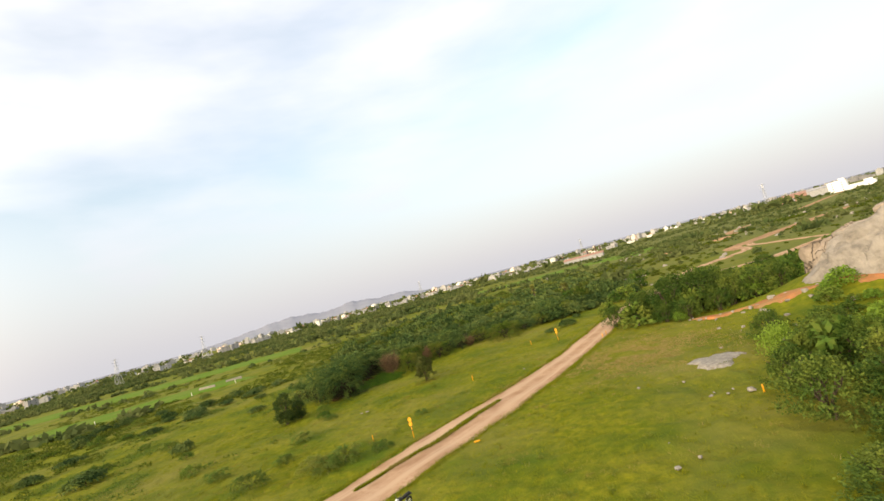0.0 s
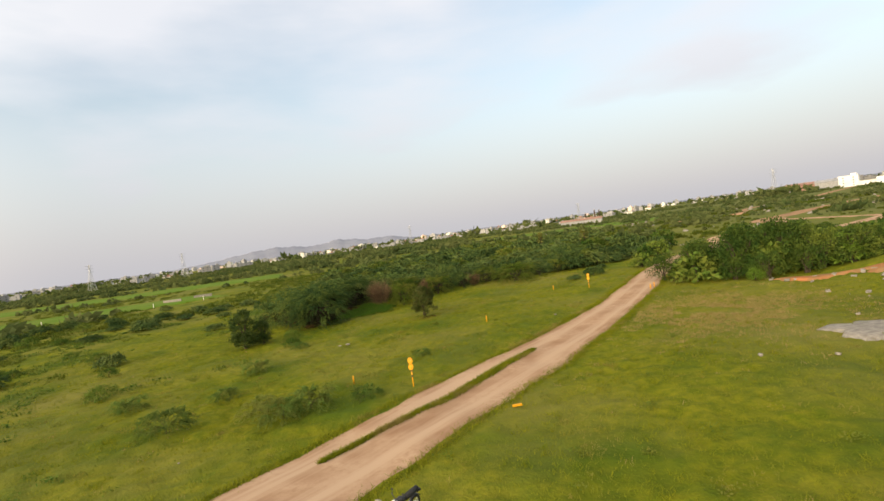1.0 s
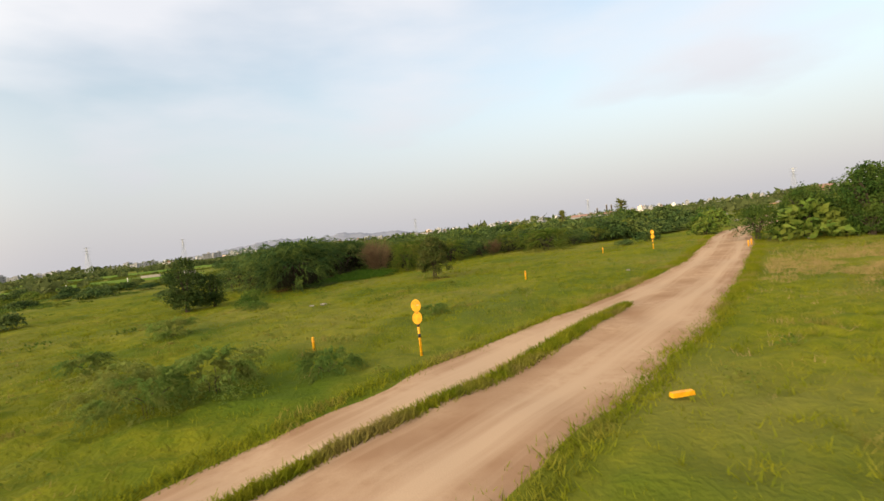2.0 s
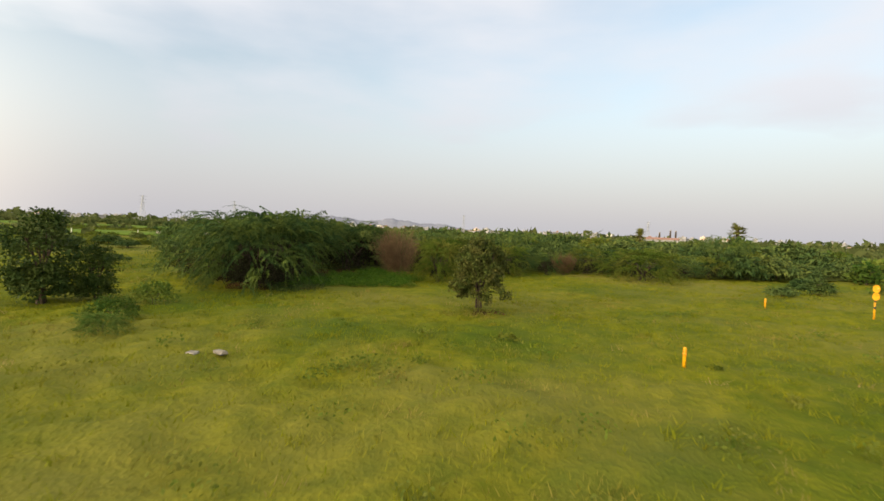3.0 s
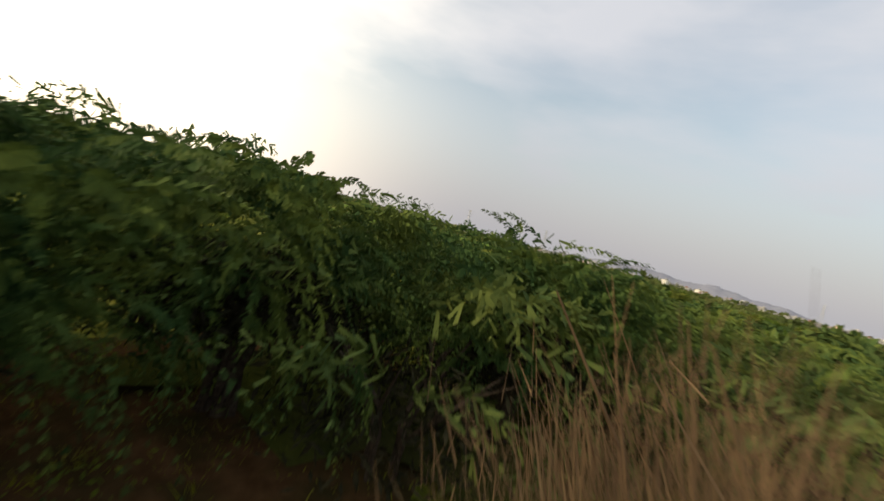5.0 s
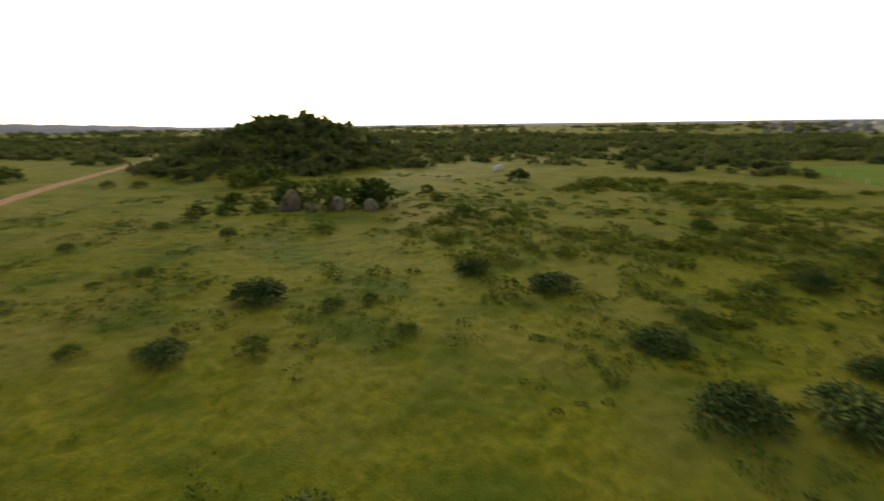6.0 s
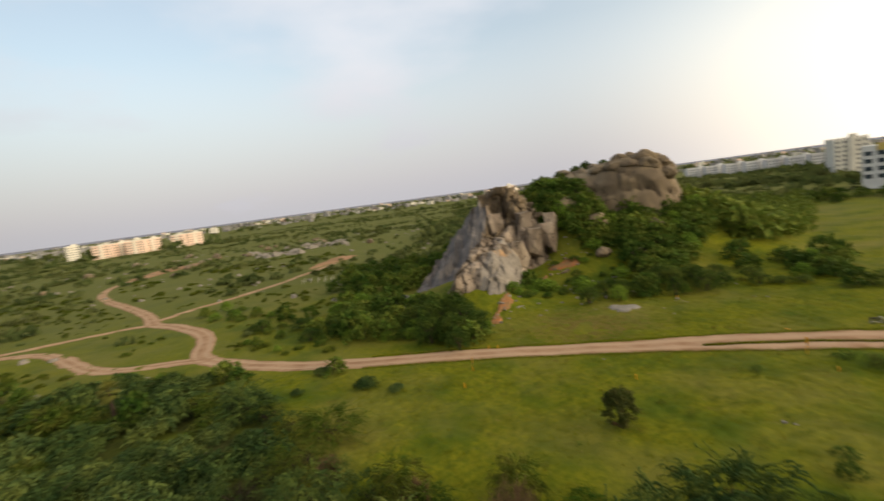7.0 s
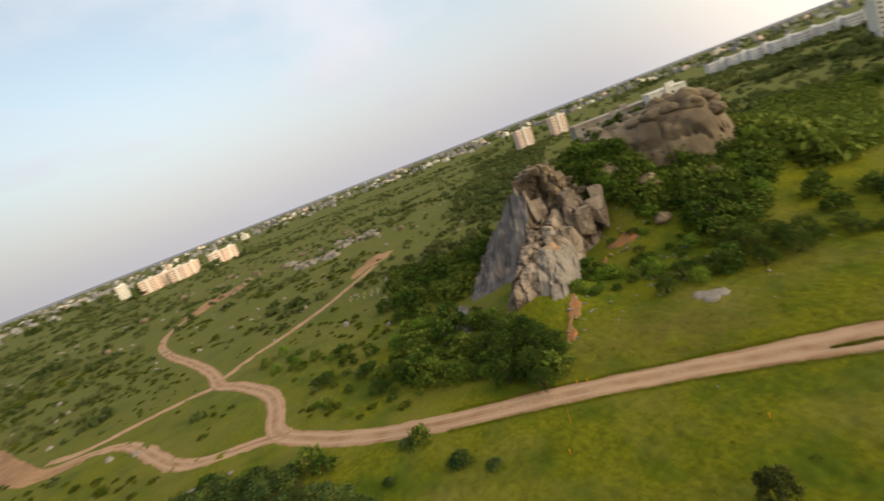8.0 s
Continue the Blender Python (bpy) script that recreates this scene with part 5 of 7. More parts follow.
FRONT = [(23, 72), (30, 68), (34, 68.5), (40, 68), (46, 67.5), (53, 68), (61, 71), (60, 80), (50, 85), (42, 85), (32, 77)]
MIDDLE = [(36, 87), (54, 83), (86, 99), (82, 106), (62, 96), (46, 97)]
SADDLE = [(42, 27), (50, 25), (56, 28), (65, 31), (67, 37), (62, 40), (56, 38.5), (51, 36.5), (45, 31)]
FOOT = [(64, 66), (72, 58), (82, 50), (98, 40), (104, 70), (80, 78), (68, 78)]
EASTFOOT = [(34, 8), (21, 3), (12, 24), (20, 23), (30, 20)]
for area, want, lo, hi, gap in ((WEST, 78, 1.9, 3.2, 1.75), (FOOT, 55, 1.8, 3.2, 2.3), (SADDLE, 64, 1.85, 2.85, 1.5), (FRONT, 58, 1.2, 2.7, 1.9), (MIDDLE, 33, 0.6, 1.6, 2.0), (EASTFOOT, 12, 1.5, 2.5, 2.2)):
    got, tries = [], 0      # scrub over the rocky hill
    while len(got) < want and tries < 20000:
        tries += 1
        px, py = [p[0] for p in area], [p[1] for p in area]
        x, y = rng.uniform(min(px), max(px)), rng.uniform(min(py), max(py))
        if not inside(x, y, area) or not off_road(x, y, 4.5) or any((x - a) ** 2 + (y - b) ** 2 < gap ** 2 for a, b in got):
            continue
        got.append((x, y))
        s = rng.uniform(lo, hi)
        bright = rng.random() < (0.25 if area in (FRONT, MIDDLE) else 0.10)
        plant("lime" if bright else "round", 90 + len(got) % 2 if bright else 95 + len(got) % 4, x, y, rng.uniform(0, 360), (s, s * rng.uniform(0.75, 1.25)),
              "bright green bush in the hillside scrub" if bright else "dark green bush in the hillside scrub", group="hill bushes", name="hill_bush")
for i, (x, y, s) in enumerate([(27, 41, 2.6), (25.6, 42.5, 1.8), (46, 49, 2.3), (44.5, 51, 1.5), (35, 99, 2.0), (32.5, 97.5, 1.6), (27.7, 87.3, 1.5), (42, 111, 1.8), (48, 125, 2.2), (45, 122, 1.8), (39, 106, 1.4)]):
    plant("round", 95 + i % 4, x, y, 43 * i, (s, s * 0.95), "rounded green bush standing alone in the grass", group="meadow bushes", name="meadow_bush")
for i in range(84):
    x, y = rng.uniform(30, 49), rng.uniform(31, 57)
    s = rng.uniform(0.5, 1.15) * (1.9 if i % 6 == 0 else 1.0)
    if (x - 30) * 0.9 + (y - 40) * -0.2 < 2 and i > 14:
        continue
    plant("round" if i % 3 else "lime", 95 + i % 4 if i % 3 else 90 + i % 2, x, y, 57 * i, (s, s * 0.8), "small green bush on the open rubble slope", group="slope bushes", name="slope_bush")
for i, (u, v, s) in enumerate([(-1.0, -1.0, 1.5), (2.5, 0.5, 1.9), (5.5, -1.0, 1.7), (9.0, 1.0, 1.6), (12.5, 0.0, 1.8), (7.0, 4.5, 1.3), (11.0, 5.5, 1.5), (15.0, 4.0, 1.7)]):
    x, y, h, z = dome_top(u, v)
    plant("round", 95 + i % 4, x, y, 80 * i, (s, s), "dark tree growing on the granite dome", group="dome trees", name="dome_bush", z=z - 0.2)
for i, (x, y, s) in enumerate([(70, -86, 3.4), (64, -88, 3.0), (58, -90, 3.2), (66, -80, 2.4), (52, -95, 2.6), (46, -98, 2.2), (74, -80, 3.2), (61, -97, 2.8), (55, -104, 2.8), (48, -110, 2.4), (41, -104, 2.0), (38, -112, 2.4), (44, -118, 2.8), (68, -68, 2.6), (63, -72, 2.0)]):
    plant("round", 95 + i % 4, x, y, 67 * i, (s, s * 0.85), "dense dark bush in front of the office blocks", group="office bushes", name="office_bush")
# dark tree groups along the south meadow
for i, (x, y, s) in enumerate([(19.6, 16.4, 2.3), (22.8, 14.2, 2.0), (16.6, 18.6, 2.2), (13.6, 20.4, 2.4), (9.4, 23.6, 2.2), (5.4, 19.4, 1.7), (7.2, 21.8, 1.9), (0.8, 6.4, 2.2), (2.0, -8.6, 1.4), (-14.6, -18.0, 2.0), (-20.6, -27, 4.2), (-23.8, -29, 3.0),
                               (33.4, -38.5, 1.8), (1.4, -60, 2.4), (-42, -52, 4.2), (-46.5, -56, 3.6), (-37.5, -50, 3.0), (28, -66, 2.6), (40, -78, 3.0), (12, -90, 2.8), (55, -85, 3.0), (70, -80, 4),
                               (-63.0, 31.0, 3.6), (-66.5, 36.0, 4.4), (-70.0, 41.4, 4.0), (-73.4, 38.0, 3.4), (-59.7, 20.2, 1.6), (-53.4, 29.5, 1.6), (-48.2, 30.2, 1.4), (-57.4, 31.0, 1.6), (-51.2, 25.6, 1.3), (-74.5, -1.0, 4.4), (-71.0, 3.4, 3.4), (-78.6, 1.5, 3.8), (-79.4, 46.2, 1.3), (-111.4, 42.8, 2.6), (-86.3, 38.2, 1.4)]):
    plant("round", 95 + i % 4, x, y, 80 * i, (s * 0.95, s * 0.85), "dark green rounded tree or bush in the south meadow", group="meadow bushes", name="meadow_bush")


# ---- grass, herbs and far scrub ----
def tuft_quads(rs, xy, z, blades, height, width, lean=0.5):
    n = len(xy) * blades
    b = np.repeat(np.column_stack([xy, z]), blades, 0) + np.column_stack([rs.normal(0, 0.06, (n, 2)), np.zeros(n)])
    d = np.column_stack([rs.normal(0, lean, (n, 2)), np.ones(n)])
    h = height * rs.uniform(0.5, 1.4, (n, 1))
    sd = np.column_stack([rs.normal(0, 1, (n, 2)), np.zeros(n)])
    sd /= np.linalg.norm(sd, axis=1, keepdims=True)
    w = width * rs.uniform(0.6, 1.3, (n, 1))
    return np.stack([b - sd * w, b + sd * w, b + d * h + sd * w * 0.2, b + d * h - sd * w * 0.2], 1)


def surface(x, y):
    return hill(x, y) + smooth01((260 - np.hypot(x, y - 60)) / 120) * lift(x, y) - 0.05


def road_gap(x, y):
    d = np.full(len(x), 1e9)
    for px, py in LINE[::1]:
        d = np.minimum(d, (x - px) ** 2 + (y - py) ** 2)
    return np.sqrt(d)


rs = np.random.RandomState(7)
def under_cover(x, y):
    return ((x + 8.3) / 3.6) ** 2 + ((y - 80.5) / 5.0) ** 2 < 1 + 0.2 * wave(x, y, 1.2, 3)


x, y = rs.uniform(-44, 34, 130000), rs.uniform(28, 96, 130000)
near = smooth01(1.9 - np.hypot((x + 3) / 26, (y - 62) / 30))
keep = (rs.uniform(0, 1, len(x)) < near) & (road_gap(x, y) > np.interp(y, [28, 36, 44, 51, 57, 64, 100], [1.7, 2.2, 2.5, 2.2, 2.0, 1.75, 1.75]) + 0.35 * np.abs(rs.normal(0, 1, len(x)))) & (wave(x, y, 3.3, 5) > -0.55 + rs.normal(0, 0.3, len(x))) & ~under_cover(x, y)
x, y = x[keep], y[keep]
tagged(new("grass", quads_mesh("grass", tuft_quads(rs, np.column_stack([x, y]), surface(x, y), 2, 0.09, 0.010), M_BLADE)), "short green meadow grass with dry stalks", "grass", kind="stuff")
x, y = rs.uniform(-70, 60, 26000), rs.uniform(0, 130, 26000)
keep = (road_gap(x, y) > 3.0) & (wave(x, y, 5.5, 8) + 0.6 * wave(x, y, 2.0, 4) > 0.35)
x, y = x[keep], y[keep]
tagged(new("weeds", quads_mesh("weeds", tuft_quads(rs, np.column_stack([x, y]), surface(x, y), 9, 0.15, 0.012, 0.8), M_BLADE)), "clumps of taller green weeds in the meadow", "weeds", kind="stuff")
c = np.column_stack([rs.uniform(-22, 28, 2200), rs.uniform(26, 92, 2200)])
c = c[(road_gap(c[:, 0], c[:, 1]) > 3.2) & (wave(c[:, 0], c[:, 1], 4.5, 3) > -0.2) & ~under_cover(c[:, 0], c[:, 1])]
p = np.repeat(c, 16, 0) + rs.normal(0, 1, (16 * len(c), 2)) * np.repeat(rs.uniform(0.08, 0.3, len(c)), 16)[:, None]
tagged(new("tall_tuft", quads_mesh("tall_tuft", tuft_quads(rs, p, surface(p[:, 0], p[:, 1]), 2, 0.13, 0.009, 0.5), M_BLADE)), "taller grass tufts scattered over the meadow", "grass", kind="stuff")
# straw-coloured stalks in drifts beside the track
M_STRAW = material("dry_stalk", (0.22, 0.155, 0.062), (0.34, 0.25, 0.11), 2.0, rough=0.9, translucent=0.2, spec=0.0)
c = np.column_stack([rs.normal(20.5, 4.2, 3600), rs.normal(57.5, 3.6, 3600)])
c = np.concatenate([c, np.column_stack([rs.uniform(-26, 26, 350), rs.uniform(24, 82, 350)])])
c = c[(road_gap(c[:, 0], c[:, 1]) > 2.8) & (wave(c[:, 0], c[:, 1], 2.4, 6) > -0.35) & ~under_cover(c[:, 0], c[:, 1])]
p = np.repeat(c, 5, 0) + rs.normal(0, 0.12, (5 * len(c), 2))
tagged(new("dry_grass", quads_mesh("dry_grass", tuft_quads(rs, p, surface(p[:, 0], p[:, 1]), 2, 0.14, 0.006, 0.45), M_STRAW)), "dry straw-coloured stalks in the short grass", "grass", kind="stuff")
# low olive clumps of weeds in the short grass
c = np.concatenate([[(-0.5, 71.2), (0.1, 71.0), (-0.8, 71.7), (0.4, 71.4), (-1.8, 62.5), (4.0, 59.7), (4.3, 60.1), (-2.4, 59.6), (-3.6, 57.8), (0.5, 65.4), (2.1, 60.1), (1.8, 65.1)], np.column_stack([rs.uniform(-24, 28, 300), rs.uniform(28, 84, 300)])])
c = c[(road_gap(c[:, 0], c[:, 1]) > 3.2) & ~under_cover(c[:, 0], c[:, 1])]
p = np.repeat(c, 60, 0) + rs.normal(0, 1, (60 * len(c), 2)) * np.repeat(rs.uniform(0.10, 0.34, len(c)), 60)[:, None]
tagged(new("weed_clump", quads_mesh("weed_clump", leaf_quads(rs, np.column_stack([p, surface(p[:, 0], p[:, 1]) + rs.uniform(0.03, 0.24, len(p))]), 0.07, 0.8), M_THORNY)), "low olive-green weed clumps dotted over the meadow", "weeds", kind="stuff")
# grass strip between the wheel ruts
c = spline([(-3.0, 42.2), (0.1, 45.5), (1.6, 46.9), (2.5, 48.0), (3.55, 49.4), (5.0, 51.2), (6.35, 52.9), (7.2, 54.0)], 0.06)
k = np.interp(np.linspace(0, 1, len(c)), [0, 0.12, 0.3, 0.55, 0.9, 1], [0.02, 0.05, 0.14, 0.26, 0.22, 0.03])
p = np.repeat(c, 26, 0) + rs.uniform(-1, 1, (26 * len(c), 1)) * np.repeat(k, 26)[:, None] * np.array([[0.72, -0.69]]) + rs.normal(0, 0.04, (26 * len(c), 2))
tagged(new("median_grass", quads_mesh("median_grass", tuft_quads(rs, p, surface(p[:, 0], p[:, 1]) + 0.02, 3, 0.14, 0.014), M_BLADE)), "strip of grass between the wheel ruts", "grass", kind="stuff")
# ragged grass along both edges of the track
c = spline([q for q in ROAD if 26 < q[1] < 90], 0.05)
d = np.gradient(c, axis=0)
d /= np.linalg.norm(d, axis=1, keepdims=True)
w = np.interp(c[:, 1], [20, 36, 44, 51, 57, 64, 100], [1.7, 2.3, 2.6, 2.3, 2.1, 1.8, 1.8])
p = []
for sg in (-1, 1):
    for _ in range(6):
        off = w + rs.normal(0.12, 0.2, len(c)) + 0.12 * wave(c[:, 0], c[:, 1], 1.7, sg)
        p.append(c + np.stack([-d[:, 1], d[:, 0]], 1) * (sg * off)[:, None] + rs.normal(0, 0.04, c.shape))
p = np.concatenate(p)
tagged(new("verge_grass", quads_mesh("verge_grass", tuft_quads(rs, p, surface(p[:, 0], p[:, 1]) + 0.01, 2, 0.11, 0.013, 0.6), M_BLADE)), "ragged grass along the edges of the dirt track", "grass", kind="stuff")
# leafy ground cover at the mouth of the thicket
n = 92000
p = np.column_stack([rs.uniform(-11.5, -2.6, n), rs.uniform(74.5, 87.5, n)])
inner = np.min([p[:, 1] - 76.0 - 0.46 * (p[:, 0] + 9.3), -4.0 - p[:, 0], 82.3 - 0.9 * (p[:, 0] + 4.2) - p[:, 1], p[:, 0] + 10.2 - 0.25 * (p[:, 1] - 80)], 0)
keep = inner > 0.4 * wave(p[:, 0], p[:, 1], 0.8, 2) + np.abs(rs.normal(0, 0.5, n))
p = p[keep]
z = surface(p[:, 0], p[:, 1]) + (0.32 + 0.22 * wave(p[:, 0], p[:, 1], 0.35, 4) + 0.10 * wave(p[:, 0], p[:, 1], 0.9, 1)) * rs.uniform(0.1, 1.0, len(p)) ** 0.7
tagged(new("leafy_cover", quads_mesh("leafy_cover", leaf_quads(rs, np.column_stack([p, z]), 0.054, 1.5, 0.42), M_HERB)), "fresh green leafy ground cover in front of the thicket", "weeds", kind="stuff")


# low leafy undergrowth along the thicket's edge; its dark leaf colour includes the shade
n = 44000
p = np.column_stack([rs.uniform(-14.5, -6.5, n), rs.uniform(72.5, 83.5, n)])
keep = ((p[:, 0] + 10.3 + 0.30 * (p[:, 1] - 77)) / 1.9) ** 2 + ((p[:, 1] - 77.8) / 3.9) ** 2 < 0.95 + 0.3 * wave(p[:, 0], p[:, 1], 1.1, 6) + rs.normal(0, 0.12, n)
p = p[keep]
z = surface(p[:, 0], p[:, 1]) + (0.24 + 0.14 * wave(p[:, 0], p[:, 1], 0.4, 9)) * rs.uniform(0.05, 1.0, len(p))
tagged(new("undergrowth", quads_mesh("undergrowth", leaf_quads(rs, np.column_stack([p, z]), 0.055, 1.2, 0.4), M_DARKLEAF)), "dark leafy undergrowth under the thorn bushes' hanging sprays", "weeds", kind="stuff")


# low dark weeds in drifts over the open meadow
c = np.column_stack([rs.uniform(-88, -4, 9000), rs.uniform(2, 100, 9000)])
c = c[(wave(c[:, 0], c[:, 1], 7.0, 2) + 0.6 * wave(c[:, 0], c[:, 1], 2.6, 7) > 0.25) & (road_gap(c[:, 0], c[:, 1]) > 6) & (np.hypot(c[:, 0] + 8, c[:, 1] - 76) > 15) & (np.hypot(c[:, 0] + 4, c[:, 1] - 52) > 13)]
p = np.repeat(c, 22, 0) + rs.normal(0, 1, (22 * len(c), 2)) * np.repeat(rs.uniform(0.10, 0.42, len(c)), 22)[:, None]
tagged(new("meadow_weed", quads_mesh("meadow_weed", leaf_quads(rs, np.column_stack([p, surface(p[:, 0], p[:, 1]) + rs.uniform(0.02, 0.22, len(p))]), 0.13, 0.9), M_SHRUB)), "drifts of low dark green weeds in the open meadow", "weeds", kind="stuff")


def scrub(name, n, box, size, seed, mat, label, keep, leaves=22, flat=0.85, leaf=0.75):
    """Many small bushes, far off, as one mesh."""
    r = np.random.RandomState(seed)
    x, y = r.uniform(box[0], box[1], n), r.uniform(box[2], box[3], n)
    k = keep(x, y, r)
    for rx, ry in ROADS[::2]:
        k &= (x - rx) ** 2 + (y - ry) ** 2 > 22
    x, y = x[k], y[k]
    s = size * r.uniform(0.5, 1.5, len(x)) * (1 + 0.5 * wave(x, y, 60, seed))
    d = r.normal(0, 1, (len(x), leaves, 3))
    d /= np.linalg.norm(d, axis=2, keepdims=True)
    d[..., 2] = np.abs(d[..., 2]) * flat
    c = np.stack([x, y, hill(x, y)], 1)[:, None] + d * s[:, None, None] * r.uniform(0.6, 1.05, (len(x), leaves, 1))
    q = leaf_quads(r, c.reshape(-1, 3), 1.0, 0.8)
    mid = c.reshape(-1, 1, 3)
    q = mid + (q - mid) * np.repeat(s, leaves)[:, None, None] * leaf
    return tagged(new(name, quads_mesh(name, q, mat)), label, "scrub", kind="stuff")


def open_meadow(x, y):
    return (np.abs(x + 8 - 0.55 * (y - 40)) < 34) & (y < 90) | (np.hypot(x - 4, y - 40) < 45) | (np.hypot(x + 20, y - 50) < 38)


def in_field(x, y):
    u = (x + 50) * -0.908 + (y - 142) * -0.418
    v = (x + 50) * -0.418 + (y - 142) * 0.908
    return (u > -5) & (u < 165) & (v > -1) & (v < 30)


scrub("near_scrub", 4600, (-110, 40, 10, 200), 0.5, 3, M_LOW, "low grey-green scrub dotted over the meadow",
      lambda x, y, r: ~in_field(x, y) & (~open_meadow(x, y) | (r.uniform(0, 1, len(x)) < 0.05)) & (wave(x, y, 13, 2) > -0.2) & (x < 10) & ~((x > -30) & (y > 70) & (y < 120)), 46, 0.4, 0.31)
scrub("west_thorn_scrub", 2900, (-125, -26, 56, 190), 0.85, 17, M_LOW, "grey-green thorn scrub in hedge-like bands between the fields",
      lambda x, y, r: ~in_field(x, y) & (~open_meadow(x, y) | (r.uniform(0, 1, len(x)) < 0.06)) & (wave(x, y, 17, 4) + 0.5 * wave(x, y, 6, 2) > -0.15) & (np.hypot(x + 20, y - 90) > 16), 56, 0.6, 0.27)
scrub("track_scrub", 2600, (14, 190, 60, 240), 0.85, 13, M_LOW, "mixed green scrub between the dirt tracks",
      lambda x, y, r: (wave(x, y, 11, 2.5) + 0.5 * wave(x, y, 37, 1) > -0.05) & ~((x < 52) & (y > 92) & (y < 172) & (y > 60 + x)) & ~((x > 30) & (x < 82) & (y < 78)) & ~((x < 34) & (y < 92)), 56, 0.6, 0.5)
scrub("west_scrub", 6500, (-420, 20, 60, 700), 1.7, 4, M_FARGREEN, "dense green thorn scrub stretching to the town",
      lambda x, y, r: ~in_field(x, y) & ~((x > -66) & (y < 190)) & ~((x > -250) & (x < -60) & (y > 190) & (y < 240)) & (wave(x, y, 45, 6) > -0.45) & ~((y < 110) & (x > -145)), 16, 0.85, 0.9)
scrub("north_scrub", 4200, (20, 420, 130, 650), 1.5, 5, M_FARGREEN, "scattered green scrub between dirt tracks",
      lambda x, y, r: (wave(x, y, 30, 9) > -0.15) & ~((x < 110) & (y > 295) & (y < 350)) & ((y - 130) > (x - 40) * 0.15), 16, 0.85, 0.85)
scrub("east_scrub", 5200, (50, 650, -220, 320), 1.4, 6, M_FARGREEN, "scattered green scrub on uneven land",
      lambda x, y, r: (wave(x, y, 26, 3) > -0.2) & ((x > 112) | (y > 84)), 16, 0.85, 0.85)
scrub("south_scrub", 6000, (-520, 330, -520, -30), 2.8, 8, M_FARGREEN, "belt of dark trees beyond the south meadow",
      lambda x, y, r: ((hill(x, y) > 1.2) & (x < -30)) | ((x < -75) & (y < -40)) | ((y < -165) & ~((x > -10) & (x < 100) & (y > -180))) | ((x > 80) & (y > -170) & (x < 120)), 15, 0.85, 0.95)
scrub("southwest_scrub", 2600, (-520, -70, -60, 110), 2.3, 9, M_FARGREEN, "belt of trees on the west side",
      lambda x, y, r: ~in_field(x, y) & ((x < -150) | (y < 5)) & (wave(x, y, 40, 1) > -0.5), 15, 0.85, 0.9)
scrub("hill_woods", 2600, (-166, -58, -80, 4), 2.0, 14, M_FARGREEN, "dense green scrub wood over the low southwest hill",
      lambda x, y, r: hill(x, y) > 0.7, 26, 0.8, 0.5)
SLOPE = [(33, 8), (42, 6), (52, 5), (60, 2), (70, -6), (86, -32), (106, -80), (84, -92), (70, -72), (54, -44), (42, -20), (35, -4)]
scrub("slope_woods", 4200, (32, 108, -94, 8), 2.6, 16, M_SHRUB, "dense dark green bushes down the hill's far slope",
      lambda x, y, r: np.array([inside(a, b, SLOPE) for a, b in zip(x, y)]), 46, 1.25, 0.32)
scrub("east_woods", 2800, (98, 400, -150, 60), 2.3, 15, M_FARGREEN, "dense dark wood behind the rocky hill",
      lambda x, y, r: np.abs(y - (46 - (x - 100) * 0.62)) < 20 + 0.06 * (x - 100), 20, 0.8, 0.7)
scrub("horizon_trees", 6000, (-1700, 1700, -1500, 1800), 6.0, 10, M_FARGREEN, "distant tree belts towards the horizon",
      lambda x, y, r: (np.hypot(x, y - 60) > 480) & (wave(x, y, 160, 4) > -0.1), 14)


# ---- signs and posts ----
def disc(s, c, rx, rz, thick, sides=28):
    """An upright oval plate that faces -y."""
    pts = []
    for y, k in ((-thick / 2, 0.96), (-thick / 4, 1.0), (thick / 4, 1.0), (thick / 2, 0.96)):
        pts += [(c[0] + rx * k * math.cos(2 * math.pi * i / sides), c[1] + y, c[2] + rz * k * math.sin(2 * math.pi * i / sides)) for i in range(sides)]
    f = [(j * sides + i, j * sides + (i + 1) % sides, (j + 1) * sides + (i + 1) % sides, (j + 1) * sides + i) for j in range(3) for i in range(sides)]
    f += [tuple(reversed(range(sides))), tuple(range(3 * sides, 4 * sides))]
    return s.add(pts, f)


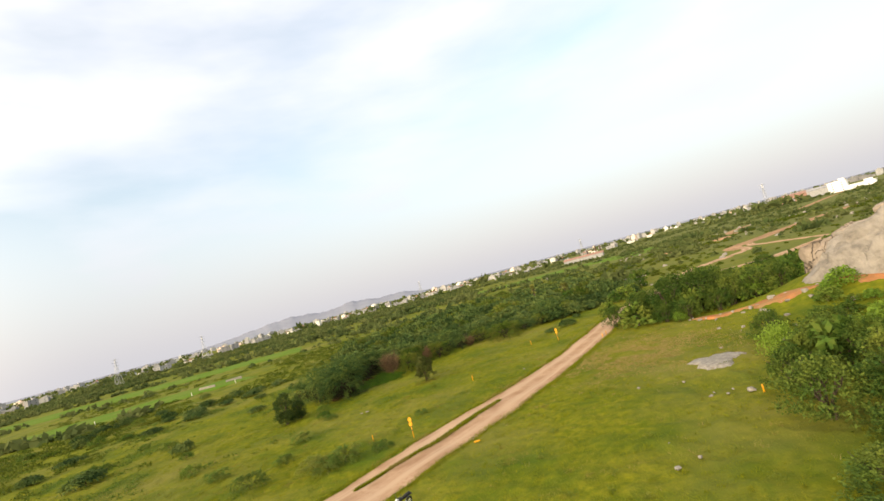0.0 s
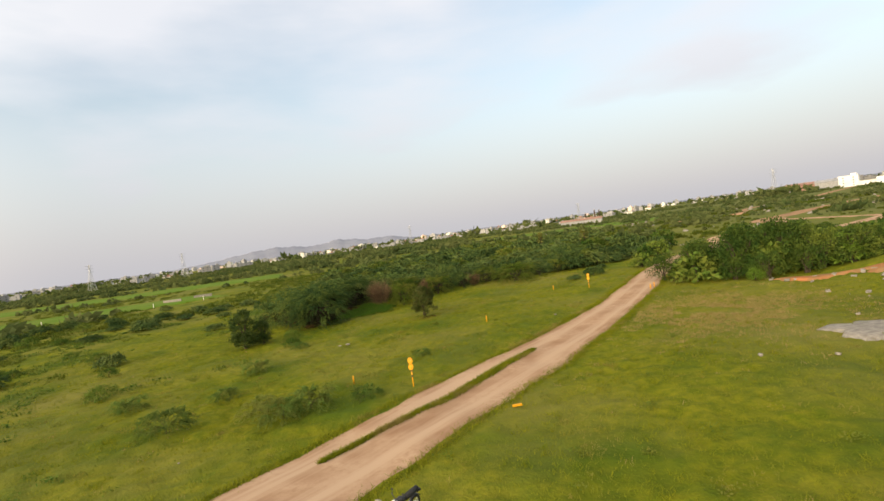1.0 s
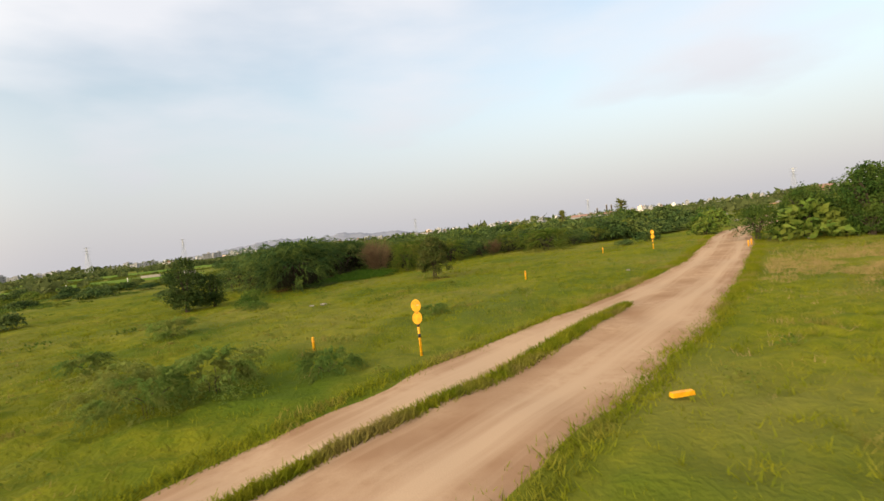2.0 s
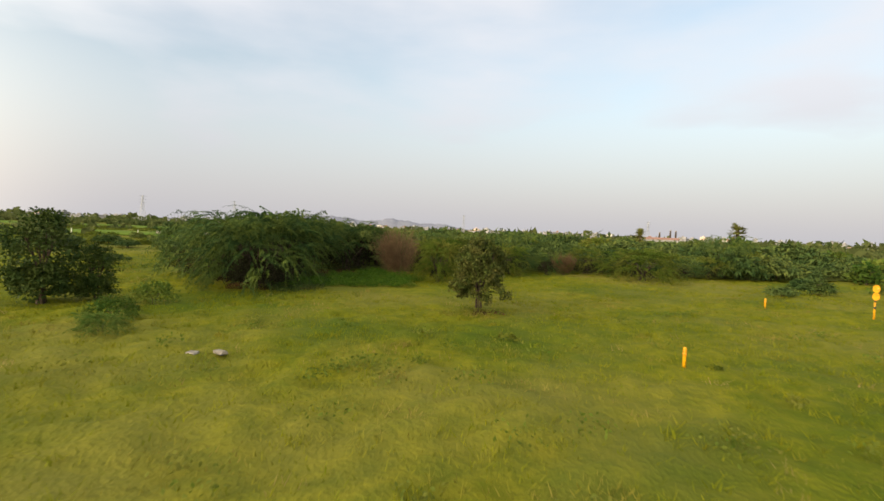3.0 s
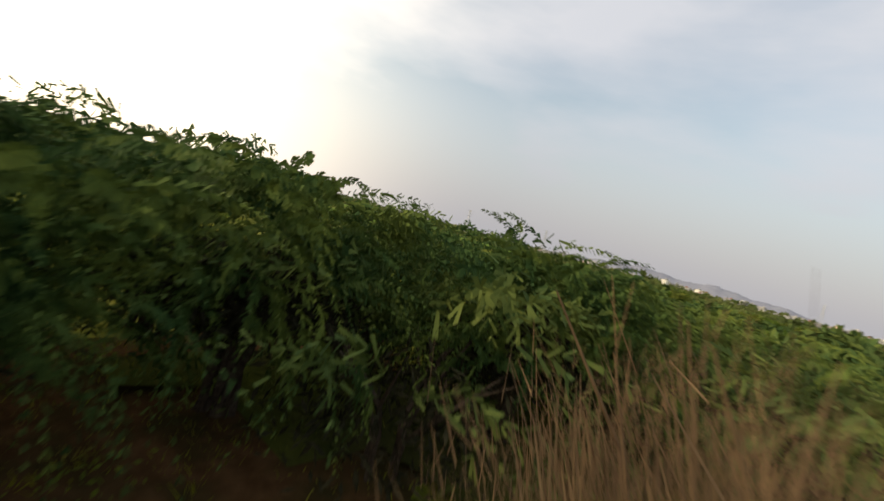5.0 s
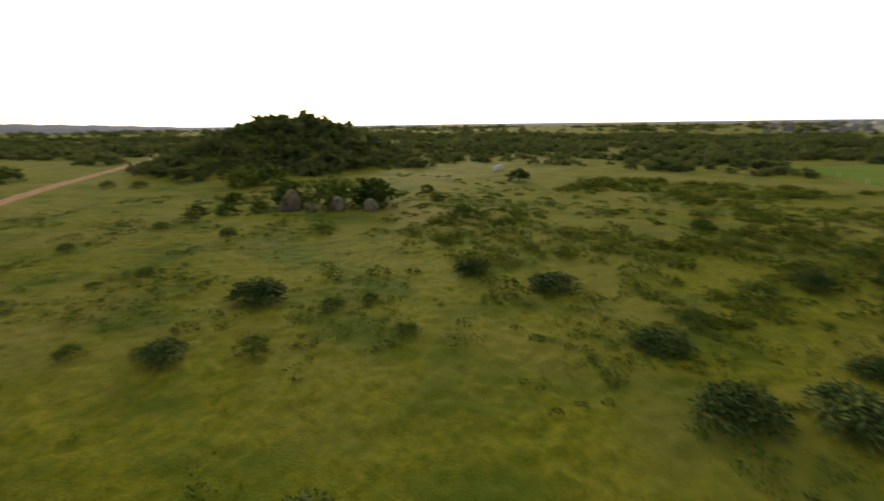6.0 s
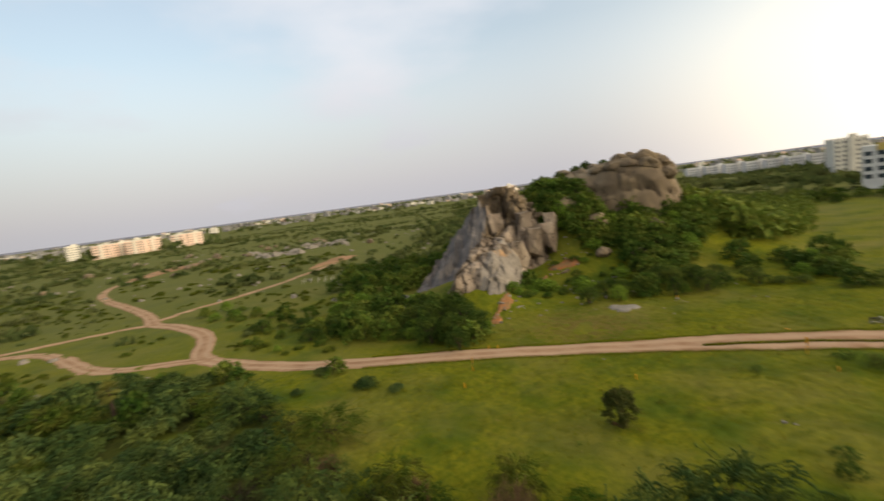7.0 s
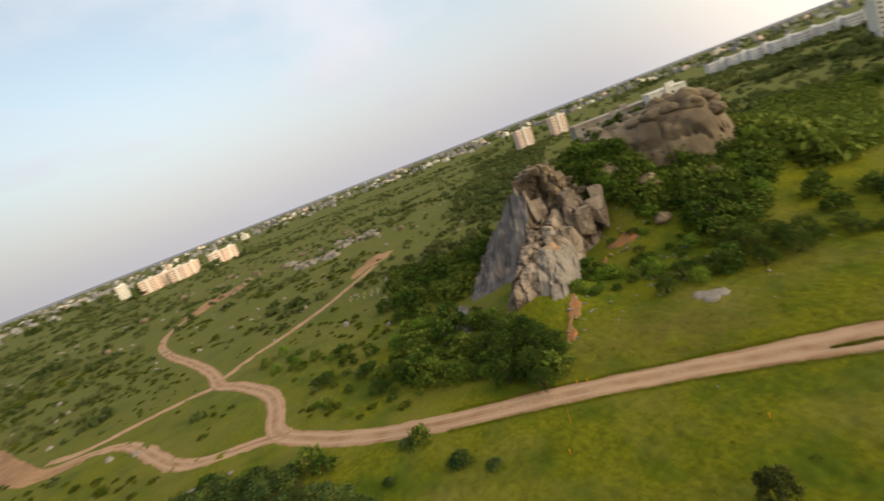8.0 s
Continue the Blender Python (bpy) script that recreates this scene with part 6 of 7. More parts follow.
def marker_sign(x, y, turn, label):
    ob = thing("marker_sign", label, "sign", "track markers", (x, y, float(surface(x, y))), turn)
    part("post", Shape().tube([(0, 0, -0.2), (0, 0, 0.5), (0, 0, 0.95)], [0.036, 0.036, 0.036], 12).mesh("post", M_YELLOW, True), ob, "yellow steel post")
    for z in (0.56, 0.86):
        part("band", Shape().tube([(0, 0, z - 0.05), (0, 0, z + 0.05)], [0.039, 0.039], 12).mesh("band", M_BLACK, True), ob, "black painted band")
    for z, lean in ((1.06, 4), (1.40, -3)):
        p = part("plate", disc(Shape(), (0, 0, 0), 0.135, 0.175, 0.012).mesh("plate", M_YELLOW), ob, "oval yellow plate")
        p.matrix_basis = pose(0.0, -0.045, z, -4, lean, 0)
        part("bolt", Shape().tube([(0, -0.014, 0.13), (0, 0.0, 0.13)], [0.016, 0.016], 8).mesh("bolt", M_BARK), p)
        for k, (mx, mz, mw) in enumerate(((-0.03, 0.015, 0.09), (0.05, 0.012, 0.05), (0.0, -0.03, 0.13)) if z > 1.2 else ((0.0, 0.10, 0.03),)):
            part("faded_mark", Shape().box((mx, -0.0085, mz), (mw, 0.003, 0.010)).mesh("faded_mark", M_CREAM if k == 1 and z > 1.2 else M_ORANGE), p)
    part("bracket", Shape().box((0, -0.02, 1.2), (0.04, 0.03, 0.7)).mesh("bracket", M_YELLOW), ob)


def post(x, y, h, mat, label, r=0.045):
    ob = thing("marker_post", label, "post", "marker posts", (x, y, float(surface(x, y))))
    part("shaft", Shape().tube([(0, 0, -0.1), (0, 0, h - r), (0, 0, h - r * 0.3), (0, 0, h)], [r, r, r * 0.75, r * 0.25], 12).mesh("shaft", mat, True), ob)
    part("collar", Shape().tube([(0, 0, h * 0.62), (0, 0, h * 0.7)], [r * 1.06, r * 1.06], 12).mesh("collar", M_ORANGE, True), ob)


marker_sign(0.0, 50.0, -3, "yellow double-oval marker sign on a banded post")
marker_sign(17.1, 75.1, -12, "yellow double-oval marker sign beside the track")
post(-3.6, 52.1, 0.42, M_YELLOW, "short yellow marker post in the grass", 0.042)
for q in ((5.3, 64.8), (13.9, 77.6), (21.3, 69.8), (22.0, 70.6), (21.8, 41.0)):
    post(*q, 0.5, M_YELLOW, "short yellow marker post in the grass")
post(-12.5, 39.9, 0.3, M_ORANGE, "short orange marker post in the grass", 0.06)
slab = thing("fallen_marker", "fallen yellow marker slab lying in the grass", "marker", "", (4.8, 45.0, float(surface(4.8, 45.0)) + 0.05), 8)
part("block", Shape().box((0, 0, 0.04), (0.42, 0.11, 0.08), 0, 0.94).mesh("block", M_YELLOW), slab)


# ---- motorbike ----
def motorbike(x, y, turn):
    """Built along +y, front wheel ahead, leaning on its side stand."""
    ob = thing("motorbike", "black motorbike with white headlight cowl parked on grass", "motorbike", "", (x, y, float(surface(x, y))), turn)

    def ring(c, R, r, n=22, m=6):
        s, pts, f = Shape(), [], []
        for i in range(n):
            a = 2 * math.pi * i / n
            for j in range(m):
                b = 2 * math.pi * j / m
                pts.append((c[0] + r * math.sin(b), c[1] + (R + r * math.cos(b)) * math.cos(a), c[2] + (R + r * math.cos(b)) * math.sin(a)))
        for i in range(n):
            for j in range(m):
                f.append((i * m + j, ((i + 1) % n) * m + j, ((i + 1) % n) * m + (j + 1) % m, i * m + (j + 1) % m))
        return s.add(pts, f)

    for cy in (0.66, -0.64):
        w = part("wheel", Shape().tube([(-0.05, cy, 0.30), (0.05, cy, 0.30)], [0.05, 0.05], 10).mesh("wheel", M_STEEL), ob)
        part("tyre", ring((0, cy, 0.30), 0.255, 0.05).mesh("tyre", M_RUBBER, True), w)
        rim = ring((0, cy, 0.30), 0.20, 0.014)
        for k in range(8):
            a = 2 * math.pi * k / 8
            rim.tube([(0, cy, 0.30), (0, cy + 0.2 * math.cos(a), 0.30 + 0.2 * math.sin(a))], [0.008, 0.008], 4)
        part("rim", rim.mesh("rim", M_CHROME), w)
    for sx in (-0.08, 0.08):
        part("fork", Shape().tube([(sx, 0.66, 0.30), (sx, 0.50, 0.72), (sx * 0.9, 0.42, 0.96)], [0.022, 0.022, 0.02], 8).mesh("fork", M_CHROME, True), ob)
    part("frame", Shape().tube([(0, 0.42, 0.86), (0, 0.2, 0.5), (0, -0.1, 0.32), (0, -0.64, 0.30)], [0.03] * 4, 8).tube([(0, 0.42, 0.86), (0, -0.2, 0.66), (0, -0.75, 0.72)], [0.03] * 3, 8).mesh("frame", M_BLACK, True), ob)
    part("engine", Shape().box((0, 0.08, 0.40), (0.24, 0.34, 0.26), 0, 0.8).tube([(0, 0.12, 0.5), (0, 0.18, 0.66)], [0.09, 0.08], 12).mesh("engine", M_BLACK), ob)
    part("fuel_tank", Shape().tube([(0, 0.42, 0.80), (0, 0.36, 0.84), (0, 0.16, 0.83), (0, -0.02, 0.78), (0, -0.08, 0.76)], [0.05, 0.13, 0.15, 0.11, 0.05], 14).mesh("fuel_tank", M_BLACK, True), ob, "glossy black fuel tank")
    part("seat", Shape().tube([(0, -0.06, 0.78), (0, -0.15, 0.80), (0, -0.5, 0.83), (0, -0.78, 0.87), (0, -0.84, 0.86)], [0.06, 0.12, 0.13, 0.10, 0.04], 12).mesh("seat", M_RUBBER, True), ob, "black padded seat")
    part("tail", Shape().box((0, -0.86, 0.74), (0.14, 0.22, 0.10), 0, 0.7).mesh("tail", M_BLACK), ob)
    part("handlebar", Shape().tube([(-0.36, 0.28, 1.04), (-0.2, 0.38, 1.06), (0, 0.42, 1.0), (0.2, 0.38, 1.06), (0.36, 0.28, 1.04)], [0.016] * 5, 8).mesh("handlebar", M_BLACK, True), ob)
    for sx in (-1, 1):
        mr = part("mirror", disc(Shape(), (sx * 0.30, 0.30, 1.24), 0.06, 0.04, 0.02, 14).mesh("mirror", M_BLACK), ob)
        part("mirror_stalk", Shape().tube([(sx * 0.22, 0.37, 1.06), (sx * 0.30, 0.31, 1.22)], [0.008, 0.008], 6).mesh("mirror_stalk", M_BLACK), mr)
    hl = part("headlight", disc(Shape(), (0, 0, 0), 0.09, 0.09, 0.10, 18).mesh("headlight", M_WHITE, True), ob, "white headlight cowl")
    hl.matrix_basis = pose(0, 0.54, 0.92, 0, 0, 180)
    for cy, a0, a1 in ((0.66, 0.5, 2.4), (-0.64, 0.6, 2.7)):
        s = Shape()
        for k in range(8):
            a, b = a0 + (a1 - a0) * k / 8, a0 + (a1 - a0) * (k + 1) / 8
            s.add([(sx, cy + 0.33 * math.cos(q), 0.30 + 0.33 * math.sin(q)) for q in (a, b) for sx in (-0.06, 0.06)] + [(sx, cy + 0.345 * math.cos(q), 0.30 + 0.345 * math.sin(q)) for q in (a, b) for sx in (-0.06, 0.06)],
                  [(0, 1, 3, 2), (4, 6, 7, 5), (0, 2, 6, 4), (1, 5, 7, 3)])
        part("mudguard", s.mesh("mudguard", M_BLACK), ob)
    part("exhaust", Shape().tube([(0.12, 0.12, 0.32), (0.15, -0.2, 0.30), (0.16, -0.78, 0.40)], [0.025, 0.035, 0.05], 10).mesh("exhaust", M_CHROME, True), ob)
    part("side_stand", Shape().tube([(-0.08, 0.0, 0.30), (-0.24, 0.05, 0.0)], [0.012, 0.012], 6).mesh("side_stand", M_STEEL), ob)
    ob.matrix_basis = ob.matrix_basis @ pose(0, 0, 0, 0, -7, 0) @ Matrix.Diagonal((1 / S, 1 / S, 1 / S, 1.0))


motorbike(0.45, 38.1, 140)


# ---- buildings ----
def slab_mesh(name, pts, z0, z1, mat):
    n = len(pts)
    return Shape().add([(*p, z0) for p in pts] + [(*p, z1) for p in pts], [tuple(reversed(range(n))), tuple(range(n, 2 * n))] + [(i, (i + 1) % n, (i + 1) % n + n, i + n) for i in range(n)]).mesh(name, mat)


def window_mesh(w, h, glass, trim):
    """A window on a wall that faces -y: frame proud of the wall, sill, pane set back in the frame."""
    def make():
        s = Shape()
        t = 0.09
        for c, q in (((0, -0.04, h / 2), (w + 2 * t, 0.16, t)), ((0, -0.04, -h / 2), (w + 2 * t, 0.22, t)), ((-w / 2, -0.04, 0), (t, 0.16, h)), ((w / 2, -0.04, 0), (t, 0.16, h))):
            s.box(c, q)
        return s.mesh("window", trim)
    def pane():
        return Shape().box((0, 0.0, 0), (w - 0.02, 0.05, h - 0.02)).box((0, -0.03, 0), (0.05, 0.04, h - 0.1)).mesh("pane", glass)
    return cached(("win", w, h, glass.name, trim.name), make), cached(("pane", w, h, glass.name), pane)


def windows(parent, a, b, floors, z0, dz, spots, w, h, glass=M_GLASS, trim=M_WHITE):
    """Windows along the wall from a to b (its face to the right of the way from a to b), at the given shares of its length."""
    a, b = Vector((*a, 0)), Vector((*b, 0))
    ang = math.degrees(math.atan2(b.y - a.y, b.x - a.x))
    fm, pm = window_mesh(w, h, glass, trim)
    for i in range(floors):
        for u in spots:
            p = a.lerp(b, u)
            ob = part("window", fm, parent)
            ob.matrix_basis = pose(p.x, p.y, z0 + i * dz, 0, 0, ang)
            part("pane", pm, ob)


def along(a, b, u0, u1, out):
    """A thin upright panel's plan on the wall from a to b, standing proud by out."""
    a, b = Vector(a), Vector(b)
    d = (b - a).normalized()
    n = Vector((d.y, -d.x))
    p, q = a.lerp(b, u0), a.lerp(b, u1)
    return [tuple(p + n * out), tuple(q + n * out), tuple(q - n * 0.3), tuple(p - n * 0.3)]


# the tall block: its main front looks north, towards the meadow
A, B, C, D, E_ = (42, -146), (25, -135.5), (-3.5, -142), (0.5, -162), (40, -166)
tower = thing("office_tower", "eight-storey white and ochre office block with blue glass bands", "building")
part("wall", slab_mesh("wall", [A, B, C, D, E_][::-1], 0, 29.0, M_WHITE), tower)
part("podium", slab_mesh("podium", along(B, C, -0.02, 1.16, 0.9), 0, 4.2, M_GREY), tower, "grey concrete podium")
front = (C, B)      # from west to east, so that its face is to the north
part("ochre_panel", slab_mesh("ochre_panel", along(B, C, 0.02, 0.73, 0.5), 26.6, 30.4, M_YWALL), tower, "ochre roof band")
part("ochre_panel", slab_mesh("ochre_panel", along(B, C, 0.0, 0.12, 0.35), 4.2, 25.0, M_YWALL), tower, "ochre vertical band")
part("white_panel", slab_mesh("white_panel", along(B, C, 0.06, 0.28, 0.55), 4.2, 25.0, M_CREAM), tower, "plain pale wall panel")
for i in range(6):
    z = 5.4 + 3.5 * i
    for u0, u1 in ((0.31, 0.49), (0.53, 0.71)):
        part("glass_band", slab_mesh("glass_band", along(B, C, u0, u1, 0.25), z, z + 2.0, M_BGLASS), tower, "blue glass window band")
        part("spandrel", slab_mesh("spandrel", along(B, C, u0, u1, 0.32), z + 2.15, z + 2.75, M_WHITE), tower)
for u in (0.29, 0.50, 0.72):
    part("ochre_pier", slab_mesh("ochre_pier", along(B, C, u - 0.012, u + 0.012, 0.5), 4.2, 25.0, M_YWALL), tower, "ochre pier")
windows(tower, B, C, 7, 6.4, 3.35, [0.79, 0.92], 2.3, 1.8)
windows(tower, A, B, 7, 6.4, 3.35, [0.12, 0.3, 0.64, 0.86], 2.5, 1.8)
part("balcony_stack", slab_mesh("balcony_stack", along(A, B, 0.42, 0.52, 0.9), 4.2, 24.0, M_YWALL), tower, "ochre balcony stack")
part("roof_frame", Shape().box((-1.5, -143.4, 30.0), (0.4, 0.4, 2.2)).box((4.5, -142.0, 30.0), (0.4, 0.4, 2.2)).box((1.5, -142.7, 31.0), (7.5, 0.5, 0.4), radians(12)).mesh("roof_frame", M_WHITE), tower)
part("roof_room", Shape().box((17, -147, 30.2), (9, 7, 2.6), radians(12)).mesh("roof_room", M_CREAM), tower)

# the low block
A, B, C, D = (76, -112), (43, -126), (48, -141), (82, -126)
low = thing("office_block", "five-storey white and ochre office block with open bays", "building")
part("wall", slab_mesh("wall", [A, B, C, D][::-1], 0, 15.2, M_WHITE), low)
part("ochre_panel", slab_mesh("ochre_panel", along(A, B, 0.12, 0.66, 0.5), 13.4, 15.9, M_YWALL), low, "ochre roof band")
for u in (0.22, 0.41, 0.62):
    part("ochre_pier", slab_mesh("ochre_pier", along(A, B, u - 0.016, u + 0.016, 0.5), 2, 13.4, M_YWALL), low, "ochre pier")
for z in (5.6, 9.2):
    part("ochre_beam", slab_mesh("ochre_beam", along(A, B, 0.22, 0.62, 0.42), z - 0.5, z + 0.3, M_YWALL), low, "ochre beam")
for i in range(4):
    for u0, u1 in ((0.24, 0.395), (0.425, 0.605)):
        part("open_bay", slab_mesh("open_bay", along(A, B, u0, u1, 0.12), 2.6 + 3.0 * i, 4.7 + 3.0 * i, M_GLASS), low, "dark open bay")
windows(low, A, B, 4, 4.4, 2.7, [0.05, 0.15, 0.80, 0.92], 2.4, 1.6)
part("parapet", slab_mesh("parapet", along(A, B, 0.66, 1.0, 0.3), 14.6, 16.2, M_CREAM), low)
annex = thing("ochre_annex", "ochre and cream apartment house behind the offices", "building")
part("wall", slab_mesh("wall", [(48, -151.7), (43, -164), (51, -168.6), (54, -155.1)], 0, 16.8, M_YWALL), annex)
windows(annex, (54, -155.1), (48, -151.7), 5, 3.4, 2.8, [0.25, 0.75], 1.6, 1.3)
hoard = thing("blue_hoarding", "blue sheet hoarding round the building's foot", "fence")
for k in range(7):
    part("panel", Shape().box((27 + 2.5 * k, -131.0 + 0.9 * k + 0.2 * (k % 2), 1.7), (2.4, 0.12, 3.4), radians(20)).mesh("panel", M_BLUE), hoard)
wall = thing("compound_wall", "long grey compound wall in front of the offices", "wall")
for k in range(22):
    part("wall_panel", Shape().box((-22 + 4.6 * k, -128 + 0.62 * k, 0.9), (4.5, 0.25, 1.9), radians(7.6)).mesh("wall_panel", M_GREY), wall)


def flats(x, y, turn, w, d, storeys, mat, label, cols=6, group="distant flats", roof=None, dark=M_GLASS):
    """A block of flats with rows of windows on its two long sides and balconies."""
    ob = thing("apartment_block", label, "building", group, (x, y, float(hill(x, y)) - 0.5), turn)
    H = storeys * 2.4 + 1.0
    part("wall", cached(("flat", w, d, storeys, mat.name), lambda: Shape().box((0, 0, H / 2), (w, d, H)).mesh("wall", mat)), ob)
    part("roof_parapet", cached(("par", w, d, storeys), lambda: Shape().box((0, 0, H + 0.4), (w + 0.4, d + 0.4, 0.5)).box((w * 0.2, 0, H + 1.4), (3, 3, 1.8)).mesh("roof_parapet", roof or mat)), ob)
    spots = [(k + 0.5) / cols for k in range(cols)]
    windows(ob, (-w / 2, -d / 2), (w / 2, -d / 2), storeys, 1.7, 2.4, spots, 1.3, 1.1, dark, mat)
    part("stair_bay", cached(("bay", d, storeys, mat.name), lambda: Shape().box((0, -d / 2 - 0.4, H / 2 + 0.8), (2.2, 1.0, H + 1.4)).mesh("stair_bay", roof or mat)), ob)
    return ob


def facing(x, y, ex=-24.0, ey=92.0):
    """The turn that lets a block's front look towards a point."""
    return math.degrees(math.atan2(ey - y, ex - x)) + 90


def polar(az, d, ex=-25.0, ey=92.0):
    a = radians(az)
    return ex - math.sin(a) * d, ey + math.cos(a) * d


for k, az in enumerate((283.0, 281.6, 280.2, 278.9, 276.4, 275.0)):
    x, y = polar(az, 560 + 14 * (k % 2))
    flats(x, y, facing(x, y) + (12 if k % 2 else -14), 15 if k != 4 else 11, 12, 5, M_PINK, "pale pink five-storey apartment block", 5, "pink flats", M_CREAM)
x, y = polar(285.3, 640)
flats(x, y, facing(x, y), 11, 9, 6, M_CREAM, "cream apartment block with a roof tank", 4, "pink flats")
for az, d, n, w in ((207.4, 345, 10, 15), (181.9, 560, 11, 20), (178.7, 600, 12, 18), (184.2, 590, 10, 16), (239.7, 470, 9, 14), (235.7, 500, 9, 14)):
    x, y = polar(az, d)
    flats(x, y, facing(x, y) + 18, w, 14, n - 2, M_PINK if az > 230 else M_CREAM, "tall pale pink apartment tower far off" if az > 230 else "tall cream apartment tower far off", 5, "far towers", M_CREAM)
for k in range(7):
    x, y = polar(209.0 + 1.75 * k, 520 + 12 * k)
    flats(x, y, facing(x, y) + 20, 22, 11, 4, M_WHITE, "long white row of four-storey flats", 8, "white rows")
x, y = polar(230.3, 240, -21.0, 91.8)
flats(x, y, facing(x, y) + 12, 34, 16, 6, M_BROWNWALL, "long brown-grey institutional building behind the dome", 5, "institution")
x, y = polar(224.6, 232, -21.0, 91.8)
flats(x, y, facing(x, y) + 12, 14, 14, 7, M_CREAM, "cream institutional wing catching the low sun", 4, "institution")


def house(x, y, turn, w, d, h, mat, label, roof=M_GREY, group="town houses"):
    ob = thing("house", label, "house", group, (x, y, float(hill(x, y)) - 0.3), turn)
    part("wall", cached(("house", w, d, h, mat.name), lambda: Shape().box((0, 0, h / 2), (w, d, h)).mesh("wall", mat)), ob)
    part("roof", cached(("roof", w, d, h, roof.name), lambda: Shape().box((0, 0, h + 0.15), (w + 0.6, d + 0.6, 0.3)).box((w * 0.25, 0, h + 1.1), (w * 0.3, d * 0.4, 1.7)).mesh("roof", roof)), ob)
    n = max(1, int(h / 2.3))
    windows(ob, (-w / 2, -d / 2), (w / 2, -d / 2), n, 1.4, 2.3, (0.25, 0.75), 1.1, 1.0, M_GLASS, mat)
    return ob


rng = random.Random(21)
town = 0
for az0, az1, d0, d1, n in ((-4, 20, 640, 900, 46), (20, 47, 600, 820, 34), (55, 95, 560, 900, 46), (335, 356, 560, 800, 26), (318, 330, 640, 900, 12), (245, 272, 900, 1400, 40), (286, 300, 760, 1200, 20), (212, 240, 900, 1300, 26)):
    for k in range(n):
        az, d = rng.uniform(az0, az1), rng.uniform(d0, d1)
        x, y = polar(az, d, 0, 60)
        w, dd, st = rng.choice((6, 7, 9, 12)), rng.choice((6, 8)), rng.choice((1, 1, 1, 2, 2, 3))
        mat = rng.choice((M_TOWN, M_TOWN, M_TOWN, M_TOWN, M_TOWN, M_TOWN, M_CREAM, M_GREY))
        house(x, y, facing(x, y, 0, 60) + rng.choice((-25, 0, 20)), w, dd, st * 2.3 + 0.5, mat, "pale flat-roofed house in the distant town", rng.choice((M_TOWN, M_GREY, M_GREY, M_ROOF)))


def town(name, n, az0, az1, d0, d1, seed, mat, label):
    """Far houses beyond counting: stepped boxes with roof rooms, as one mesh."""
    r = random.Random(seed)
    s = Shape()
    for _ in range(n):
        az, d = r.uniform(az0, az1), d0 + (d1 - d0) * r.random() ** 1.3
        x, y = polar(az, d, 0, 60)
        w, dd, h, q = r.uniform(6, 17), r.uniform(6, 11), r.choice((2.6, 2.6, 5, 5, 7.4, 10)), r.uniform(0, 1.5)
        z = float(hill(x, y)) - 0.5
        s.box((x, y, z + h / 2), (w, dd, h), q)
        s.box((x, y, z + h + 1.0), (w * 0.35, dd * 0.4, 2.2), q)
        s.box((x, y, z + h + 0.1), (w + 0.7, dd + 0.7, 0.3), q)
    tagged(new(name, s.mesh(name, mat)), label, "town", kind="stuff")


for k, (mat, label) in enumerate(((M_TOWN, "white houses of the distant town"), (M_CREAM, "cream houses of the distant town"), (M_GREY, "grey concrete houses of the distant town"), (M_PINK, "pale pink houses of the distant town"))):
    town("far_town", (420, 110, 330, 60)[k], 195, 330, 1050, 2700, 50 + k, mat, label)
    town("far_town", (150, 40, 140, 20)[k], -30, 95, 900, 1900, 60 + k, mat, label)


def shed(x, y, turn, w, d, h, mat, roof, label):
    """A pitched-roof works shed."""
    ob = thing("factory_shed", label, "shed", "works sheds", (x, y, float(hill(x, y)) - 0.3), turn)
    part("wall", Shape().box((0, 0, h / 2), (w, d, h)).mesh("wall", mat), ob)
    part("roof", Shape().add([(-w / 2 - 0.5, -d / 2 - 0.6, h), (w / 2 + 0.5, -d / 2 - 0.6, h), (w / 2 + 0.5, 0, h + d * 0.16), (-w / 2 - 0.5, 0, h + d * 0.16), (-w / 2 - 0.5, d / 2 + 0.6, h), (w / 2 + 0.5, d / 2 + 0.6, h)],
                                [(0, 1, 2, 3), (3, 2, 5, 4), (0, 3, 4), (1, 5, 2)]).mesh("roof", roof), ob)
    for k in range(4):
        part("door", Shape().box((-w * 0.36 + k * w * 0.24, -d / 2 - 0.06, h * 0.32), (w * 0.1, 0.14, h * 0.62)).mesh("door", M_GREY), ob)
    return ob


x, y = polar(322.6, 640, 0, 30)
shed(x, y, facing(x, y), 30, 14, 7, M_ROOF, M_ROOF, "long shed with rusty red sheet walls")
x, y = polar(320.6, 620, 0, 30)
shed(x, y, facing(x, y), 24, 14, 7, M_GREY, M_GREY, "long grey sheet-metal shed")
x, y = 372, 462
house(x, y, facing(x, y), 14, 10, 10, M_WHITE, "large white house at the end of the red road", M_WHITE)
x, y = polar(314.8, 640, 0, 30)
shed(x, y, facing(x, y), 18, 12, 6, M_BLUE, M_BLUE, "blue sheet-metal works shed")
x, y = polar(317.6, 560, 0, 30)
house(x, y, facing(x, y), 20, 8, 4, M_WHITE, "low white plastered roadside shed", M_WHITE)
x, y = polar(343.4, 430, 0, 30)
shed(x, y, facing(x, y), 34, 10, 3.6, M_GREY, M_ROOF, "long low works shed beside chimneys")
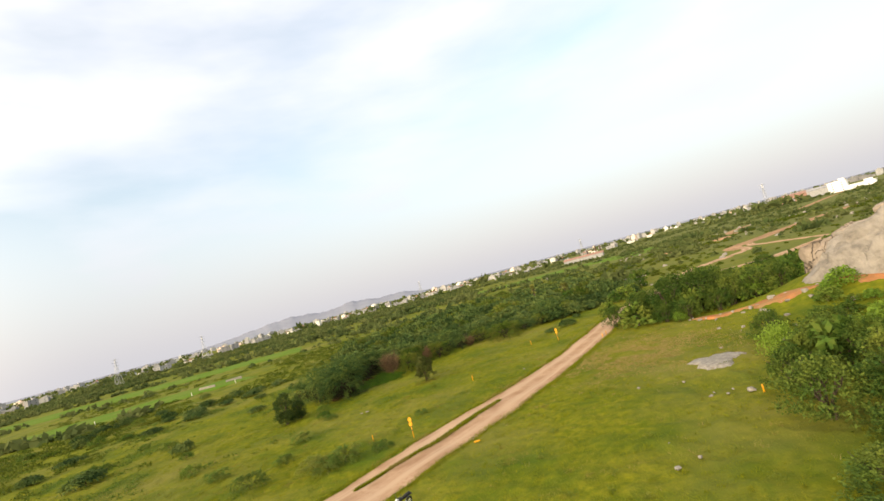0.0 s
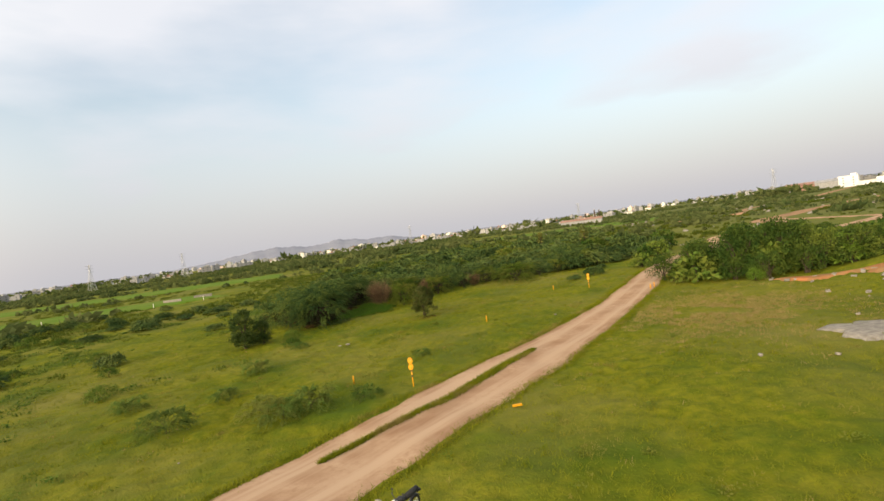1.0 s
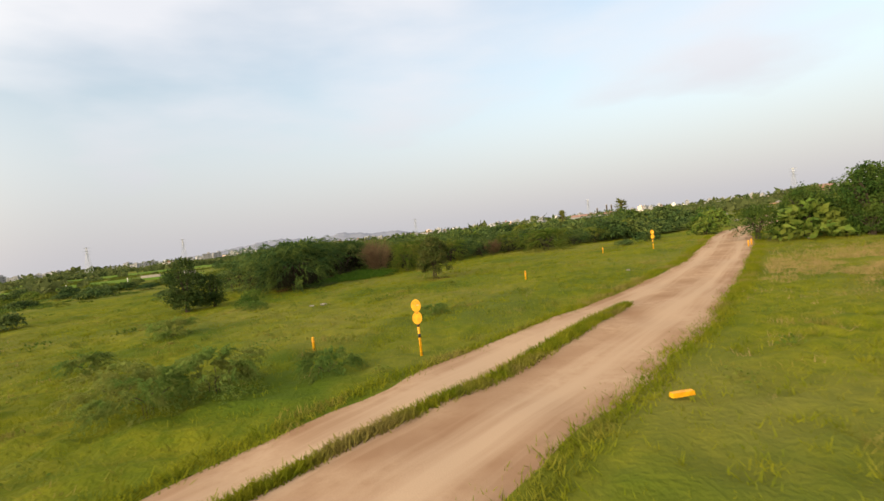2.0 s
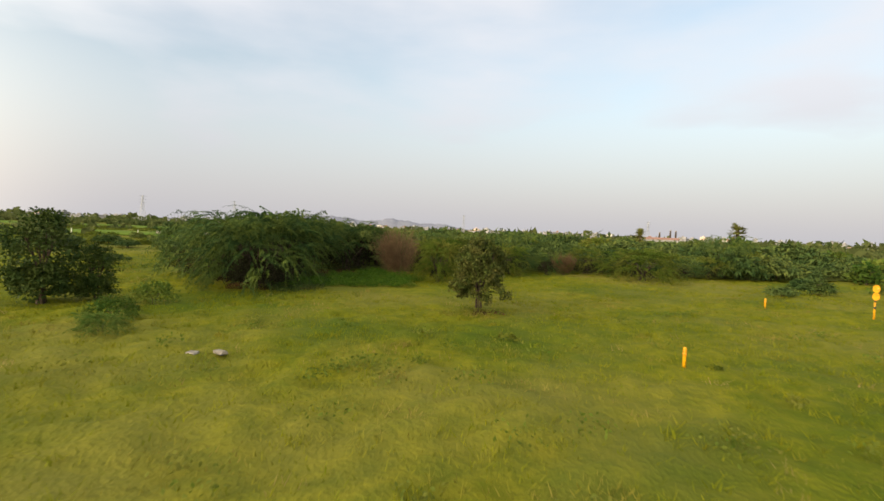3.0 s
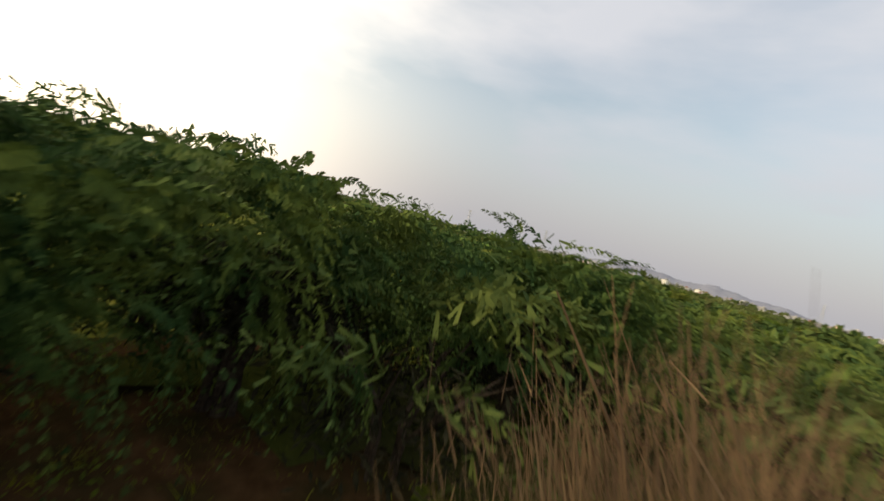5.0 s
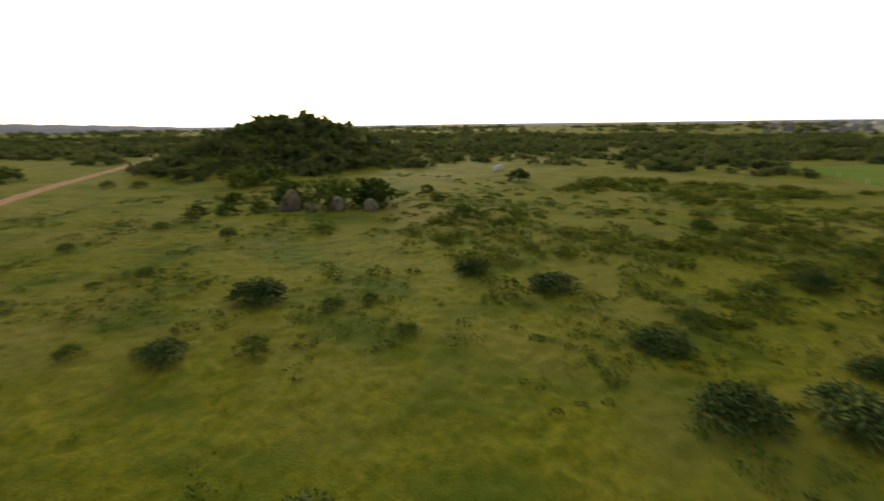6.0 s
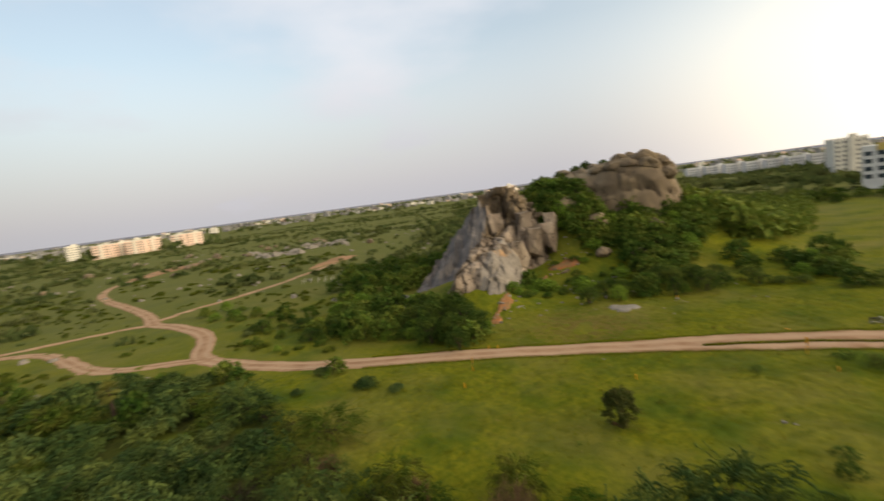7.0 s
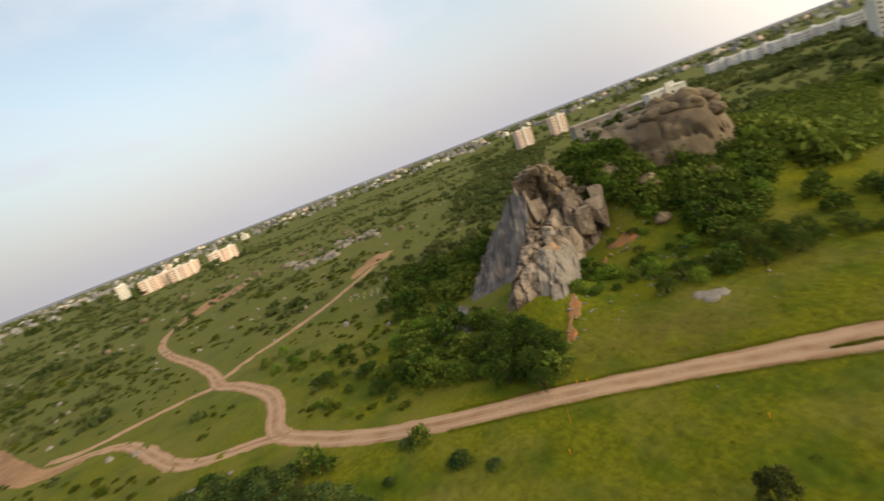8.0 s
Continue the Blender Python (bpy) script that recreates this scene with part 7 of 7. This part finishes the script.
for k, (az, h) in enumerate(((342.9, 8.5), (341.9, 10.5), (341.4, 10))):
    x, y = polar(az, 440, 0, 30)
    ch = thing("chimney", "brown brick works chimney", "chimney", "works chimneys", (x, y, 0))
    part("shaft", Shape().tube([(0, 0, -0.5), (0, 0, h * 0.6), (0, 0, h)], [0.8, 0.65, 0.55], 12).mesh("shaft", M_BARK, True), ch)
    part("rim", Shape().tube([(0, 0, h - 0.8), (0, 0, h)], [0.66, 0.66], 12).mesh("rim", M_GREY, True), ch)


# ---- pylons, masts and low walls ----
def pylon(x, y, h, turn):
    ob = thing("pylon", "steel lattice power pylon far off", "pylon", "pylons", (x, y, float(hill(x, y))), turn)

    def make():
        s = Shape()
        def at(u, i, j):
            w = (0.5 - 0.42 * min(1, u / 0.8)) * h * 0.22
            return (i * w, j * w, u * h)
        us = [0, 0.2, 0.36, 0.5, 0.62, 0.72, 0.8, 1.0]
        for i in (-1, 1):
            for j in (-1, 1):
                s.tube([at(u, i, j) for u in us], [0.09] * len(us), 4)
        for a, b in zip(us, us[1:]):
            for (i, j), (k, l) in (((-1, -1), (1, -1)), ((1, -1), (1, 1)), ((1, 1), (-1, 1)), ((-1, 1), (-1, -1))):
                s.tube([at(a, i, j), at(b, k, l)], [0.045, 0.045], 3)
                s.tube([at(a, k, l), at(b, i, j)], [0.045, 0.045], 3)
        return s.mesh("lattice", M_STEEL)

    part("lattice", cached(("pylon", h), make), ob)
    for u in (0.74, 0.85, 0.96):
        part("cross_arm", cached(("arm", h, u), lambda: Shape().tube([(-h * 0.14, 0, u * h), (0, 0, u * h + 0.4), (h * 0.14, 0, u * h)], [0.08, 0.16, 0.08], 4).mesh("cross_arm", M_STEEL)), ob)


for az, d, h in ((30, 560, 26), (38.7, 480, 24), (3.8, 700, 27), (74.9, 420, 26), (322.9, 520, 26), (303, 640, 26), (343, 620, 24)):
    x, y = polar(az, d, 0, 60)
    pylon(x, y, h, az + 30)


def low_wall(pts, h, mat, label):
    ob = thing("low_wall", label, "wall", "low walls", (*pts[0], float(hill(*pts[0]))))
    a, b = Vector(pts[0]), Vector(pts[1])
    n = max(1, int((b - a).length / 1.5))
    for k in range(n):
        m = (b - a) * ((k + 0.5) / n)
        part("wall_segment", Shape().box((m.x, m.y, h / 2 - 0.1), ((b - a).length / n - 0.03, 0.25, h + 0.02 * (k % 3)), math.atan2((b - a).y, (b - a).x)).mesh("wall_segment", mat), ob)


low_wall([(-68.2, 143.4), (-63.2, 142.4)], 0.9, M_STONE, "short broken whitewashed wall at the field's edge")
low_wall([(-62.3, 146.6), (-58.3, 148)], 0.9, M_STONE, "short broken whitewashed wall at the field's edge")
low_wall([(46.6, 139), (52.6, 133.2)], 0.25, M_STONE, "low pale stone wall in the scrub")
low_wall([(-134, 25), (-127, 26.5)], 1.2, M_WHITE, "low white wall at the meadow's far side")
for k in range(24):     # white posts of the plot fences
    u = k / 23
    if k < 12:
        x, y = -160 + 104 * k / 11, 92 + 47 * k / 11
    else:
        x, y = 103 - 0.5 * (k - 12) + 3.0 * ((k - 12) % 2), 82 - 0.85 * (k - 12)
    p = thing("fence_post", "short white concrete fence post", "post", "fence posts", (x, y, float(hill(x, y))))
    part("shaft", cached("fpost", lambda: Shape().box((0, 0, 0.4), (0.11, 0.11, 1.1), 0, 0.8).mesh("shaft", M_CREAM)), p)

# ---- hills on the horizon ----
def ridge(name, az0, az1, d, prof, label):
    """A far ridge: a solid long mound."""
    n, m = 90, 7
    co = np.zeros((n, m, 3))
    for i in range(n):
        az = radians(az0 + (az1 - az0) * i / (n - 1))
        u = i / (n - 1)
        top = float(np.interp(u, *zip(*prof))) * (1 + 0.05 * math.sin(i * 0.9) + 0.04 * math.sin(i * 2.3))
        for j in range(m):
            r = d + (j - 3) * d * 0.03
            k = math.cos((j - 3) / 3 * math.pi / 2)
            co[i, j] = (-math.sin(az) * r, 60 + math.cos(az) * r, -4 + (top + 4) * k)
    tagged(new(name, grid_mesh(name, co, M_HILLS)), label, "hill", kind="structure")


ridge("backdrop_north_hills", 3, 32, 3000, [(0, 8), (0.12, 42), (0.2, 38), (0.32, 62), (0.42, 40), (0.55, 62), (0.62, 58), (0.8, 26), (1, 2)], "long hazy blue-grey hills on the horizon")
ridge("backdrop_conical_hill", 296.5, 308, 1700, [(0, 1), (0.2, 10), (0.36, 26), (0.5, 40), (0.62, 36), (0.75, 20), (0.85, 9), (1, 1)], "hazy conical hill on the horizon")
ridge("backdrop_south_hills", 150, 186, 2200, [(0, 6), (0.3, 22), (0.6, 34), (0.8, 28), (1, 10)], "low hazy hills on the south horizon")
# low ring all round; its grey stands for haze along the horizon
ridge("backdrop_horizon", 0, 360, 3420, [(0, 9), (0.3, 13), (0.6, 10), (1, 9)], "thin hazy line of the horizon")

# ---- from the plan's units to metres ----
for ob in [o for o in scene.objects if o.parent is None and o.type in ("MESH", "EMPTY")]:
    ob.matrix_basis = Matrix.Scale(S, 4) @ ob.matrix_basis
